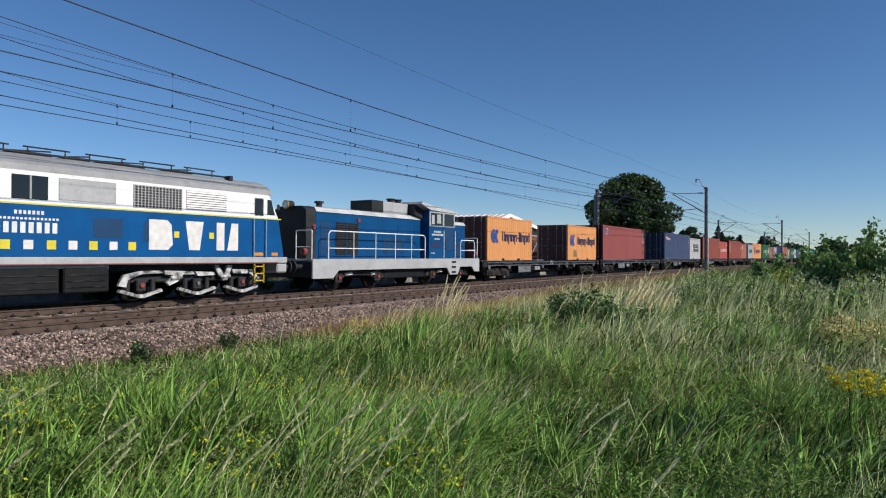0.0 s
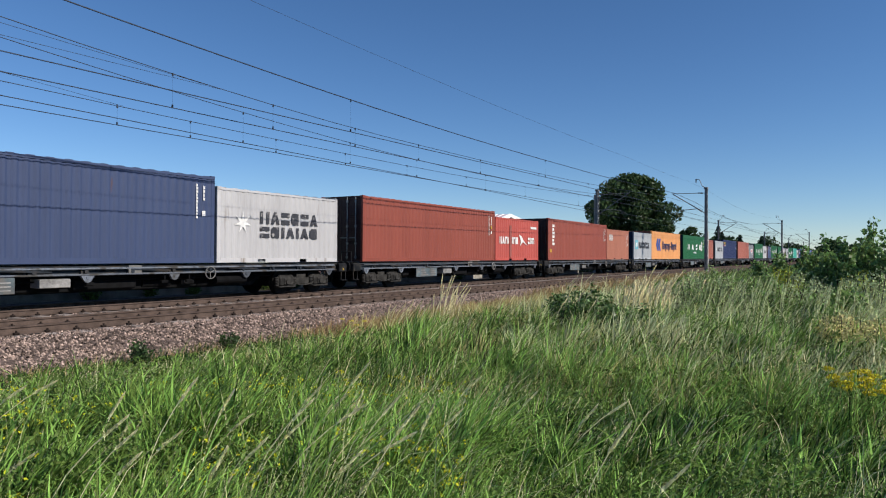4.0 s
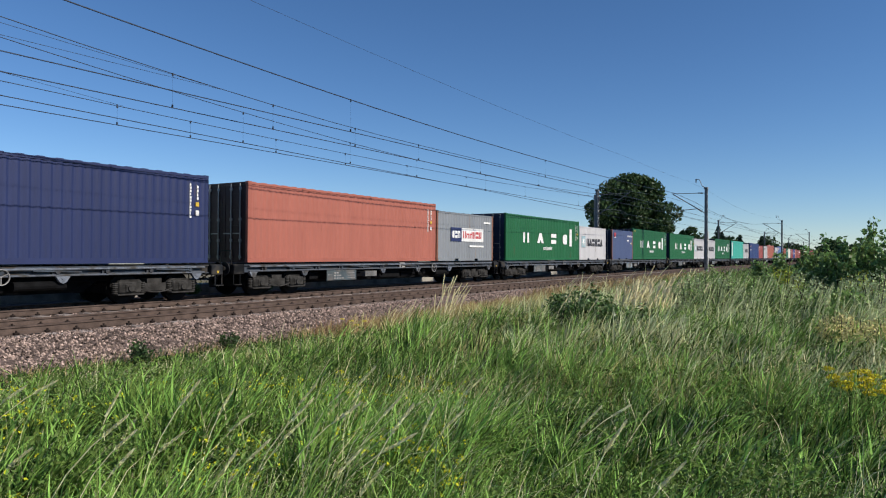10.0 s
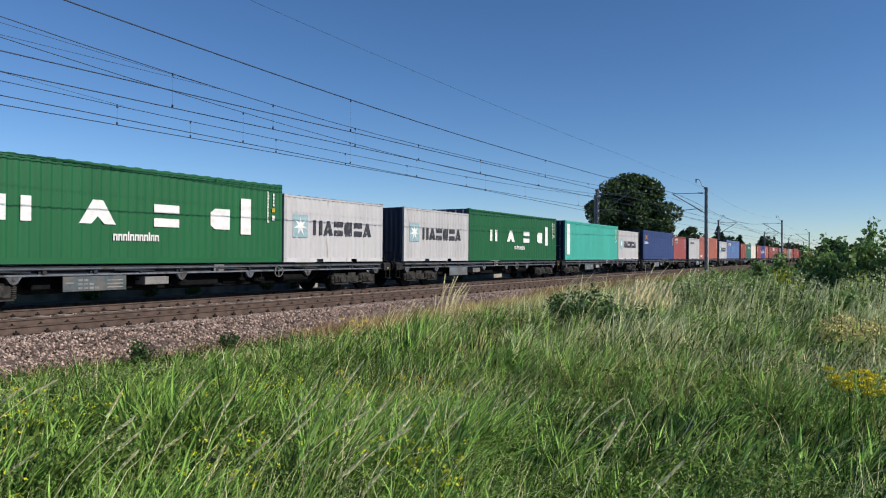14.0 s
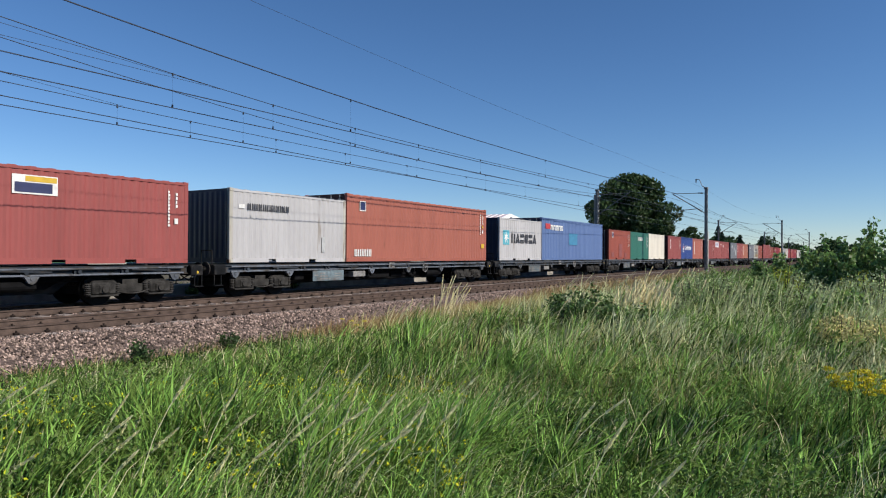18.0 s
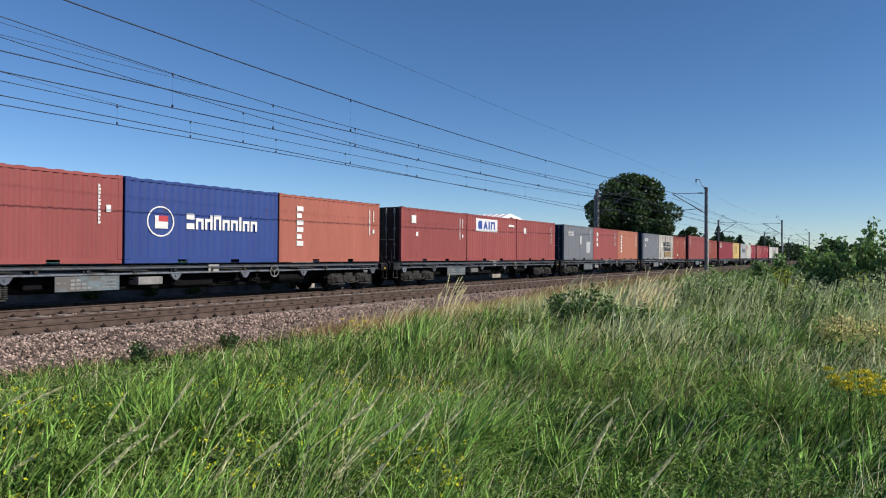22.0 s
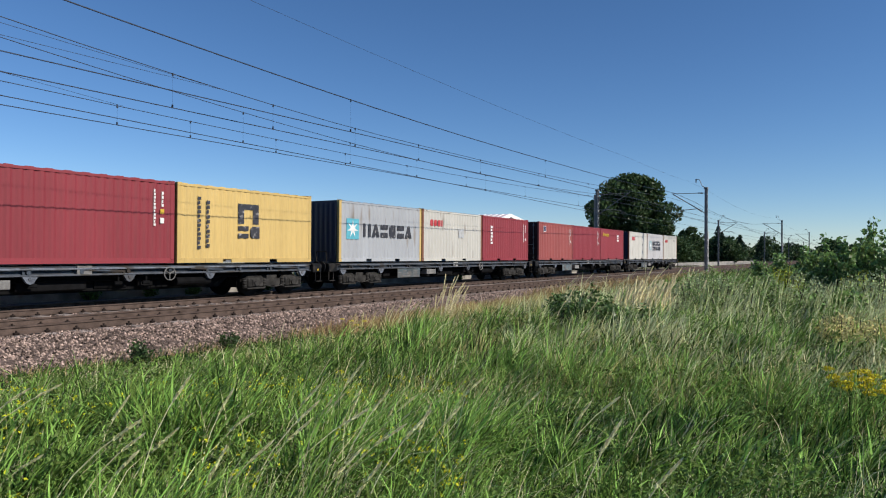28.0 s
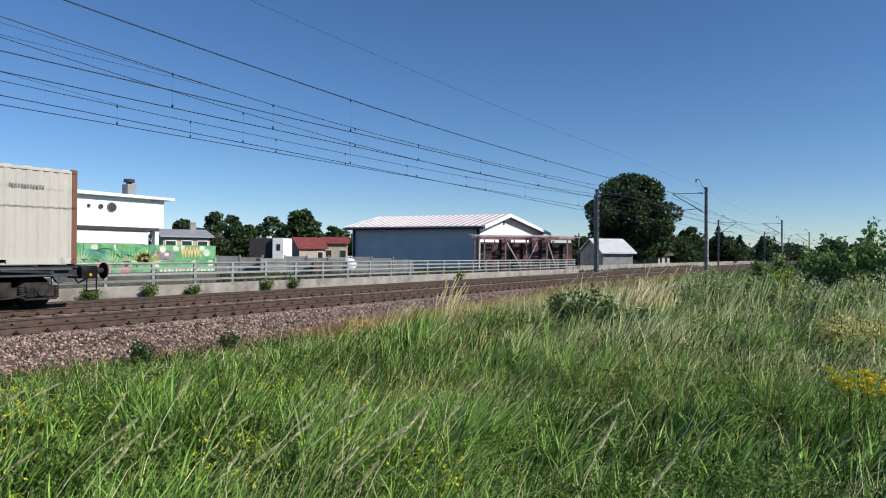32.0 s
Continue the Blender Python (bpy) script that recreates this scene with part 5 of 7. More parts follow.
    # bogies
    for cx in (3.1, 11.0):
        b = B()
        for s in (-1, 1):
            prism(b, [(-1.9, 0.5), (-1.7, 0.8), (1.7, 0.8), (1.9, 0.5), (1.4, 0.45), (0.6, 0.62), (-0.6, 0.62), (-1.4, 0.45)], 1, s * 1.1 - 0.06, s * 1.1 + 0.06)
        box(b, -1.2, 1.2, -1.0, 1.0, 0.6, 0.85)
        f = part("bogie", b, M_BOGIE, t)
        f.location = (cx if cx < 5 else 10.2, 0, 0)
        for dx in (-1.3, 1.3):
            b = B()
            for s in (-1, 1):
                tube(b, (0, s * 0.69, 0.55), (0, s * 0.83, 0.55), 0.55, 24)
            tube(b, (0, -0.9, 0.55), (0, 0.9, 0.55), 0.1, 10)
            o = part("wheelset", b, M_WHEEL, f)
            o.location = (dx, 0, 0)
            b = B()
            box(b, -0.22, 0.22, -1.24, -1.05, 0.34, 0.74, 0.03)
            o = part("axle_box", b, M_BOGIE, f)
            o.location = (dx, 0, 0)
            b = B()
            tube(b, (0, -1.3, 0.55), (0, -1.22, 0.55), 0.08, 12)
            o = part("axle_cap", b, M_REDPAINT, f, "red axle cap")
            o.location = (dx, 0, 0)
    b = B()
    box(b, 4.9, 8.1, -1.2, 1.2, 0.42, 1.2, 0.05)
    part("fuel_tank", b, M_TANK, t)
    b = B()
    box(b, 0.3, 13.0, -0.66, 0.66, 0.62, 1.2)
    # wide block added to fill the black shade under the deck
    box(b, 0.5, 12.8, -1.0, 1.0, 0.56, 1.21)
    for x in (1.2, 4.6, 8.3, 12.4):
        box(b, x - 0.25, x + 0.25, -1.1, -0.6, 0.4, 0.95, 0.04)
    part("underframe", b, M_TANK, t, "dark underframe, pipework and a block filling the shade under the deck")
    for x in (2.2, 3.9, 9.3, 11.0):
        for z in (0.62, 0.7):
            b = B()
            tube(b, (x, -1.2, z), (x + 0.5, -1.2, z + 0.06), 0.03, 6)
            part("brake_rod", b, M_GREYBOGIE, t)
    return t


MOVING.append((diesel_cowl_loco(), 18.05, TRACK_FAR, 0.0))
MOVING.append((diesel_hood_loco(), 19.37, TRACK_FAR, 0.0))


# ---- catenary: masts and wires ----
def catenary_mast(x, y, side, label, detail=True):
    """Steel mast of two channels with battens; side = +1 if its arms reach towards +y."""
    t = thing("catenary_mast", (x, y, 0), label, "catenary mast", "catenary masts")
    b = B()
    box(b, -0.4, 0.4, -0.4, 0.4, -0.62, -0.1, 0.04)
    part("foundation", b, M_CONCRETE, t)
    for s in (-1, 1):
        b = B()
        box(b, s * 0.17 - 0.04, s * 0.17 + 0.04, -0.11, 0.11, -0.3, 8.0)
        part("mast_leg", b, M_MAST, t)
    if detail:
        for k in range(11):
            b = B()
            box(b, -0.17, 0.17, -0.115, -0.095, 0.1 + k * 0.72, 0.24 + k * 0.72)
            part("batten", b, M_MAST, t)
    b = B()
    box(b, -0.24, 0.24, -0.16, 0.16, 7.85, 8.02, 0.02)
    part("cap", b, M_MAST, t)
    if detail and side > 0:
        b = B()
        tube(b, (0.27, -0.12, -0.2), (0.27, -0.12, 3.9), 0.045, 8)
        part("cable_pipe", b, M_BRIGHT, t, "pale cable pipe strapped to the mast")
    b = B()
    tube(b, (0, side * 0.1, 5.6), (0, side * 3.05, 7.5), 0.045, 8)
    part("cantilever_tube", b, M_MAST, t)
    b = B()
    tube(b, (0, side * 0.1, 7.5), (0, side * 3.2, 7.55), 0.03, 6)
    part("top_tie", b, M_MAST, t)
    b = B()
    tube(b, (0, side * 0.75, 6.03), (0, side * 2.3, 5.92), 0.035, 6)
    part("registration_arm", b, M_MAST, t)
    b = B()
    tube(b, (0, side * 2.1, 5.92), (0, side * 2.9, 5.6), 0.018, 6)
    part("steady_arm", b, M_MAST, t)
    for y0, z0, y1, z1 in ((0.35, 5.75, 0.75, 6.0), (0.3, 7.5, 0.75, 7.51)):
        for k in range(4):
            b = B()
            a = k / 4
            c = (k + 0.5) / 4
            tube(b, (0, side * (y0 + (y1 - y0) * a), z0 + (z1 - z0) * a), (0, side * (y0 + (y1 - y0) * c), z0 + (z1 - z0) * c), 0.075, 8)
            part("insulator", b, M_INSUL, t)
    b = B()
    tube(b, (0, 0, 7.95), (0, side * 0.35, 8.15), 0.03, 6)
    tube(b, (0, side * 0.35, 8.15), (0, side * 0.62, 8.8), 0.03, 6)
    tube(b, (0, side * 0.62, 8.8), (0, side * 0.92, 8.85), 0.03, 6)
    part("feeder_horn", b, M_MAST, t)
    b = B()
    tube(b, (0, side * 0.92, 8.84), (0, side * 0.92, 8.5), 0.05, 8)
    part("horn_insulator", b, M_INSUL, t)
    return t


for k in range(-1, 6):
    catenary_mast(66.6 * k if k else -2.0, 12.8, 1, "grey steel catenary mast with cantilever on the meadow side", abs(k) < 3)
    catenary_mast(63.8 + 63.6 * (k - 1), 22.4, -1, "grey steel catenary mast with cantilever beside the platform", abs(k) < 3)


def wire(name, pts, r, label):
    verts, faces = [], []
    n = 5
    for i, p in enumerate(pts):
        for k in range(n):
            a = 2 * math.pi * k / n
            verts.append((p[0], p[1] + r * math.cos(a), p[2] + r * math.sin(a)))
        if i:
            for k in range(n):
                faces.append(((i - 1) * n + k, (i - 1) * n + (k + 1) % n, i * n + (k + 1) % n, i * n + k))
    o = new(name, quads(name, verts, faces, M_WIRE))
    return tagged(o, label, "overhead wire", "overhead wires")


def span_z(x, low, k, mid, mast, top):
    """Sagging carrier: its first span is given, the next ones follow the masts."""
    if x < mast:
        return low + (k if x < mid else (top - low) / (mast - mid) ** 2) * (x - mid) ** 2
    f = ((x - mast) / 66.5) % 1.0
    return 6.45 + 1.0 * (2 * f - 1) ** 2


def stagger(x, y, y_far, mast):
    return y if x < mast - 30 else y + (y_far - y) * min(1, (x - mast + 30) / 60)


XS = [-30 + 3.0 * i for i in range(32)] + [66.5 + 6.65 * i for i in range(1, 60)]
PAIRS = [  # y, carrier (low, k, middle, height at the mast), contact (z at 0, slope), axis further on, dropper places
    (16.17, (6.2, 0.00229, 22.3, 7.22), (5.50, 0.0018), 15.56, (11.6, 15.3, 19.4, 23.6, 29.0, 36.0, 44.0, 53.0)),
    (14.45, (6.551, 0.00106, 25.8, 7.45), (5.45, 0.0070), 15.40, (17.1, 33.0, 50.0)),
    (19.9, (6.06, 0.00045, 25.0, 7.1), (5.52, 0.0010), 19.68, (12.3, 15.0, 19.0, 23.2, 28.0, 34.0, 42.0, 52.0)),
    (18.6, (6.12, 0.0016, 31.5, 7.4), (5.587, -0.0101), 19.5, (16.2, 22.0, 27.0, 34.0)),
]
for y, (low, k, mid, top), (c0, c1), y2, drops in PAIRS:
    car = lambda x: (x, stagger(x, y, y2, 66), min(7.5, span_z(x, low, k, mid, 66.5, top)))
    con = lambda x: (x, stagger(x, y, y2, 66), c0 + c1 * x if x < 60 else c0 + c1 * 60)
    wire("carrier_wire", [car(x) for x in XS], 0.017 if y < 15 else 0.0115, "dark sagging carrier wire above the track")
    wire("contact_wire", [con(x) for x in XS], 0.0135, "dark taut contact wire above the track")
    for x in drops:
        a, c = car(x), con(x)
        b = B()
        tube(b, a, c, 0.0022, 5)
        box(b, x - 0.018, x + 0.018, a[1] - 0.018, a[1] + 0.018, a[2] - 0.07, a[2] + 0.02)
        box(b, x - 0.018, x + 0.018, c[1] - 0.018, c[1] + 0.018, c[2] - 0.01, c[2] + 0.09)
        tagged(new("dropper", mesh_of("dropper", b, M_WIRE)), "thin dropper between two overhead wires", "dropper", "droppers")
for y, xa, za, xb, zb in ((16.17, 13.21, 6.38, 7.25, 6.32), (16.17, 12.71, 6.40, 7.24, 6.59), (19.9, 12.5, 6.16, 8.93, 6.42)):
    wire("stitch_wire", [(x, y, zb + (za - zb) * (x - xb) / (xa - xb)) for x in (-8.0, 0.0, xb, xa)], 0.006, "thin stitch wire clamped to the carrier")
for y, s, z in ((13.7, 12.3, 8.5), (21.4, 21.5, 8.5)):
    wire("feeder_wire", [(x, s + (y - s) * min(1, max(0, x - 40) / 26), min(8.5, (7.38 + 0.0006 * (x - 25) ** 2) if x < 66 else 7.6 + 0.9 * (2 * (((x - 66.5) / 66.5) % 1.0) - 1) ** 2)) for x in XS if y < 20 or x > 63], 0.0045, "thin feeder wire on the mast tops")

b = B()
box(b, -0.13, 0.13, -0.1, 0.1, -0.3, 7.6, 0.02)
tagged(part("concrete_mast", b, M_CONCRETE, None), "slender concrete anchor mast beside a catenary mast", "mast").location = (64.6, 22.9, 0)

# ---- beyond the track ----
b = B()
prism(b, [(23.2, -0.66), (23.2, 0.24), (23.26, 0.27), (23.75, 0.27), (23.75, -0.66)], 0, -40, 61)
tagged(new("platform_kerb", mesh_of("platform_kerb", b, M_CONCRETE)), "pale concrete kerb wall under the railing", "kerb", kind="structure")
rail_th = thing("metal_railing", (0, 23.5, 0), "long galvanised steel railing with four rails", "railing")
pm = B()
box(pm, -0.06, 0.06, -0.05, 0.05, 0.26, 1.12, 0.008)
box(pm, -0.1, 0.1, -0.1, 0.1, 0.265, 0.285)
pm = mesh_of("post", pm, M_GALV)
for i in range(38):
    o = part("post", pm, None, rail_th)
    o.location = (60.4 - 1.928 * i, 0, 0)
for z, r, dy in ((1.12, 0.045, 0), (0.92, 0.03, -0.06), (0.70, 0.03, -0.06), (0.45, 0.03, -0.06)):
    b = B()
    if r > 0.04:
        tube(b, (-11.5, dy, z), (60.7, dy, z), r, 8)
    else:
        box(b, -11.5, 60.7, dy - 0.015, dy + 0.02, z - 0.045, z + 0.045, 0.006)
    part("rail_bar", b, M_GALV, rail_th)
b = B()
prism(b, [(24.8, -0.4), (24.8, 0.5), (25.0, 0.5), (25.0, -0.4)], 0, 61.5, 190)
tagged(new("low_wall", mesh_of("low_wall", b, M_CONCRETE)), "low pale concrete wall along the line", "wall", kind="structure")

VIEW = radians(32.285)


def site(across, along):
    """Plan place from metres across and along the main axis of the view."""
    return (along * math.cos(VIEW) + across * math.sin(VIEW), along * math.sin(VIEW) - across * math.cos(VIEW))


M_RENDER = material("white_render", (0.80, 0.80, 0.79), k=1.0, rough=0.85, vary=0.04, scale=1.5, fine=20, stain=(0.6, 0.6, 0.58), stain_amount=0.15)
M_CREAM_WALL = material("cream_render", (0.66, 0.58, 0.45), rough=0.85, vary=0.08, scale=1.5)
M_DARKWALL = material("dark_grey_render", (0.06, 0.06, 0.065), rough=0.85, vary=0.15, scale=1.5)
M_GREYWALL = material("grey_blue_panel", (0.86, 0.86, 0.87), rough=0.55, vary=0.06, scale=0.6, fine=8)
M_GREYBLOCK = material("grey_block_wall", (0.36, 0.37, 0.38), rough=0.85, vary=0.15, scale=1.0)
M_ROOF_PALE = material("pale_pink_sheet_roof", (0.80, 0.63, 0.66), rough=0.5, vary=0.08, scale=0.8)
M_ROOF_RED = material("red_tile_roof", (0.30, 0.07, 0.06), rough=0.7, vary=0.15, scale=1.5)
M_ROOF_DARK = material("dark_brown_roof", (0.07, 0.05, 0.045), rough=0.75, vary=0.2, scale=1.5)
M_ROOF_GREY = material("grey_sheet_roof", (0.42, 0.44, 0.47), rough=0.5, vary=0.1, scale=1.0)
M_ROOF_ZINC = material("bright_zinc_roof", (0.85, 0.87, 0.9), rough=0.5, vary=0.06, scale=1.0)
M_CRATE = material("stained_wooden_crate", (0.15, 0.085, 0.085), rough=0.85, vary=0.42, scale=3, per="object")
M_STEELRED = material("faded_red_steel", (0.38, 0.20, 0.19), rough=0.6, vary=0.15)
M_PANE = material("window_pane", (0.03, 0.04, 0.05), rough=0.08, bump=0)
M_BASE_STRIP = material("dark_grey_brown_strip", (0.13, 0.125, 0.105), rough=0.9, vary=0.3, scale=1.5, fine=18)
M_MURAL = {"green": material("green_mural_paint", (0.09, 0.40, 0.16), rough=0.7, vary=0.3, scale=1.8, fine=8, stain=(0.22, 0.56, 0.26), stain_amount=0.8, stain_scale=2.0),
           "pale": material("pale_green_mural_paint", (0.42, 0.62, 0.36), rough=0.7, vary=0.15, scale=2),
           "pink": material("pink_mural_paint", (0.72, 0.24, 0.33), rough=0.7, vary=0.2, scale=3),
           "mauve": material("mauve_mural_paint", (0.38, 0.26, 0.36), rough=0.7, vary=0.25, scale=3),
           "yellow": material("yellow_mural_paint", (0.95, 0.82, 0.30), rough=0.7, vary=0.2, scale=3),
           "leaf": material("leaf_green_mural_paint", (0.16, 0.46, 0.17), rough=0.7, vary=0.25, scale=3),
           "light": material("light_green_mural_paint", (0.34, 0.66, 0.34), rough=0.7, vary=0.2, scale=3),
           "white": material("whitish_mural_paint", (0.80, 0.88, 0.72), rough=0.7, vary=0.12, scale=3),
           "deep": material("dark_green_mural_paint", (0.02, 0.10, 0.045), rough=0.7, vary=0.2, scale=3),
           "olive": material("olive_mural_paint", (0.42, 0.42, 0.10), rough=0.7, vary=0.25, scale=3),
           "apricot": material("apricot_mural_paint", (0.95, 0.66, 0.30), rough=0.7, vary=0.15, scale=3),
           "teal": material("teal_mural_paint", (0.10, 0.36, 0.27), rough=0.7, vary=0.2, scale=3)}


def gable_house(l, d, turn, w, dp, eave, ridge, wall, roof, label, windows=((0.3, 1.0, 1.0, 1.2),), chimney=False, base=-0.2, category="house"):
    """A house seen from afar: walls, two roof slopes, windows with panes. Its front is at local y = 0."""
    x, y = site(l, d)
    t = thing("house", pose(x, y, base, 0, 0, turn), label, category, "houses beyond the line")
    b = B()
    prism(b, [(0, 0), (dp, 0), (dp, eave), (dp / 2, ridge - 0.1), (0, eave)], 0, -w / 2, w / 2)
    part("wall", b, wall, t)
    for s, lab in ((0, "front"), (1, "back")):
        b = B()
        y0, y1 = (-0.4, dp / 2) if s == 0 else (dp + 0.4, dp / 2)
        k = (ridge - eave) / (dp / 2)
        prism(b, [(y0, eave - 0.4 * k), (y1, ridge), (y1, ridge + 0.15), (y0, eave - 0.4 * k + 0.15)], 0, -w / 2 - 0.35, w / 2 + 0.35)
        part("roof_slope", b, roof, t)
    for wx, wz, ww, wh in windows:
        b = B()
        box(b, wx - ww / 2 - 0.08, wx + ww / 2 + 0.08, -0.06, 0.02, wz - 0.08, wz + wh + 0.08)
        f = part("window", b, M_RENDER, t)
        b = B()
        box(b, wx - ww / 2, wx + ww / 2, -0.075, -0.05, wz, wz + wh)
        part("pane", b, M_PANE, f)
    if chimney:
        b = B()
        box(b, w * 0.2, w * 0.2 + 0.6, dp / 2 - 0.3, dp / 2 + 0.3, ridge - 0.5, ridge + 0.9, 0.03)
        part("chimney", b, M_GREYBLOCK, t)
    return t


# the white flat-roofed building behind the mural wall
wb = thing("white_building", (0, 34.0, -0.2), "white rendered flat-roofed building with a projecting upper storey", "building")
b = B()
box(b, 2.0, 23.9, 0.0, 8.0, 3.12, 4.72)
part("upper_wall", b, M_RENDER, wb)
b = B()
prism(b, [(1.5, 4.72), (24.35, 4.72), (24.35, 4.86), (1.5, 5.02)], 1, -0.35, 8.3)
part("roof_slab", b, M_RENDER, wb)
# the overhang's shadow is put in as a dark strip on the wall
b = B()
box(b, 2.0, 23.6, -0.02, 8.0, 2.94, 3.12)
part("shadow_band", b, M_DARKWALL, wb, "dark strip for the shade under the upper storey")
b = B()
box(b, 2.6, 23.0, 0.1, 7.5, 0.0, 2.94)
part("lower_wall", b, M_RENDER, wb)
b = B()
box(b, 23.35, 23.6, 0.0, 0.35, 0.0, 3.05, 0.02)
part("pillar", b, M_RENDER, wb)
b = B()
tube(b, (3.0, -0.3, 2.2), (22.5, -0.3, 2.2), 0.03, 6)
part("hand_rail", b, M_GALV, wb)
for x, r in ((19.5, 0.09), (20.15, 0.13), (20.75, 0.26)):
    b = B()
    tube(b, (x, -0.06, 4.15), (x, 0.02, 4.15), r, 16)
    v = part("round_vent", b, M_MAST, wb)
    b = B()
    tube(b, (x, -0.075, 4.15), (x, -0.05, 4.15), r * 0.8, 16)
    part("vent_mouth", b, M_DARKWALL, v)
b = B()
box(b, 22.95, 23.5, 2.0, 2.6, 4.9, 5.7, 0.03)
ch = part("chimney", b, M_GREYBLOCK, wb)
b = B()
tube(b, (23.22, 2.3, 5.7), (23.22, 2.3, 5.82), 0.16, 12)
tube(b, (23.22, 2.3, 5.82), (23.22, 2.3, 6.0), 0.3, 12)
part("chimney_cap", b, M_DARKWALL, ch)

# painted wall
mw = thing("mural_wall", (0, 30.0, -0.2), "concrete wall painted with a green garden mural", "wall")
edges = [6.0, 10.0, 13.6, 17.0, 20.6, 24.3]
for a, c in zip(edges[:-1], edges[1:]):
    b = B()
    box(b, a + 0.01, c - 0.01, 0.0, 0.15, 0.0, 2.13)
    part("wall_panel", b, M_MURAL["green"], mw)
    # dark grey-brown strip over the lowest part of each panel
    b = B()
    box(b, a + 0.02, c - 0.02, -0.09, -0.03, 0.0, 0.78, 0.01)
    part("plinth", b, M_BASE_STRIP, mw, "dark grey-brown strip along the foot of the wall")
rr = random.Random(5)


def blob(x, z, rx, rz, col, n=14, wob=0.2):
    pts = []
    for i in range(n):
        a = 2 * math.pi * i / n
        k = 1 + rr.uniform(-wob, wob)
        pts.append((x + rx * k * math.cos(a), min(2.1, max(0.03, z + rz * k * math.sin(a)))))
    b = B()
    prism(b, pts, 1, -0.012 - 0.004 * rr.random(), 0.002)
    part("painted_shape", b, M_MURAL[col], mw)


for i in range(26):
    blob(rr.uniform(6.3, 24.0), rr.uniform(0.4, 2.0), rr.uniform(0.15, 0.5), rr.uniform(0.12, 0.4), rr.choice(("teal", "leaf", "leaf", "light")))
for x, z, r in ((21.05, 1.92, 0.2), (21.8, 1.95, 0.18), (23.7, 1.75, 0.22), (23.4, 1.98, 0.16), (22.9, 1.2, 0.18), (18.65, 2.0, 0.22), (17.5, 1.98, 0.18), (23.95, 1.2, 0.2), (20.7, 1.05, 0.16), (22.2, 2.0, 0.14)):
    blob(x, z, r, r * 0.9, "white", 12, 0.12)
for x0, n, h, col in ((16.9, 7, 0.9, "pale"), (17.5, 5, 0.7, "leaf"), (18.3, 6, 0.8, "pale"), (19.3, 6, 0.8, "light"), (14.0, 7, 0.9, "pale"), (11.5, 7, 0.9, "light")):
    for i in range(n):
        a = radians(40 + 100 * i / (n - 1))
        b = B()
        c, d = math.cos(a) * h * 0.7, math.sin(a) * h
        prism(b, [(x0, 1.05), (x0 + c * 0.5 - 0.05, 1.05 + d * 0.5), (x0 + c, min(2.1, 1.05 + d)), (x0 + c * 0.5 + 0.06, 1.05 + d * 0.45)], 1, -0.018, 0.0)
        part("painted_shape", b, M_MURAL[col], mw)
for i in range(18):
    x, z, a = rr.uniform(16.6, 20.0), rr.uniform(1.0, 1.9), rr.uniform(0, 3.1)
    b = B()
    c, d = math.cos(a) * rr.uniform(0.15, 0.4), math.sin(a) * 0.2
    prism(b, [(x - c, z - d), (x, z + 0.09), (x + c, z + d), (x, z + 0.02)], 1, -0.02, 0.0)
    part("painted_shape", b, M_MURAL["deep"], mw)
for i in range(70):
    x, z, a = rr.uniform(6.4, 24.0), rr.uniform(0.85, 2.0), rr.uniform(0.2, 2.9)
    c, d = math.cos(a) * rr.uniform(0.12, 0.34), math.sin(a) * rr.uniform(0.1, 0.26)
    b = B()
    prism(b, [(x - c, max(0.8, z - d)), (x + 0.035, z), (x + c, min(2.1, z + d)), (x - 0.02, z + 0.03)], 1, -0.021, 0.0)
    part("painted_shape", b, M_MURAL[rr.choice(("deep", "deep", "teal", "pale", "light"))], mw)
for x in (18.0, 19.0):
    blob(x, 1.15, 0.38, 0.34, "pink", 12, 0.15)
    blob(x, 0.7, 0.3, 0.32, "pink", 10, 0.15)
    blob(x + 0.05, 1.18, 0.16, 0.14, "deep", 9, 0.15)
blob(21.15, 1.62, 0.58, 0.27, "mauve", 16, 0.06)
blob(21.28, 1.66, 0.14, 0.09, "white", 10, 0.1)
for i in range(13):
    a = radians(8 + 13.5 * i)
    b = B()
    prism(b, [(20.05, 1.2), (20.15 + 0.78 * math.cos(a - 0.06), 1.2 + 0.66 * math.sin(a - 0.06)), (20.15 + 0.78 * math.cos(a + 0.06), 1.2 + 0.66 * math.sin(a + 0.06)), (20.2, 1.26)], 1, -0.024, 0.0)
    part("painted_shape", b, M_MURAL["olive" if i % 3 else "yellow"], mw)
for i in range(15):
    x = 20.9 + i * 0.22
    b = B()
    box(b, x, x + 0.1 + 0.04 * (i % 3), -0.02, 0.0, 0.62 + 0.04 * (i % 4), 1.0 - 0.03 * (i % 2))
    part("painted_bar", b, M_MURAL["white"], mw)
txt = bpy.data.curves.new("mural_word", "FONT")
txt.body, txt.size, txt.extrude, txt.offset = "WWW.", 0.75, 0.004, 0.03
tob = bpy.data.objects.new("mural_word", txt)
tme = bpy.data.meshes.new_from_object(tob)
tme.materials.clear()
tme.materials.append(M_MURAL["apricot"])
tp = part("painted_word", tme, None, mw, "apricot painted word")
tp.matrix_basis = pose(22.08, -0.02, 1.53, 90, 0, 0)
tp.scale = (0.50, 0.95, 1)
bpy.data.objects.remove(tob)

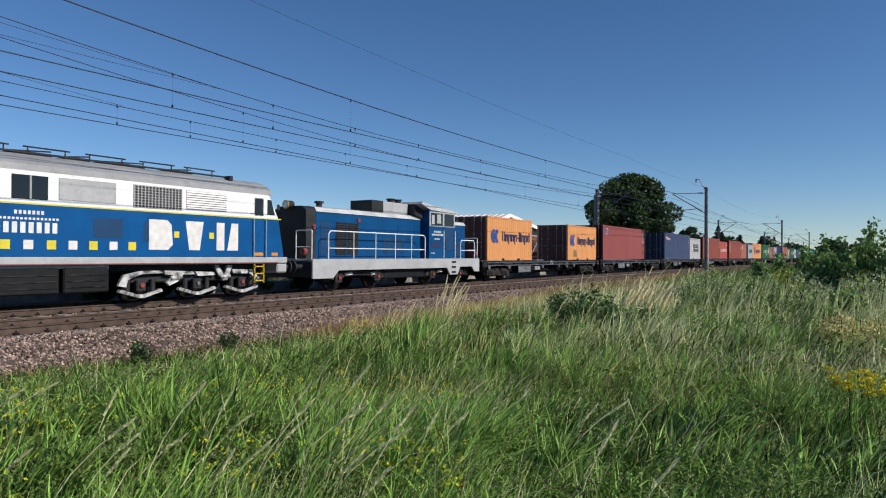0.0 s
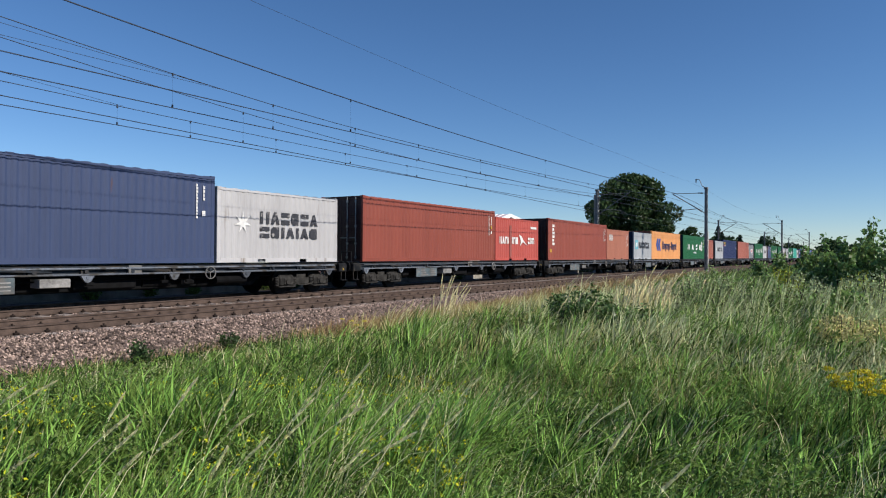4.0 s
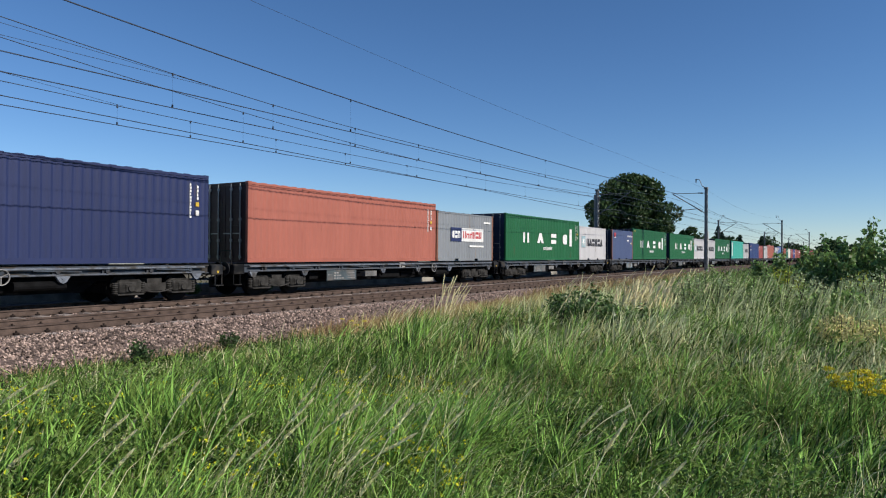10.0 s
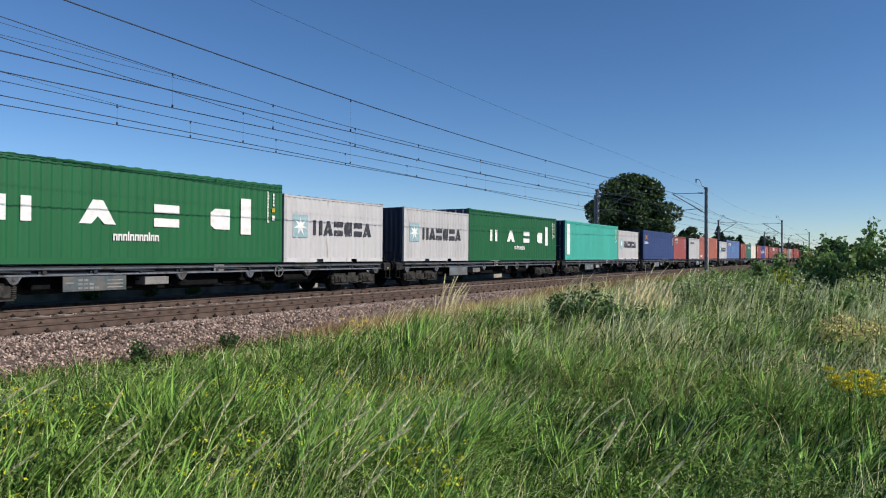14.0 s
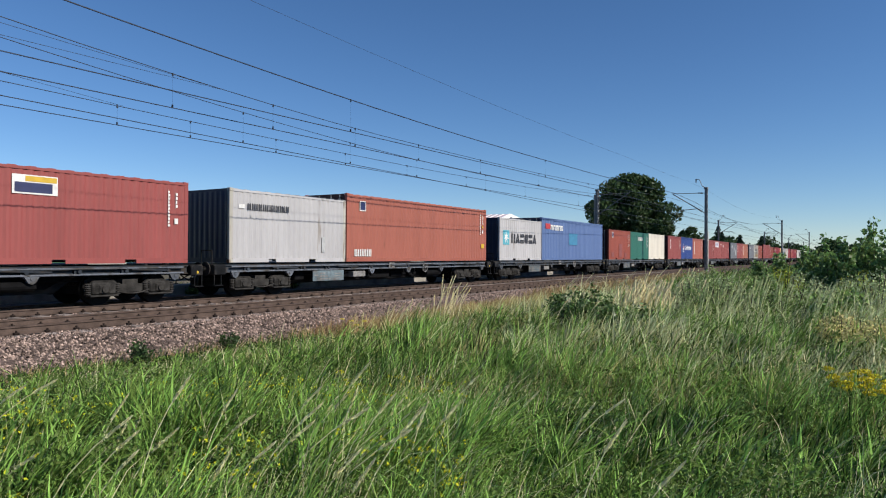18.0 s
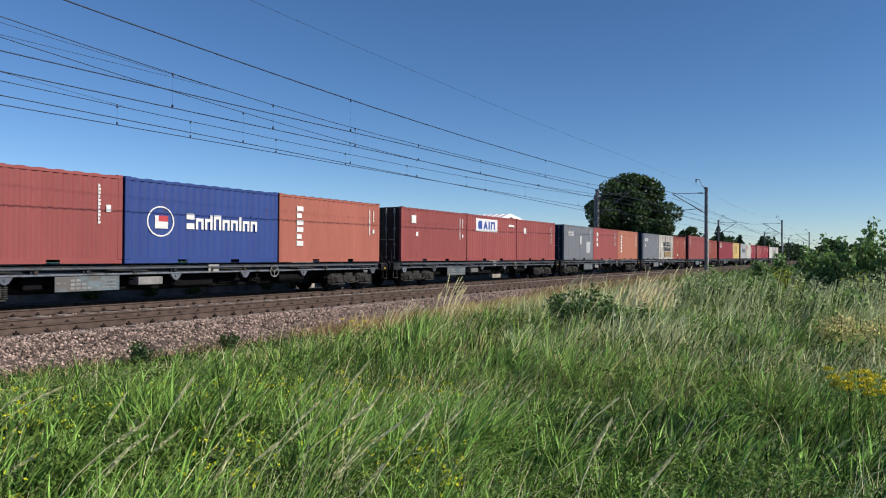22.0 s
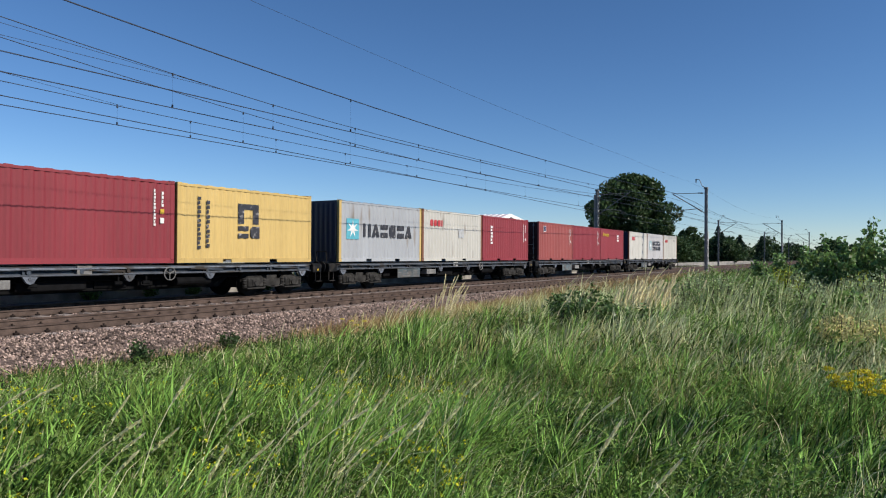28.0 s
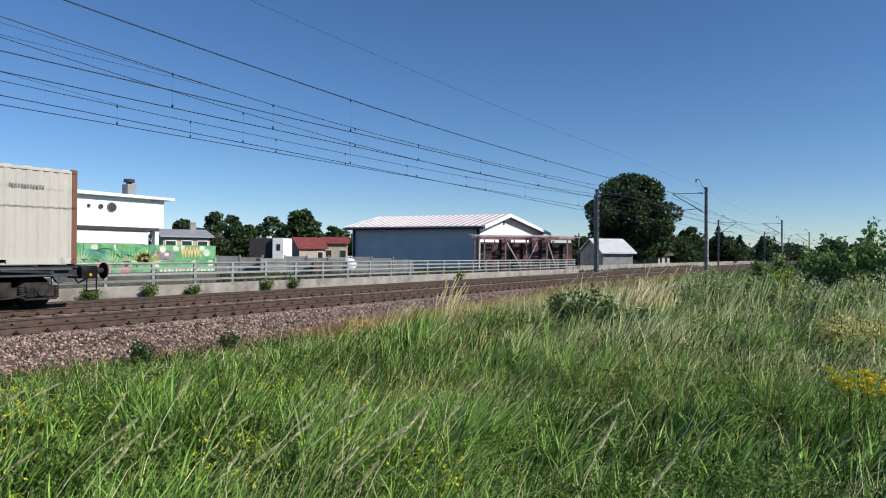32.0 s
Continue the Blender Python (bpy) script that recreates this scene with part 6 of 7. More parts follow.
# low buildings, sheds and houses, from near to far
gable_house(-25.2, 66.0, -25, 4.4, 6.0, 3.35, 4.0, M_CREAM_WALL, M_ROOF_GREY, "low cream house with a flat-pitched grey roof", ((-1.5, 2.1, 0.9, 0.8), (0.0, 2.1, 0.9, 0.8), (1.5, 2.1, 0.9, 0.8)), True)
gable_house(-40.5, 118.0, 25, 8.0, 8.0, 4.6, 6.2, M_CREAM_WALL, M_ROOF_DARK, "small cream house half hidden by trees", ((0.5, 2.4, 1.3, 1.4),))
x0, y0 = site(-26.0, 95.0)
dh = thing("house", pose(x0, y0, -0.2, 0, 0, -57.7), "box-shaped house with a black wall and a white wall", "house", "houses beyond the line")
b = B()
box(b, -1.4, 2.0, 0, 8, 0, 3.9)
part("wall", b, M_DARKWALL, dh, "black rendered wall")
b = B()
box(b, 2.0, 3.5, -0.5, 5, 0, 3.95)
part("wall", b, M_RENDER, dh, "white rendered wall")
b = B()
box(b, 2.6, 3.1, -0.56, -0.48, 2.2, 3.1)
f = part("window", b, M_GREYBLOCK, dh)
b = B()
box(b, 2.66, 3.04, -0.58, -0.55, 2.26, 3.04)
part("pane", b, M_PANE, f)
b = B()
box(b, 0.2, 0.7, 3, 4, 3.9, 4.3)
part("chimney", b, M_RENDER, dh)
gable_house(-20.2, 104.0, -30, 4.2, 6.0, 2.7, 4.2, M_CREAM_WALL, M_ROOF_RED, "cream house with a red tiled roof", ((1.2, 0.9, 0.8, 1.1),))
gable_house(-19.4, 120.0, -50, 4.6, 5.0, 3.7, 4.7, M_CREAM_WALL, M_ROOF_RED, "cream house with a red tiled hip roof", ((-1.0, 1.2, 1.0, 1.2), (1.5, 1.2, 1.0, 1.2)))
gable_house(21.9, 84.0, -42, 4.2, 6.0, 2.2, 3.8, M_GREYBLOCK, M_ROOF_ZINC, "grey block shed with a bright zinc sheet roof", (), category="shed")
cx, cy = site(33.6, 106.0)
ct = thing("cottage", pose(cx, cy, -0.2, 0, 0, -20), "small cream cottage under a steep dark pyramid roof", "house", "houses beyond the line")
b = B()
box(b, -1.5, 1.5, -1.5, 1.5, 0, 1.9)
part("wall", b, M_CREAM_WALL, ct)
b = B()
bmesh.ops.create_cone(b, cap_ends=True, segments=4, radius1=2.9, radius2=0.12, depth=3.6, matrix=Matrix.Translation((0, 0, 3.6)) @ Matrix.Rotation(math.pi / 4, 4, "Z"))
part("roof", b, M_ROOF_DARK, ct)
for wx in (-0.8, 0.5):
    b = B()
    box(b, wx - 0.3, wx + 0.3, -1.54, -1.49, 0.7, 1.5)
    part("window", b, M_PANE, ct)
gable_house(57.0, 165.0, 0, 7.0, 7.0, 3.0, 5.5, M_RENDER, M_ROOF_GREY, "small far house among the trees", ())

# grey slab fence and odd yard things
fx, fy = site(-19.5, 58.0)
fence = thing("slab_fence", pose(fx, fy, -0.2, 0, 0, -50), "grey concrete slab fence in the yard", "fence")
for i in range(9):
    b = B()
    box(b, i * 1.9 + 0.06, i * 1.9 + 1.84, 0, 0.06, 0.05, 1.5 - 0.12 * (i % 3))
    part("slab", b, M_GREYBLOCK, fence)
    b = B()
    box(b, i * 1.9 - 0.06, i * 1.9 + 0.06, -0.05, 0.1, 0, 1.6, 0.01)
    part("post", b, M_CONCRETE, fence)
for i, (l, d, w, h) in enumerate(((-13.0, 56.0, 2.2, 1.1), (-10.6, 55.0, 1.6, 1.0), (-15.5, 57.0, 2.4, 1.3))):
    x, y = site(l, d)
    t = thing("pallet_pile", pose(x, y, -0.15, 0, 0, -50 + 15 * i), "weathered pile of stacked pallets in the yard", "pallets", "pallet piles")
    for k in range(int(h / 0.16)):
        b = B()
        box(b, 0, w, 0, 1.0, k * 0.16 + 0.01, k * 0.16 + 0.03)
        box(b, 0, w, 0, 1.0, k * 0.16 + 0.11, k * 0.16 + 0.14)
        for yy in (0, 0.45, 0.9):
            box(b, 0, w, yy, yy + 0.1, k * 0.16 + 0.03, k * 0.16 + 0.11)
        part("pallet", b, M_CRATE if i == 1 else M_GREYBLOCK, t)
x, y = site(-8.3, 60.0)
t = thing("white_sack", pose(x, y, -0.15), "rounded white bulk sack in the yard", "sack")
b = B()
bmesh.ops.create_icosphere(b, subdivisions=3, radius=0.75, matrix=Matrix.Translation((0, 0, 0.75)))
for v in b.verts:
    v.co.z = max(0.0, v.co.z + 0.06 * noise.noise(v.co * 3))
    v.co.x *= 1 + 0.1 * noise.noise(v.co * 2)
part("sack_body", b, M_RENDER, t)

# warehouse: long panelled side and a white gable
wx, wy = site(4.43, 78.7)
wang = math.degrees(math.atan2(*reversed([a - c for a, c in zip(site(-12.2, 86.0), (wx, wy))])))
wh = thing("warehouse", pose(wx, wy, -0.2, 0, 0, wang), "warehouse with grey-blue panelled side and white gable", "warehouse")
# local x runs along the side wall, local -y into the building
LW, DW, RID = 17.5, 28.0, 8.7
b = B()
prism(b, [(0, 0), (-DW, 0), (-DW, 5.1), (-RID, 6.75), (0, 5.1)], 0, 0.12, LW)
part("gable_wall", b, M_RENDER, wh, "white gable wall")
n = 9
for i in range(n):
    b = B()
    box(b, 0.12 + i * (LW - 0.2) / n + 0.004, 0.12 + (i + 1) * (LW - 0.2) / n - 0.004, 0.002, 0.08, 0.0, 5.05)
    part("side_panel", b, M_GREYWALL, wh)
for y0, y1, lab in ((0.9, -RID, ""), (-DW - 0.8, -RID, "")):
    b = B()
    z0 = 5.1 - 0.14 if y0 > 0 else 5.1 - 0.05
    prism(b, [(y0, z0), (y1, 6.85), (y1, 7.0), (y0, z0 + 0.15)], 0, -0.8, LW + 0.8)
    rs = part("roof_slope", b, M_ROOF_PALE, wh, "pale pink ribbed sheet roof")
    if y0 > 0:
        for i in range(24):
            b = B()
            x = -0.7 + i * (LW + 1.4) / 23
            prism(b, [(y0, z0 + 0.15), (y1, 7.0), (y1, 7.06), (y0, z0 + 0.21)], 0, x - 0.05, x + 0.05)
            part("roof_rib", b, M_RENDER, rs)
for y0, y1, z0, z1 in ((0.95, -RID, 4.95, 6.82), (-DW - 0.85, -RID, 5.0, 6.82)):
    b = B()
    prism(b, [(y0, z0 - 0.2), (y1, z1 - 0.2), (y1, z1 + 0.22), (y0, z0 + 0.22)], 0, -0.9, -0.78)
    part("barge_board", b, M_RENDER, wh, "white barge board")
for x in (0.3, LW - 0.4):
    b = B()
    tube(b, (x, 0.2, 0.0), (x, 0.2, 4.9), 0.14, 8)
    part("downpipe", b, M_DARKWALL, wh)
b = B()
box(b, -0.6, LW + 0.6, 0.75, 0.98, 4.78, 4.98, 0.02)
part("gutter", b, M_DARKWALL, wh)
b = B()
box(b, 0.06, 0.12, -RID - 0.25, -RID + 0.25, 5.6, 6.3)
part("gable_vent", b, M_DARKWALL, wh)

# crate stacks under a light steel shelter beside the warehouse
sx, sy = site(4.2, 68.0)
sh = thing("crate_shelter", pose(sx, sy, -0.2, 0, 0, -48), "faded red steel frame shelter over crate stacks", "shelter")
for i in range(5):
    for yy in (0.0, 4.5):
        b = B()
        box(b, i * 2.2 - 0.06, i * 2.2 + 0.06, yy - 0.06, yy + 0.06, 0, 3.35)
        part("column", b, M_STEELRED, sh)
for yy, z in ((0.0, 3.4), (4.5, 3.7)):
    b = B()
    box(b, -0.5, 9.6, yy - 0.08, yy + 0.08, z - 0.1, z + 0.1)
    part("beam", b, M_STEELRED, sh)
for i in range(12):
    b = B()
    prism(b, [(-0.5, 3.5), (5.0, 3.8), (5.0, 3.87), (-0.5, 3.57)], 0, -0.4 + i * 0.9, -0.34 + i * 0.9)
    part("rafter", b, M_ROOF_PALE, sh)
for yy, z in ((-0.5, 3.57), (2.2, 3.73), (4.9, 3.86)):
    b = B()
    box(b, -0.6, 10.2, yy - 0.05, yy + 0.05, z, z + 0.06)
    part("purlin", b, M_ROOF_PALE, sh, "bleached pinkish batten")
for x0, x1 in ((2.2, 3.9), (5.6, 4.2), (6.6, 7.6)):
    b = B()
    tube(b, (x0, -0.08, 3.2), (x1, -0.08, 0.4), 0.06, 6)
    part("brace", b, M_ROOF_PALE, sh)
cm = B()
box(cm, 0, 1.0, 0, 1.0, 0.02, 0.62)
for k in range(3):
    box(cm, -0.01, 1.01, -0.02, 1.02, 0.06 + k * 0.2, 0.18 + k * 0.2)
cm = mesh_of("crate", cm, M_CRATE)
for i in range(9):
    for k in range(6 if i in (2, 5, 6) else 5):
        m = pose(sx, sy, -0.2, 0, 0, -48) @ Matrix.Translation((-0.1 + i * 1.08, 0.6 + 0.22 * (i * 3 % 4), k * 0.606)) @ pose(0, 0, 0, 0, 0, (i * 7 + k * 5) % 5 - 2)
        o = new("crate", cm)
        o.matrix_basis = m
        tagged(o, "dark reddish-brown slatted wooden crate in a stack", "crate", "stacked crates")
px, py = site(17.6, 87.0)
b = B()
tube(b, (px, py, -0.2), (px, py, 4.4), 0.1, 8)
tagged(new("timber_post", mesh_of("timber_post", b, M_MAST)), "lone dark timber post by the sheds", "post")


# ---- vegetation ----
M_GRASS = leaf_material("meadow_grass_blade", (0.208, 0.345, 0.074), 1.0, 0.16, 0.5, 0.1)
# grass green darkened, with the shade deep between the blades put into it
M_GRASS2 = leaf_material("shaded_grass_blade", (0.036, 0.082, 0.016), 0.8, 0.1, 0.5, 0.1)
M_STRAW = leaf_material("dry_grass_straw", (0.85, 0.72, 0.45), 0.35, 0.12)
M_OLIVE = leaf_material("olive_dry_grass", (0.44, 0.39, 0.17), 0.5, 0.2)
M_PALE = leaf_material("pale_greenish_stalk", (0.62, 0.65, 0.36), 0.6, 0.2)
M_YARD = leaf_material("trodden_yard_grass", (0.10, 0.105, 0.05), 0.6, 0.2)
M_SHRUB = leaf_material("dark_shrub_leaf", (0.17, 0.27, 0.085), 0.9, 0.35, 0.35, 0.4)
M_HERB2 = leaf_material("greyish_weed_leaf", (0.40, 0.47, 0.25), 0.6, 0.3)
M_GOLD = leaf_material("yellowing_weed_leaf", (0.60, 0.53, 0.23), 0.5, 0.25)
M_LIME = leaf_material("lime_green_shrub_leaf", (0.38, 0.43, 0.07), 0.5, 0.35)
M_SORREL = leaf_material("reddish_sorrel_stalk", (0.33, 0.18, 0.09), 0.5, 0.12)
M_TAN = leaf_material("tan_dead_grass", (0.36, 0.27, 0.13), 0.5, 0.12)
M_SEED = leaf_material("pale_seed_head", (0.92, 0.85, 0.5), 0.4, 0.25)
M_LEAF = leaf_material("broad_tree_leaf", (0.048, 0.082, 0.03), 0.6, 0.25, 0.4, 0.2)
M_BRAMBLE = leaf_material("bramble_leaf", (0.085, 0.15, 0.04), 1.0, 0.25, 0.4, 0.3)
M_LEAF2 = leaf_material("shrub_leaf", (0.23, 0.34, 0.11), 0.6, 0.35)
M_NEEDLE = leaf_material("conifer_needle", (0.035, 0.065, 0.035), 0.4, 0.15)
M_BLOOM = leaf_material("yellow_flower", (0.62, 0.52, 0.03), 0.35, 0.12)
M_BARK = material("brown_bark", (0.07, 0.055, 0.04), rough=0.95, vary=0.3, scale=3, fine=20, bump=0.6)
WIND = np.array([0.534, -0.845])     # the wind leans the blades this way
rng = np.random.default_rng(7)


def gz(x, y):
    return np.array([ground_z(a, b) for a, b in zip(x, y)])


def stuff_mesh(name, verts, faces_flat, sizes, mat, smooth=False):
    me = bpy.data.meshes.new(name)
    me.vertices.add(len(verts))
    me.vertices.foreach_set("co", np.ascontiguousarray(verts, dtype=np.float32).ravel())
    me.loops.add(len(faces_flat))
    me.loops.foreach_set("vertex_index", np.ascontiguousarray(faces_flat, dtype=np.int32))
    me.polygons.add(len(sizes))
    starts = np.concatenate(([0], np.cumsum(sizes)[:-1])).astype(np.int32)
    me.polygons.foreach_set("loop_start", starts)
    me.update(calc_edges=True)
    me.validate()
    me.materials.append(mat)
    return me


def blades(name, x, y, z, h, w, lean, mat, bend=0.55, fine=True, splay=0.7):
    """Curved tapering blades, some drooping; seven points each, or five where they stay far off."""
    n = len(x)
    yaw = rng.uniform(0, 2 * np.pi, n)
    side = np.stack([np.cos(yaw), np.sin(yaw)], 1)
    jit = rng.normal(0, 0.55, (n, 2))
    # blades of one tussock splay outwards from its middle
    cell = np.clip(0.16 + 0.02 * np.hypot(x, y), 0.2, 0.7)
    cx = (np.floor(x / cell) + 0.5 + 0.35 * np.sin(np.floor(x / cell) * 12.9 + np.floor(y / cell) * 78.2)) * cell
    cy = (np.floor(y / cell) + 0.5 + 0.35 * np.sin(np.floor(x / cell) * 39.3 + np.floor(y / cell) * 11.1)) * cell
    out = np.stack([x - cx, y - cy], 1) / cell[:, None]
    d = WIND[None] * lean[:, None] + jit * 0.7 + out * splay
    droop = rng.uniform(0, 1, n) ** 1.6 * 0.6
    reach = h * bend * (0.8 + 1.1 * droop)
    base = np.stack([x, y], 1)
    steps = ((0.0, 0.8), (0.4, 1.0), (0.75, 0.7)) if fine else ((0.0, 0.9), (0.55, 1.0))
    p = 2 * len(steps) + 1
    V = np.zeros((n, p, 3), np.float32)
    for k, (s, wk) in enumerate(steps):
        off = d * (reach * s ** 1.8)[:, None]
        zz = z + h * (s - (0.1 + droop) * s ** 2.6)
        for e, sg in enumerate((-1, 1)):
            V[:, 2 * k + e, :2] = base + off + side * (sg * 0.5 * w * wk)[:, None]
            V[:, 2 * k + e, 2] = zz
    V[:, p - 1, :2] = base + d * reach[:, None]
    V[:, p - 1, 2] = z + h * (0.9 - droop)
    idx = np.array([0, 1, 3, 2, 2, 3, 5, 4, 4, 5, 6]) if fine else np.array([0, 1, 3, 2, 2, 3, 4])
    F = (np.arange(n)[:, None] * p + idx[None]).ravel()
    sizes = np.tile([4, 4, 3] if fine else [4, 3], n)
    return stuff_mesh(name, V.reshape(-1, 3), F, sizes, mat)


def wedge(n, r0, r1, a0=-4, a1=69, power=1.0):
    """Places in the stretch of meadow before the camera, r0 to r1 metres out."""
    u = rng.random(n)
    r = (r0 ** (2 * power) + u * (r1 ** (2 * power) - r0 ** (2 * power))) ** (0.5 / power)
    a = np.radians(rng.uniform(a0, a1, n))
    x, y = r * np.cos(a), r * np.sin(a)
    return x, y, r


def height_at(x, y, r):
    """Grass grows taller away from the camera along the line, shorter by the ballast."""
    t = np.clip((x - 9) / 22, 0, 1)
    h = 0.56 + 0.42 * t
    h *= np.where(y > 9.5, 1 - 0.62 * np.clip((y - 9.5) / 3.0, 0, 1) * (1 - t * 0.4), 1)
    short = np.clip((y - 7.2) / 2.4, 0, 1) * (1 - np.clip((x - 32) / 12, 0, 1))
    return h * (1 - 0.66 * short)


def patch(x, y, s, k):
    return np.array([smooth_noise(a, b, s, k) for a, b in zip(x, y)])


def grass_layer(name, n, r0, r1, w0, w1, mat, hk=1.0, power=0.7, dry=False, label="", seedk=3.0, gaps=0.0, lean0=0.45, a1=69):
    x, y, r = wedge(n, r0, r1, a1=a1, power=power)
    keep = (y < 12.45 + 0.3 * np.sin(x * 1.3)) & (x > 0.6)
    p = patch(x, y, 2.2, seedk)
    if not dry:
        # along the ballast the green grows thin between dry stems
        verge = np.clip((y - 9.2 - 0.5 * np.sin(x * 0.9)) / 1.6, 0, 1) * np.clip((x - 11) / 3, 0, 1) * np.clip((60 - x) / 10, 0, 1)
        keep &= rng.random(len(x)) > 0.8 * verge
    keep &= rng.random(len(x)) < (0.85 + 0.6 * p if not dry else 0.45 + 1.2 * p)
    x, y, r, p = x[keep], y[keep], r[keep], p[keep]
    if gaps:
        # the growth is open in places, and one looks down into shade
        keep = rng.random(len(x)) < 1 - gaps * np.clip((0.0 - patch(x, y, 0.3, 91.0) - 0.5 * patch(x, y, 1.1, 33.0)) * 5, 0, 1)
        x, y, r, p = x[keep], y[keep], r[keep], p[keep]
    z = gz(x, y)
    h = height_at(x, y, r) * rng.uniform(0.5, 1.12, len(x)) * hk * (1 + 0.35 * p)
    if r1 < 20:
        h *= 0.88 + 0.8 * patch(x, y, 0.36, 61.0) + 0.5 * patch(x, y, 0.9, 47.0)
    w = rng.uniform(w0, w1, len(x)) * np.clip(r / (0.5 * (r0 + r1)), 0.6, 1.6)
    lean = rng.normal(lean0, 0.35, len(x))
    o = new(name, blades(name, x, y, z, h, w, lean, mat, fine=r1 < 20))
    tagged(o, label, "grass", kind="stuff")
    return o


grass_layer("meadow_grass", 56000, 2.0, 6.5, 0.008, 0.015, M_GRASS, label="fresh green meadow grass leaning in the wind", gaps=0.95)
# this under layer's dark colour stands for shade in the gaps
grass_layer("meadow_grass", 40000, 2.0, 6.5, 0.008, 0.015, M_GRASS2, 0.8, label="undergrowth blades coloured dark for the shade between the grasses", seedk=8, gaps=0.5)
grass_layer("meadow_grass", 76000, 6.0, 15.0, 0.010, 0.018, M_GRASS, label="fresh green meadow grass leaning in the wind", gaps=0.95)
grass_layer("meadow_grass", 50000, 6.0, 15.0, 0.010, 0.019, M_GRASS2, 0.85, label="undergrowth blades coloured dark for the shade between the grasses", seedk=8, gaps=0.5)
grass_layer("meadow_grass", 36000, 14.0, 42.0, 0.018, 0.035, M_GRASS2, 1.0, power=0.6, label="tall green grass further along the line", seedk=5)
grass_layer("meadow_grass", 72000, 14.0, 42.0, 0.018, 0.03, M_GRASS, 1.05, power=0.6, label="tall green grass further along the line")
grass_layer("meadow_grass", 22000, 40.0, 150.0, 0.06, 0.14, M_GRASS2, 1.1, power=0.6, label="distant rough grass beside the railway")
grass_layer("dry_grass", 9000, 2.6, 14.0, 0.004, 0.008, M_STRAW, 1.1, dry=True, label="thin dry stems among the green grass", seedk=12, lean0=0.6)
grass_layer("dry_grass", 16000, 3.5, 19.0, 0.006, 0.012, M_PALE, 1.05, label="pale greenish stems among the grass", seedk=17, lean0=0.6)
grass_layer("dry_grass", 14000, 6.5, 15.0, 0.008, 0.014, M_OLIVE, 0.98, label="olive dry stems among the green grass", seedk=17, lean0=0.5, a1=50)
grass_layer("dry_grass", 13000, 9.0, 19.0, 0.009, 0.017, M_PALE, 1.25, label="bleached tall grass with pale tips", seedk=17, lean0=0.5, a1=27)
grass_layer("dry_grass", 26000, 12.0, 45.0, 0.012, 0.022, M_STRAW, 0.92, dry=True, label="straw-coloured tall grass along the embankment", seedk=12)


def wide_meadow(n):
    """Thinner growth of the same meadow round about."""
    x, y = rng.uniform(-40, 60, n), rng.uniform(-45, 12.6, n)
    a = np.degrees(np.arctan2(y, x))
    keep = ~((a > -4) & (a < 69)) & (np.hypot(x, y) > 1.2)
    x, y = x[keep], y[keep]
    o = new("meadow_grass", blades("meadow_grass", x, y, gz(x, y), rng.uniform(0.3, 0.62, len(x)), rng.uniform(0.03, 0.06, len(x)), rng.normal(0.55, 0.3, len(x)), M_GRASS, fine=False))
    tagged(o, "green meadow grass behind the camera", "grass", kind="stuff")


wide_meadow(45000)


def herb_layer(n, r0, r1, size, label, a0=-3, a1=68):
    """Low broad-leaved herbs between the grasses."""
    x, y, r = wedge(n, r0, r1, a0, a1, 0.7)
    keep = (patch(x, y, 0.8, 31.0) > -0.05) & (y < 12)
    x, y, r = x[keep], y[keep], r[keep]
    c = np.stack([x, y, gz(x, y) + height_at(x, y, r) * rng.uniform(0.35, 0.85, len(x))], 1)
    me = leaf_cloud("meadow_herbs", c, np.full(len(c), 0.07), len(c) * 4, size, M_HERB)
    tagged(new("meadow_herbs", me), label, "herbs", kind="stuff")


def far_meadow(n):
    x, y = rng.uniform(4, 120, n), 24.2 + 40 * rng.random(n) ** 1.6
    o = new("yard_grass", blades("yard_grass", x, y, np.full(n, -0.16), rng.uniform(0.15, 0.4, n), rng.uniform(0.04, 0.09, n), rng.normal(0.4, 0.3, n), M_YARD, fine=False))
    tagged(o, "rough brownish green grass beyond the railing", "grass", kind="stuff")


M_HERB = leaf_material("broad_herb_leaf", (0.12, 0.18, 0.045), 0.6, 0.3)
far_meadow(30000)


def dry_edge(name, n, x0, x1, y0, y1, h0, h1, w, mat, label):
    x, y = rng.uniform(x0, x1, n), rng.uniform(y0, y1, n)
    z = gz(x, np.minimum(y, 12.9))
    o = new(name, blades(name, x, y, z, rng.uniform(h0, h1, n), rng.uniform(0.6, 1.4, n) * w, rng.normal(0.4, 0.3, n), mat))
    tagged(o, label, "grass", kind="stuff")


dry_edge("dry_grass", 1500, 3.5, 14, 11.7, 12.9, 0.08, 0.25, 0.009, M_TAN, "short dry wisps on the lower ballast slope")
dry_edge("meadow_grass", 1500, 3.5, 16, 11.6, 12.8, 0.1, 0.3, 0.011, M_GRASS2, "sparse green wisps on the lower ballast slope")
dry_edge("dry_grass", 6000, 17, 32, 10.6, 13.0, 0.2, 0.5, 0.012, M_TAN, "short tan-coloured grass at the foot of the ballast")
dry_edge("dry_grass", 5000, 12.5, 21, 9.8, 12.6, 0.2, 0.45, 0.011, M_TAN, "short reddish tan grass at the foot of the ballast")
dry_edge("dry_sorrel", 7500, 13, 31, 9.0, 12.4, 0.35, 0.62, 0.009, M_SORREL, "reddish brown sorrel stalks among the grass")
dry_edge("dry_grass", 9000, 13, 25, 6.6, 11.2, 0.5, 0.85, 0.011, M_OLIVE, "olive dry grass near the ballast")
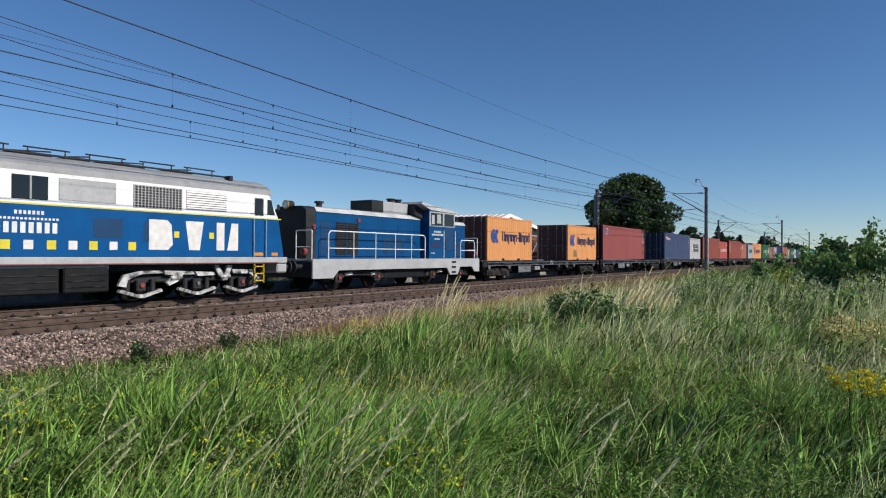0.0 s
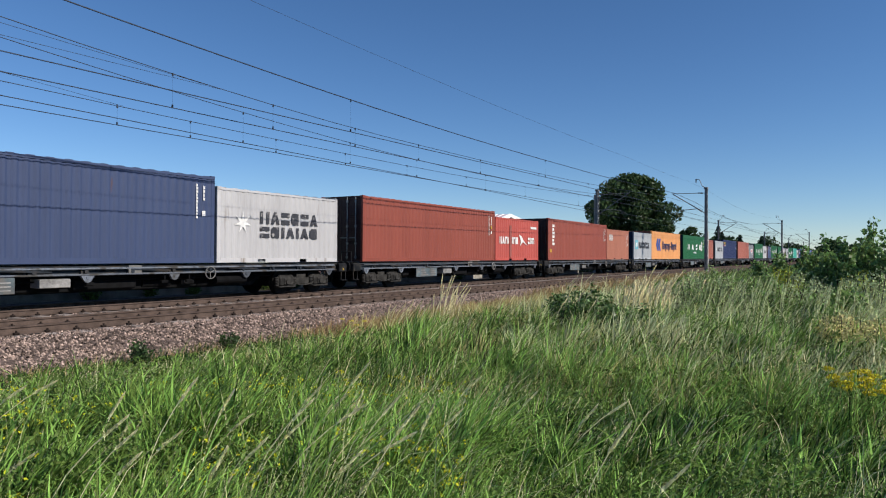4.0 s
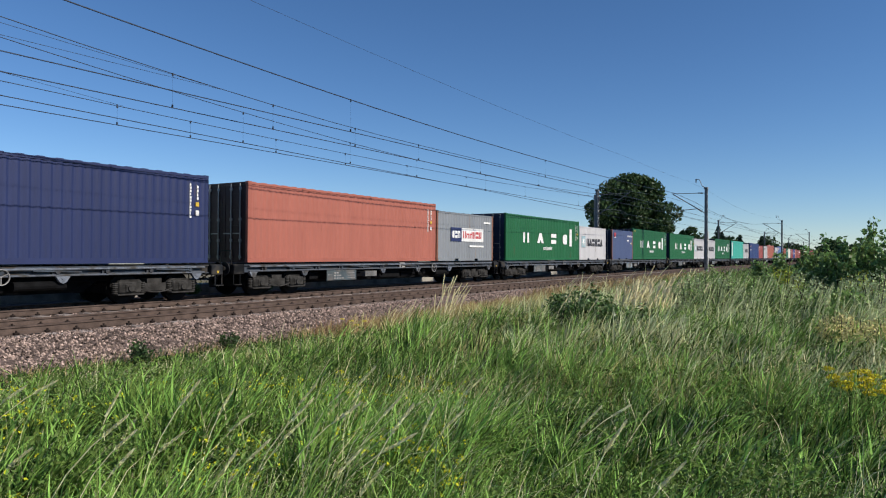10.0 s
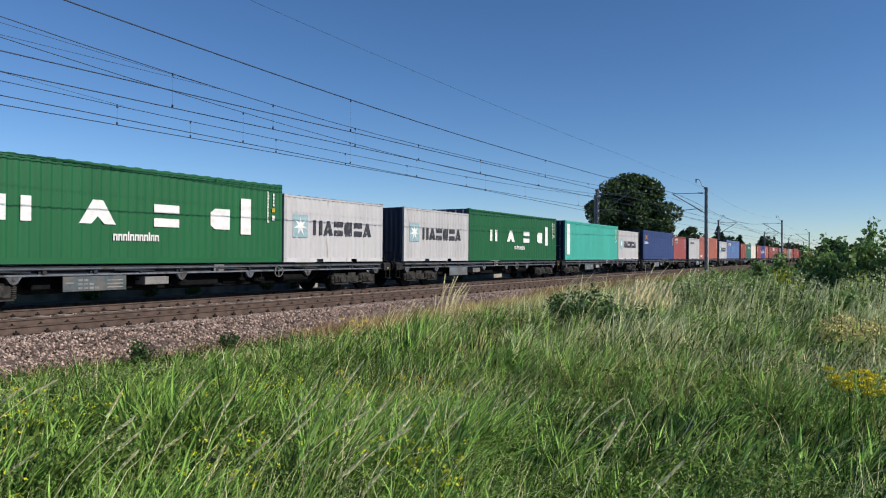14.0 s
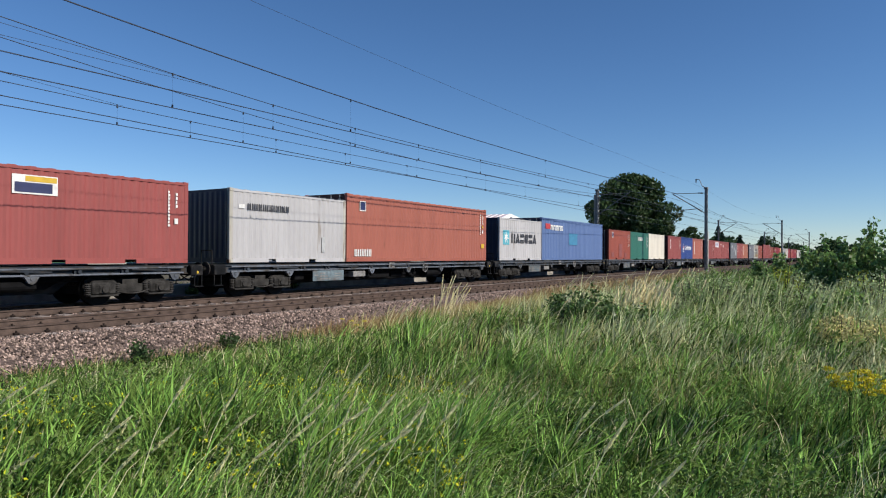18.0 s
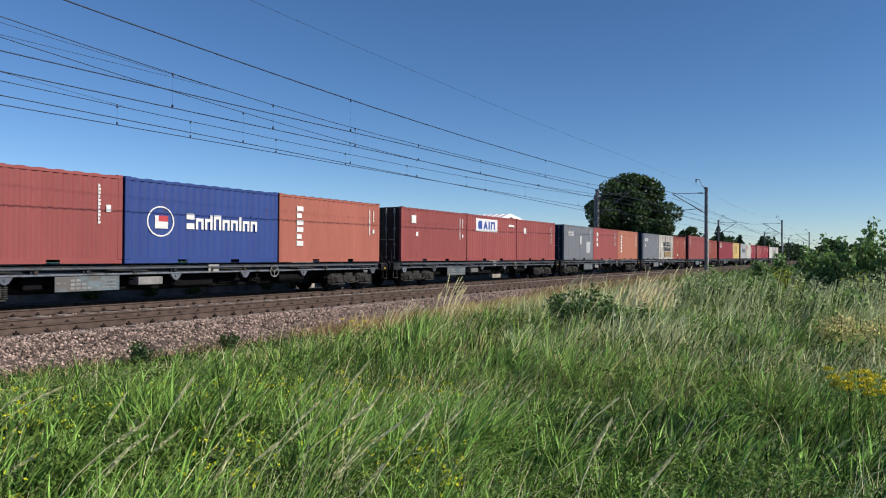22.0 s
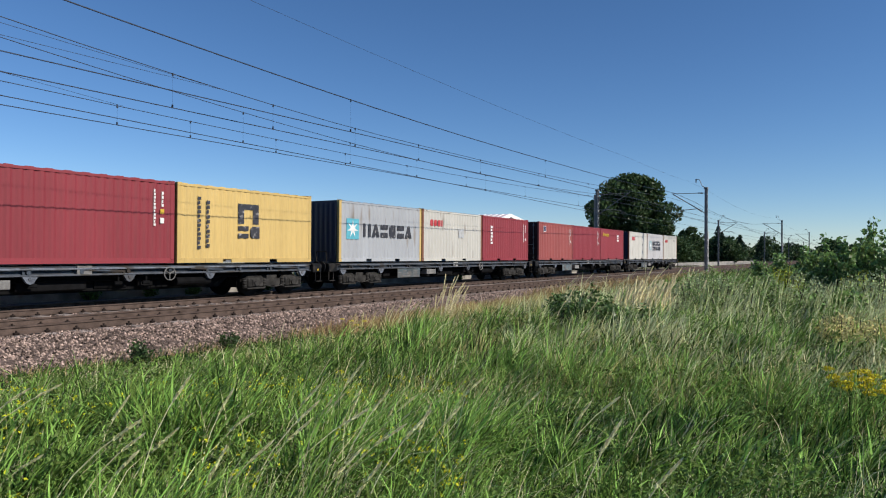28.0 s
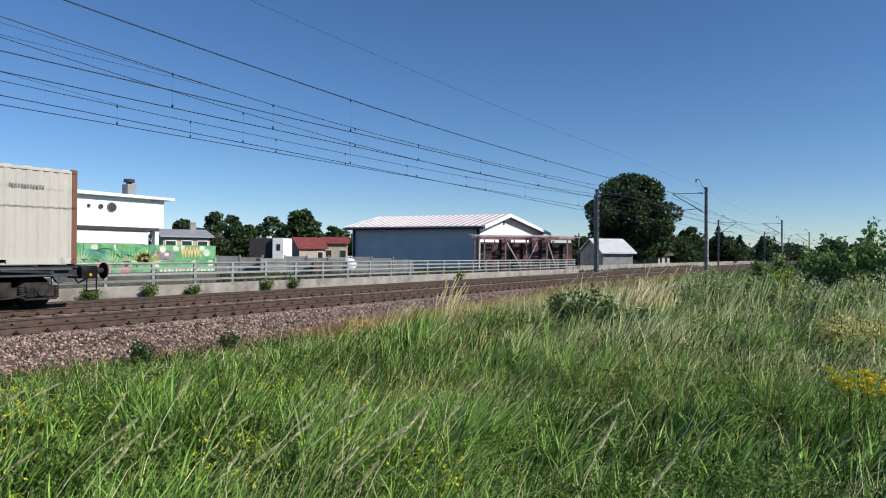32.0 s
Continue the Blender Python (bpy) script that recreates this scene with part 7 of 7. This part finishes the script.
dry_edge("dry_grass", 14000, 28, 66, 9.6, 13.6, 0.35, 0.8, 0.022, M_TAN, "dull tan dry grass on the embankment")


def seed_stalk(bm, x, y, z, h, lean, head, r):
    """One stem with a plumed head built from many short bristles."""
    pts = []
    for i in range(6):
        s = i / 5
        pts.append(Vector((x + WIND[0] * lean * h * s ** 2, y + WIND[1] * lean * h * s ** 2, z + h * s * (1 - 0.15 * s * lean))))
    for a, b in zip(pts[:-1], pts[1:]):
        tube(bm, a, b, r, 4)
    top = pts[-1]
    d = (pts[-1] - pts[-2]).normalized()
    tube(bm, top - d * head, top - d * head * 0.35, r * 1.1, 5, max(0.0045, r * 1.7))
    tube(bm, top - d * head * 0.35, top, max(0.0045, r * 1.7), 5, r * 0.5)
    rr2 = random.Random(int(x * 1000 + y * 77))
    for i in range(44):
        s = i / 43
        p = top - d * head * (1 - s)
        k = Vector((rr2.uniform(-1, 1), rr2.uniform(-1, 1), rr2.uniform(-0.2, 1))).normalized() * (0.034 * (1 - 0.7 * s) * min(1.4, head / 0.2))
        q = p + k * 0.7 + d * 0.035
        u = d.cross(k).normalized() * max(0.009, 2.4 * r)
        bm.faces.new([bm.verts.new(v) for v in (p - u, q, p + u)])


def grass_tuft(x, y, n, spread, h, head, label, mat, r=0.004, bow=None):
    z = ground_z(x, min(y, 12.7))
    t = thing("grass_tuft", (x, y, z), label, "grass tuft", "tall grass tufts")
    b = B()
    q = random.Random(int(x * 100) + int(y * 31))
    for i in range(n):
        a = B()
        seed_stalk(a, q.gauss(0, spread), q.gauss(0, spread), 0.0, h * q.uniform(0.7, 1.12), bow * q.uniform(0.55, 1.3) if bow else q.uniform(0.04, 0.36) if h > 0.99 else q.uniform(0.12, 0.5), head * q.uniform(0.8, 1.2), r)
        part("stalk", a, mat, t)
    b.free()
    return t


TUFTS = []
for spec in ((14.6, 9.2, 9, 0.22, 1.15, 0.3, "tall pale dry grass tuft at the ballast edge", M_STRAW, 0.006), (12.4, 8.9, 6, 0.18, 0.85, 0.22, "thin dry grass tuft near the ballast", M_STRAW, 0.005),
             (15.7, 4.35, 30, 0.35, 1.02, 0.4, "dense tall bleached grass tuft", M_STRAW, 0.011), (16.3, 4.75, 26, 0.3, 1.02, 0.4, "dense tall bleached grass tuft", M_STRAW, 0.011),
             (18.0, 3.5, 16, 0.5, 1.25, 0.4, "dense tall bleached grass tuft", M_PALE, 0.008), (19.0, 3.0, 14, 0.5, 1.25, 0.4, "loose tall bleached grass tuft", M_PALE, 0.008),
             (16.0, 1.95, 14, 0.5, 1.15, 0.35, "loose tall bleached grass tuft", M_PALE, 0.007), (14.8, 0.75, 14, 0.45, 1.1, 0.35, "loose tall bleached grass tuft", M_PALE, 0.006),
             (14.5, 0.25, 14, 0.4, 1.1, 0.35, "loose tall bleached grass tuft", M_PALE, 0.006), (20.0, 4.4, 16, 0.5, 1.05, 0.4, "dense tall bleached grass tuft", M_STRAW, 0.009),
             (11.0, 8.1, 7, 0.2, 0.85, 0.22, "thin dry grass tuft near the ballast", M_STRAW, 0.005), (17.0, 8.5, 5, 0.4, 0.8, 0.25, "thin dry grass tuft near the ballast", M_STRAW, 0.007),
             (13.9, 8.75, 12, 0.2, 1.3, 0.35, "tall pale dry grass tuft at the ballast edge", M_STRAW, 0.007),
             (21.5, 5.9, 14, 0.5, 1.0, 0.4, "dense tall bleached grass tuft", M_STRAW, 0.009), (23.0, 5.2, 14, 0.5, 1.0, 0.4, "dense tall bleached grass tuft", M_STRAW, 0.009),
             (19.0, 4.6, 12, 0.5, 1.25, 0.35, "loose tall bleached grass tuft", M_STRAW, 0.008), (15.5, 2.6, 12, 0.5, 1.1, 0.3, "loose tall bleached grass tuft", M_PALE, 0.006),
             (17.0, 1.0, 12, 0.5, 1.2, 0.3, "loose tall bleached grass tuft", M_PALE, 0.006), (13.0, 5.0, 10, 0.5, 0.95, 0.25, "loose tall bleached grass tuft", M_STRAW, 0.005)):
    TUFTS.append(grass_tuft(*spec))
# bowed seed heads in the near meadow: place, height, lean
for x, y, h, bow in ((3.07, 3.8, 0.72, 0.75), (2.29, 3.67, 0.8, 0.95), (2.65, 4.35, 0.66, 0.6), (1.99, 3.53, 0.76, 0.75), (1.82, 4.26, 0.72, 0.95), (2.03, 3.38, 0.8, 0.6), (3.95, 3.21, 0.66, 0.75), (3.69, 3.4, 0.76, 0.95), (3.69, 3.24, 0.72, 0.6), (2.61, 2.99, 0.8, 0.75), (2.68, 2.7, 0.66, 0.95), (3.53, 2.44, 0.76, 0.6), (4.63, 3.03, 0.72, 0.75), (2.76, 2.26, 0.8, 0.95), (4.81, 2.5, 0.66, 0.6), (3.39, 1.16, 0.76, 0.75), (4.61, 1.9, 0.72, 0.95), (2.22, 2.86, 0.8, 0.6), (2.42, 2.91, 0.66, 0.75), (2.9, 3.06, 0.76, 0.95), (3.23, 3.06, 0.72, 0.6), (2.5, 2.36, 0.8, 0.75), (2.11, 5.44, 0.66, 0.95), (2.44, 4.55, 0.76, 0.6), (3.45, 3.5, 0.72, 0.75), (2.91, 2.67, 0.8, 0.95)):
    TUFTS.append(grass_tuft(x, y, 1 + int(x * 100) % 2, 0.1, h, 0.16, "pale seed heads of grass bowing in the wind", M_SEED, 0.0032, 0.66 * bow))


def leaf_cloud(name, centers, radii, count, size, mat, flat=0.6, tilt=None):
    """Many small leaf quads, spread over clumps; the outline stays uneven."""
    c = np.asarray(centers, float)
    k = rng.integers(0, len(c), count)
    v = rng.normal(0, 1, (count, 3))
    v /= np.linalg.norm(v, axis=1)[:, None]
    rad = np.asarray(radii)[k] * rng.uniform(0.55, 1.05, count) ** 0.6
    p = c[k] + v * rad[:, None] * np.array([1, 1, flat])
    a = rng.normal(0, 1, (count, 3))
    a /= np.linalg.norm(a, axis=1)[:, None]
    b2 = np.cross(a, rng.normal(0, 1, (count, 3)))
    b2 /= np.linalg.norm(b2, axis=1)[:, None]
    s = size * rng.uniform(0.6, 1.3, count)
    a *= s[:, None]
    b2 *= 0.55 * s[:, None]
    V = np.stack([p - a, p + b2, p + a, p - b2], 1).reshape(-1, 3)
    F = np.arange(4 * count)
    return stuff_mesh(name, V, F, np.full(count, 4), mat)


def limb(bm, a, b, r0, r1):
    tube(bm, a, b, r0, 7, r1)


def broad_tree(x, y, h, cw, label, leaves=2200, leaf=0.35, trunk=0.3, crown_base=0.28, seed=1, z=-0.2, mat=None, shape=1.0, cat="tree"):
    """Tapered trunk, forking limbs and a crown of leaf clumps with gaps."""
    t = thing("tree", (x, y, z), label, cat, "trees")
    q = random.Random(seed)
    b = B()
    th = h * crown_base
    limb(b, (0, 0, 0), (0, 0, th), trunk, trunk * 0.75)
    part("trunk", b, M_BARK, t)
    cs, rs = [], []
    b = B()
    for i in range(9):
        a = i * 2.4 + q.uniform(-0.3, 0.3)
        rr1 = cw * 0.5 * q.uniform(0.35, 0.75)
        e = Vector((rr1 * math.cos(a), rr1 * math.sin(a), th + (h - th) * q.uniform(0.2, 0.75)))
        m = Vector((e.x * 0.35, e.y * 0.35, th + (e.z - th) * 0.55))
        limb(b, (0, 0, th * 0.9), m, trunk * 0.5, trunk * 0.3)
        limb(b, m, e, trunk * 0.3, trunk * 0.08)
    part("limbs", b, M_BARK, t)
    n = 80 if leaves > 4000 else 46
    for i in range(n):
        u = q.uniform(0, 1)
        zz = th * 0.75 + (h - th * 0.75) * (i + 0.5) / n
        f = (zz - th * 0.75) / (h - th * 0.75)
        prof = math.sin(math.pi * min(0.98, max(0.04, f ** (0.75 * shape)))) ** 0.6
        a = q.uniform(0, 2 * math.pi)
        rr1 = cw * 0.5 * prof * q.uniform(0.35, 0.92)
        cs.append((rr1 * math.cos(a), rr1 * math.sin(a), min(zz, h - 0.05 * h)))
        rs.append(cw * q.uniform(0.09, 0.17))
    part("crown", leaf_cloud("crown", cs, rs, leaves, leaf, mat or M_LEAF, 0.8), None, t)
    return t


def conifer(x, y, h, w, label, seed=1, z=-0.2):
    t = thing("conifer", (x, y, z), label, "tree", "trees")
    b = B()
    limb(b, (0, 0, 0), (0, 0, h), 0.2, 0.02)
    part("trunk", b, M_BARK, t)
    q = random.Random(seed)
    cs, rs = [], []
    for i in range(40):
        f = i / 40
        a = i * 2.4
        r = w * 0.5 * (1 - f) * q.uniform(0.4, 0.95)
        cs.append((r * math.cos(a), r * math.sin(a), h * (0.12 + 0.86 * f)))
        rs.append(max(0.25, w * 0.17 * (1 - f)))
    part("crown", leaf_cloud("crown", cs, rs, 1500, 0.3, M_NEEDLE, 0.6), None, t)
    return t


broad_tree(99.5, 29.8, 13.0, 14.0, "large dark round-crowned tree behind the railway", 36000, 0.3, 0.55, 0.25, 3)
broad_tree(*site(-25.2, 120.0), 9.3, 7.5, "dense dark tree behind the houses", 4500, 0.4, 0.35, 0.3, 5)
for i, (l, d, h, w, lab) in enumerate(((-37.5, 110, 8.4, 4.6, "dark upright tree behind the low buildings"), (-43.5, 112, 7.2, 5.0, "dark tree behind the low buildings"), (-41.0, 130, 9.0, 5.5, "slender airy tree among houses"),
                                       (-33.5, 131, 8.6, 7.5, "airy spreading tree among houses"), (-35.8, 122, 6.6, 7.0, "low round green tree among houses"), (-29.5, 126, 7.0, 5.0, "dark tree among houses"),
                                       (-20.5, 125, 6.8, 4.0, "dark tree beside a red roof"), (-49.0, 105, 5.6, 6.0, "low tree behind the white building"), (-53.0, 110, 6.0, 6.0, "low tree behind the white building"),
                                       (-14.0, 150, 7.4, 9.0, "far dark woodland tree on the horizon"), (-18.5, 152, 7.2, 9.0, "far dark woodland tree on the horizon"), (-22.5, 150, 6.6, 8.0, "far dark woodland tree on the horizon"), (-10.0, 152, 7.0, 9.0, "far dark woodland tree on the horizon"),
                                       (23.5, 110, 4.4, 5.0, "low tree behind the sheds"), (19.5, 96, 4.2, 4.0, "low tree behind the sheds"), (38.0, 128, 6.0, 8.0, "low dark tree beside the cottage"), (43.0, 125, 5.0, 7.0, "rounded shrub tree by the line"),
                                       (55.0, 150, 8.0, 7.0, "dark tree by the line"), (59.0, 158, 6.5, 8.0, "dark tree by the line"), (50.0, 140, 5.0, 9.0, "low tree by the line"), (67.0, 165, 5.6, 9.0, "low tree by the line"), (63.5, 150, 4.6, 8.0, "low tree by the line"), (73.0, 170, 4.4, 9.0, "low tree by the line"))):
    broad_tree(*site(l, d), h, w, lab, 3200, 0.28, 0.2, 0.22, 20 + i)
for i, (l, d, h, w) in enumerate(((61.5, 150, 8.6, 5.0), (66.5, 160, 7.6, 4.0), (70.8, 160, 6.9, 4.5), (95.0, 200, 8.0, 5.0))):
    conifer(*site(l, d), h, w, "dark pointed spruce beyond the line", 50 + i)

# hedge of trees along the far right of the line, and the distance
for i in range(16):
    x = 190 + i * 16
    broad_tree(x, 6.0 - 0.35 * i + 2.5 * math.sin(i * 2.1), 4.8 + 1.0 * math.sin(i * 1.7), 9.0, "bushy tree beside the line in the distance", 900, 0.55, 0.2, 0.12, 80 + i)
for i in range(14):
    x = 230 + i * 22
    broad_tree(x, 38.0 + 6 * math.sin(i * 1.3), 7.5 + 1.8 * math.sin(i * 2.7), 13.0, "distant tree along the horizon", 900, 0.65, 0.25, 0.12, 110 + i)
for i in range(40):
    a = radians(24 + i * 1.75)
    broad_tree(260 * math.cos(a), 260 * math.sin(a), 8.0 + 2.0 * math.sin(i * 1.9), 16.0, "distant tree along the horizon", 700, 0.8, 0.25, 0.12, 140 + i)


def shrub(x, y, h, w, label, leaves, leaf, seed, mat=None, stems=9):
    """Upright leafy shoots from one root, with leaves along each shoot."""
    z = ground_z(x, y)
    t = thing("shrub", (x, y, z), label, "shrub", "shrubs")
    q = random.Random(seed)
    cs, rs = [], []
    for i in range(stems):
        a = q.uniform(0, 2 * math.pi)
        r = w * 0.5 * math.sqrt(q.uniform(0, 1))
        top = Vector((r * math.cos(a), r * math.sin(a), h * q.uniform(0.6, 1.0) * (1 - 0.35 * (2 * r / w) ** 2)))
        b = B()
        limb(b, (r * 0.3 * math.cos(a), r * 0.3 * math.sin(a), 0), top, 0.018, 0.005)
        part("stem", b, M_BARK, t)
        for k in range(15):
            s = 0.12 + 0.88 * k / 14
            cs.append((top.x * (0.3 + 0.7 * s), top.y * (0.3 + 0.7 * s), top.z * s))
            rs.append(0.05 + 0.05 * (k % 3) + 0.22 * (1 - s) * w / 2)
    part("leaves", leaf_cloud("leaves", cs, rs, leaves, leaf, mat or M_LEAF2, 0.9), None, t)
    return t


shrub(13.1, 4.96, 1.08, 1.6, "low dark green bramble shrub in the meadow", 4600, 0.042, 1, M_BRAMBLE, 26)
shrub(12.5, 3.85, 0.78, 1.1, "low dark green bramble shrub in the meadow", 2600, 0.04, 13, M_BRAMBLE, 14)
q = random.Random(77)
for i in range(40):
    a, r = radians(-2.0 + 14.0 * (i + q.random()) / 40), q.uniform(17, 22)
    shrub(r * math.cos(a), r * math.sin(a), q.uniform(1.1, 1.6), q.uniform(0.9, 1.6), "tall greyish green weed clump at the edge of the meadow", 1500, 0.03, 200 + i, q.choice((M_HERB2, M_HERB2, M_LEAF2)), 12)
for x, y, h in ((12.5, 0.33, 0.72), (12.7, 0.05, 0.68), (12.9, -0.3, 0.76), (12.2, 0.1, 0.66), (13.2, 0.5, 0.78), (12.4, -0.25, 0.7)):
    shrub(x, y, h, 0.8, "yellowing low weed clump in the meadow", 1500, 0.026, int(x * 10), M_GOLD, 14)
shrub(19.6, 1.75, 1.62, 1.0, "lime-green young shrub at the meadow's edge", 1500, 0.04, 61, M_LIME, 12)
shrub(19.0, 0.15, 1.3, 0.9, "lime-green young shrub at the meadow's edge", 1200, 0.035, 62, M_LIME, 10)
shrub(22.5, 1.9, 2.15, 2.3, "leafy green shrub beside the meadow", 8000, 0.062, 2, M_SHRUB, 24)
shrub(22.0, 0.85, 2.4, 1.6, "leafy green shrub beside the meadow", 5200, 0.062, 3, M_SHRUB, 20)
shrub(21.5, -0.2, 2.8, 2.2, "tall leafy green shrub with upright shoots", 9000, 0.068, 4, M_SHRUB, 34)
shrub(22.5, -1.3, 2.9, 2.0, "tall leafy green shrub with upright shoots", 7000, 0.068, 5, M_SHRUB, 28)
shrub(33.0, 0.8, 2.4, 2.0, "broad leafy shrub further along", 2600, 0.06, 6)
shrub(44.0, 1.6, 2.2, 3.0, "broad leafy shrub further along", 2200, 0.075, 7)
shrub(18.5, 2.2, 1.15, 1.8, "light green weed clump", 2600, 0.05, 8, M_LEAF2, 14)
shrub(16.5, 0.6, 1.05, 1.6, "light green weed clump", 2200, 0.05, 9, M_LEAF2, 14)
shrub(7.9, 11.9, 0.45, 0.6, "small dark weed at the ballast edge", 500, 0.04, 10, M_LEAF)
shrub(10.2, 12.1, 0.4, 0.5, "small dark weed at the ballast edge", 400, 0.04, 11, M_LEAF)
for i, (x, y, h) in enumerate(((21.5, 23.05, 0.6), (23.2, 23.05, 0.75), (38.5, 23.0, 0.5), (15.6, 23.0, 0.5), (13.2, 22.9, 0.45), (17.5, 22.9, 0.4))):
    t = shrub(x, y, h, 0.7, "yellowish green weed growing at the kerb", 420, 0.05, 30 + i, M_HERB)
    t.location.z = -0.12


def yellow_weed(x, y, h, n, label, seed):
    z = ground_z(x, y)
    t = thing("yellow_wildflower", (x, y, z), label, "wildflower", "yellow wildflowers")
    q = random.Random(seed)
    for i in range(n):
        top = Vector((q.gauss(0, 0.15), q.gauss(0, 0.15), h * q.uniform(0.72, 1.08)))
        b = B()
        limb(b, (top.x * 0.3, top.y * 0.3, 0), top, 0.005, 0.003)
        s = part("stem", b, M_GRASS2, t)
        part("flower_head", leaf_cloud("flower_head", [tuple(top)] * 2, [0.05, 0.065], 80, 0.013 if h < 0.58 else 0.009, M_BLOOM, 0.35), None, s)
    return t


yellow_weed(7.95, 0.12, 0.53, 13, "clump of bright yellow flat-topped wildflowers", 1)
yellow_weed(7.7, -0.06, 0.55, 9, "clump of bright yellow flat-topped wildflowers", 2)
yellow_weed(12.0, 9.9, 0.6, 4, "yellow wildflowers at the ballast edge", 3)
x, y, r = wedge(900, 2.4, 6.5, 30, 66)
keep = patch(x, y, 0.9, 21.0) > 0.12
x, y = x[keep], y[keep]
fl = leaf_cloud("small_yellow_flowers", np.stack([x, y, gz(x, y) + rng.uniform(0.3, 0.55, len(x))], 1), np.full(len(x), 0.03), len(x) * 5, 0.011, leaf_material("yellow_green_flower", (0.55, 0.55, 0.03), 0.2, 0.3))
tagged(new("small_yellow_flowers", fl), "tiny yellow-green flowers scattered in the grass", "flowers", kind="stuff")


herb_layer(5000, 2.2, 4.2, 0.010, "low broad-leaved herbs among the grass")
herb_layer(6000, 4.0, 8.0, 0.016, "low broad-leaved herbs among the grass")
herb_layer(7000, 7.5, 18.0, 0.027, "low broad-leaved herbs among the grass")


# loose ballast stones
def stones(n, x0, x1, y0, y1, zf, s0, s1, name, label):
    x = x0 + (x1 - x0) * rng.random(n) ** 1.5
    y = rng.uniform(y0, y1, n)
    z = zf(y)
    base = np.array([(1, 0, 0), (-0.5, 0.87, 0), (-0.5, -0.87, 0), (0.1, 0.1, 0.8), (0, 0, -0.8)])
    s = rng.uniform(s0, s1, n)
    V = base[None] * s[:, None, None] * rng.uniform(0.6, 1.4, (n, 5, 3))
    a = rng.uniform(0, 2 * np.pi, n)
    ca, sa = np.cos(a)[:, None], np.sin(a)[:, None]
    X, Y = V[:, :, 0] * ca - V[:, :, 1] * sa, V[:, :, 0] * sa + V[:, :, 1] * ca
    V = np.stack([X + x[:, None], Y + y[:, None], V[:, :, 2] + z[:, None]], 2)
    idx = np.array([0, 1, 3, 1, 2, 3, 2, 0, 3, 1, 0, 4, 2, 1, 4, 0, 2, 4])
    F = (np.arange(n)[:, None] * 5 + idx[None]).ravel()
    o = new(name, stuff_mesh(name, V.reshape(-1, 3), F, np.full(6 * n, 3), M_BALLAST))
    tagged(o, label, "ballast", kind="stuff")


slope = lambda y: np.where(y < 13.75, -0.66 + (y - 12.35) * 0.46 / 1.4, -0.2)
stones(34000, 3.5, 60, 12.35, 14.75, slope, 0.02, 0.05, "ballast_stones", "loose grey-brown crushed stones on the shoulder")
stones(16000, 4.0, 60, 14.85, 22.8, lambda y: np.where(y > 21.3, -0.16, -0.2), 0.022, 0.045, "ballast_stones", "loose crushed stones between the rails")


# ---- what moves ----
def travel(t):
    """Metres that the train has gone after t seconds: it slows a little."""
    return 17.86 * t - 0.00925 * t * t


def motions():
    for ob, x, y, z in MOVING:
        walk(ob, [(t, pose(x - travel(t), y, z)) for t in (0, 4, 8, 12, 16, 20, 24, 28, 32)])
    # tall grasses nod in the wind
    for i, ob in enumerate(TUFTS):
        x, y, z = ob.matrix_basis.translation
        rows = []
        for k in range(33):
            a = 2.2 * math.sin(1.9 * k + 1.3 * i) + 1.6 * math.sin(0.83 * k + 0.7 * i)
            rows.append((k, pose(x, y, z, a * 0.9, a * 0.6, 0)))
        walk(ob, rows)


motions()
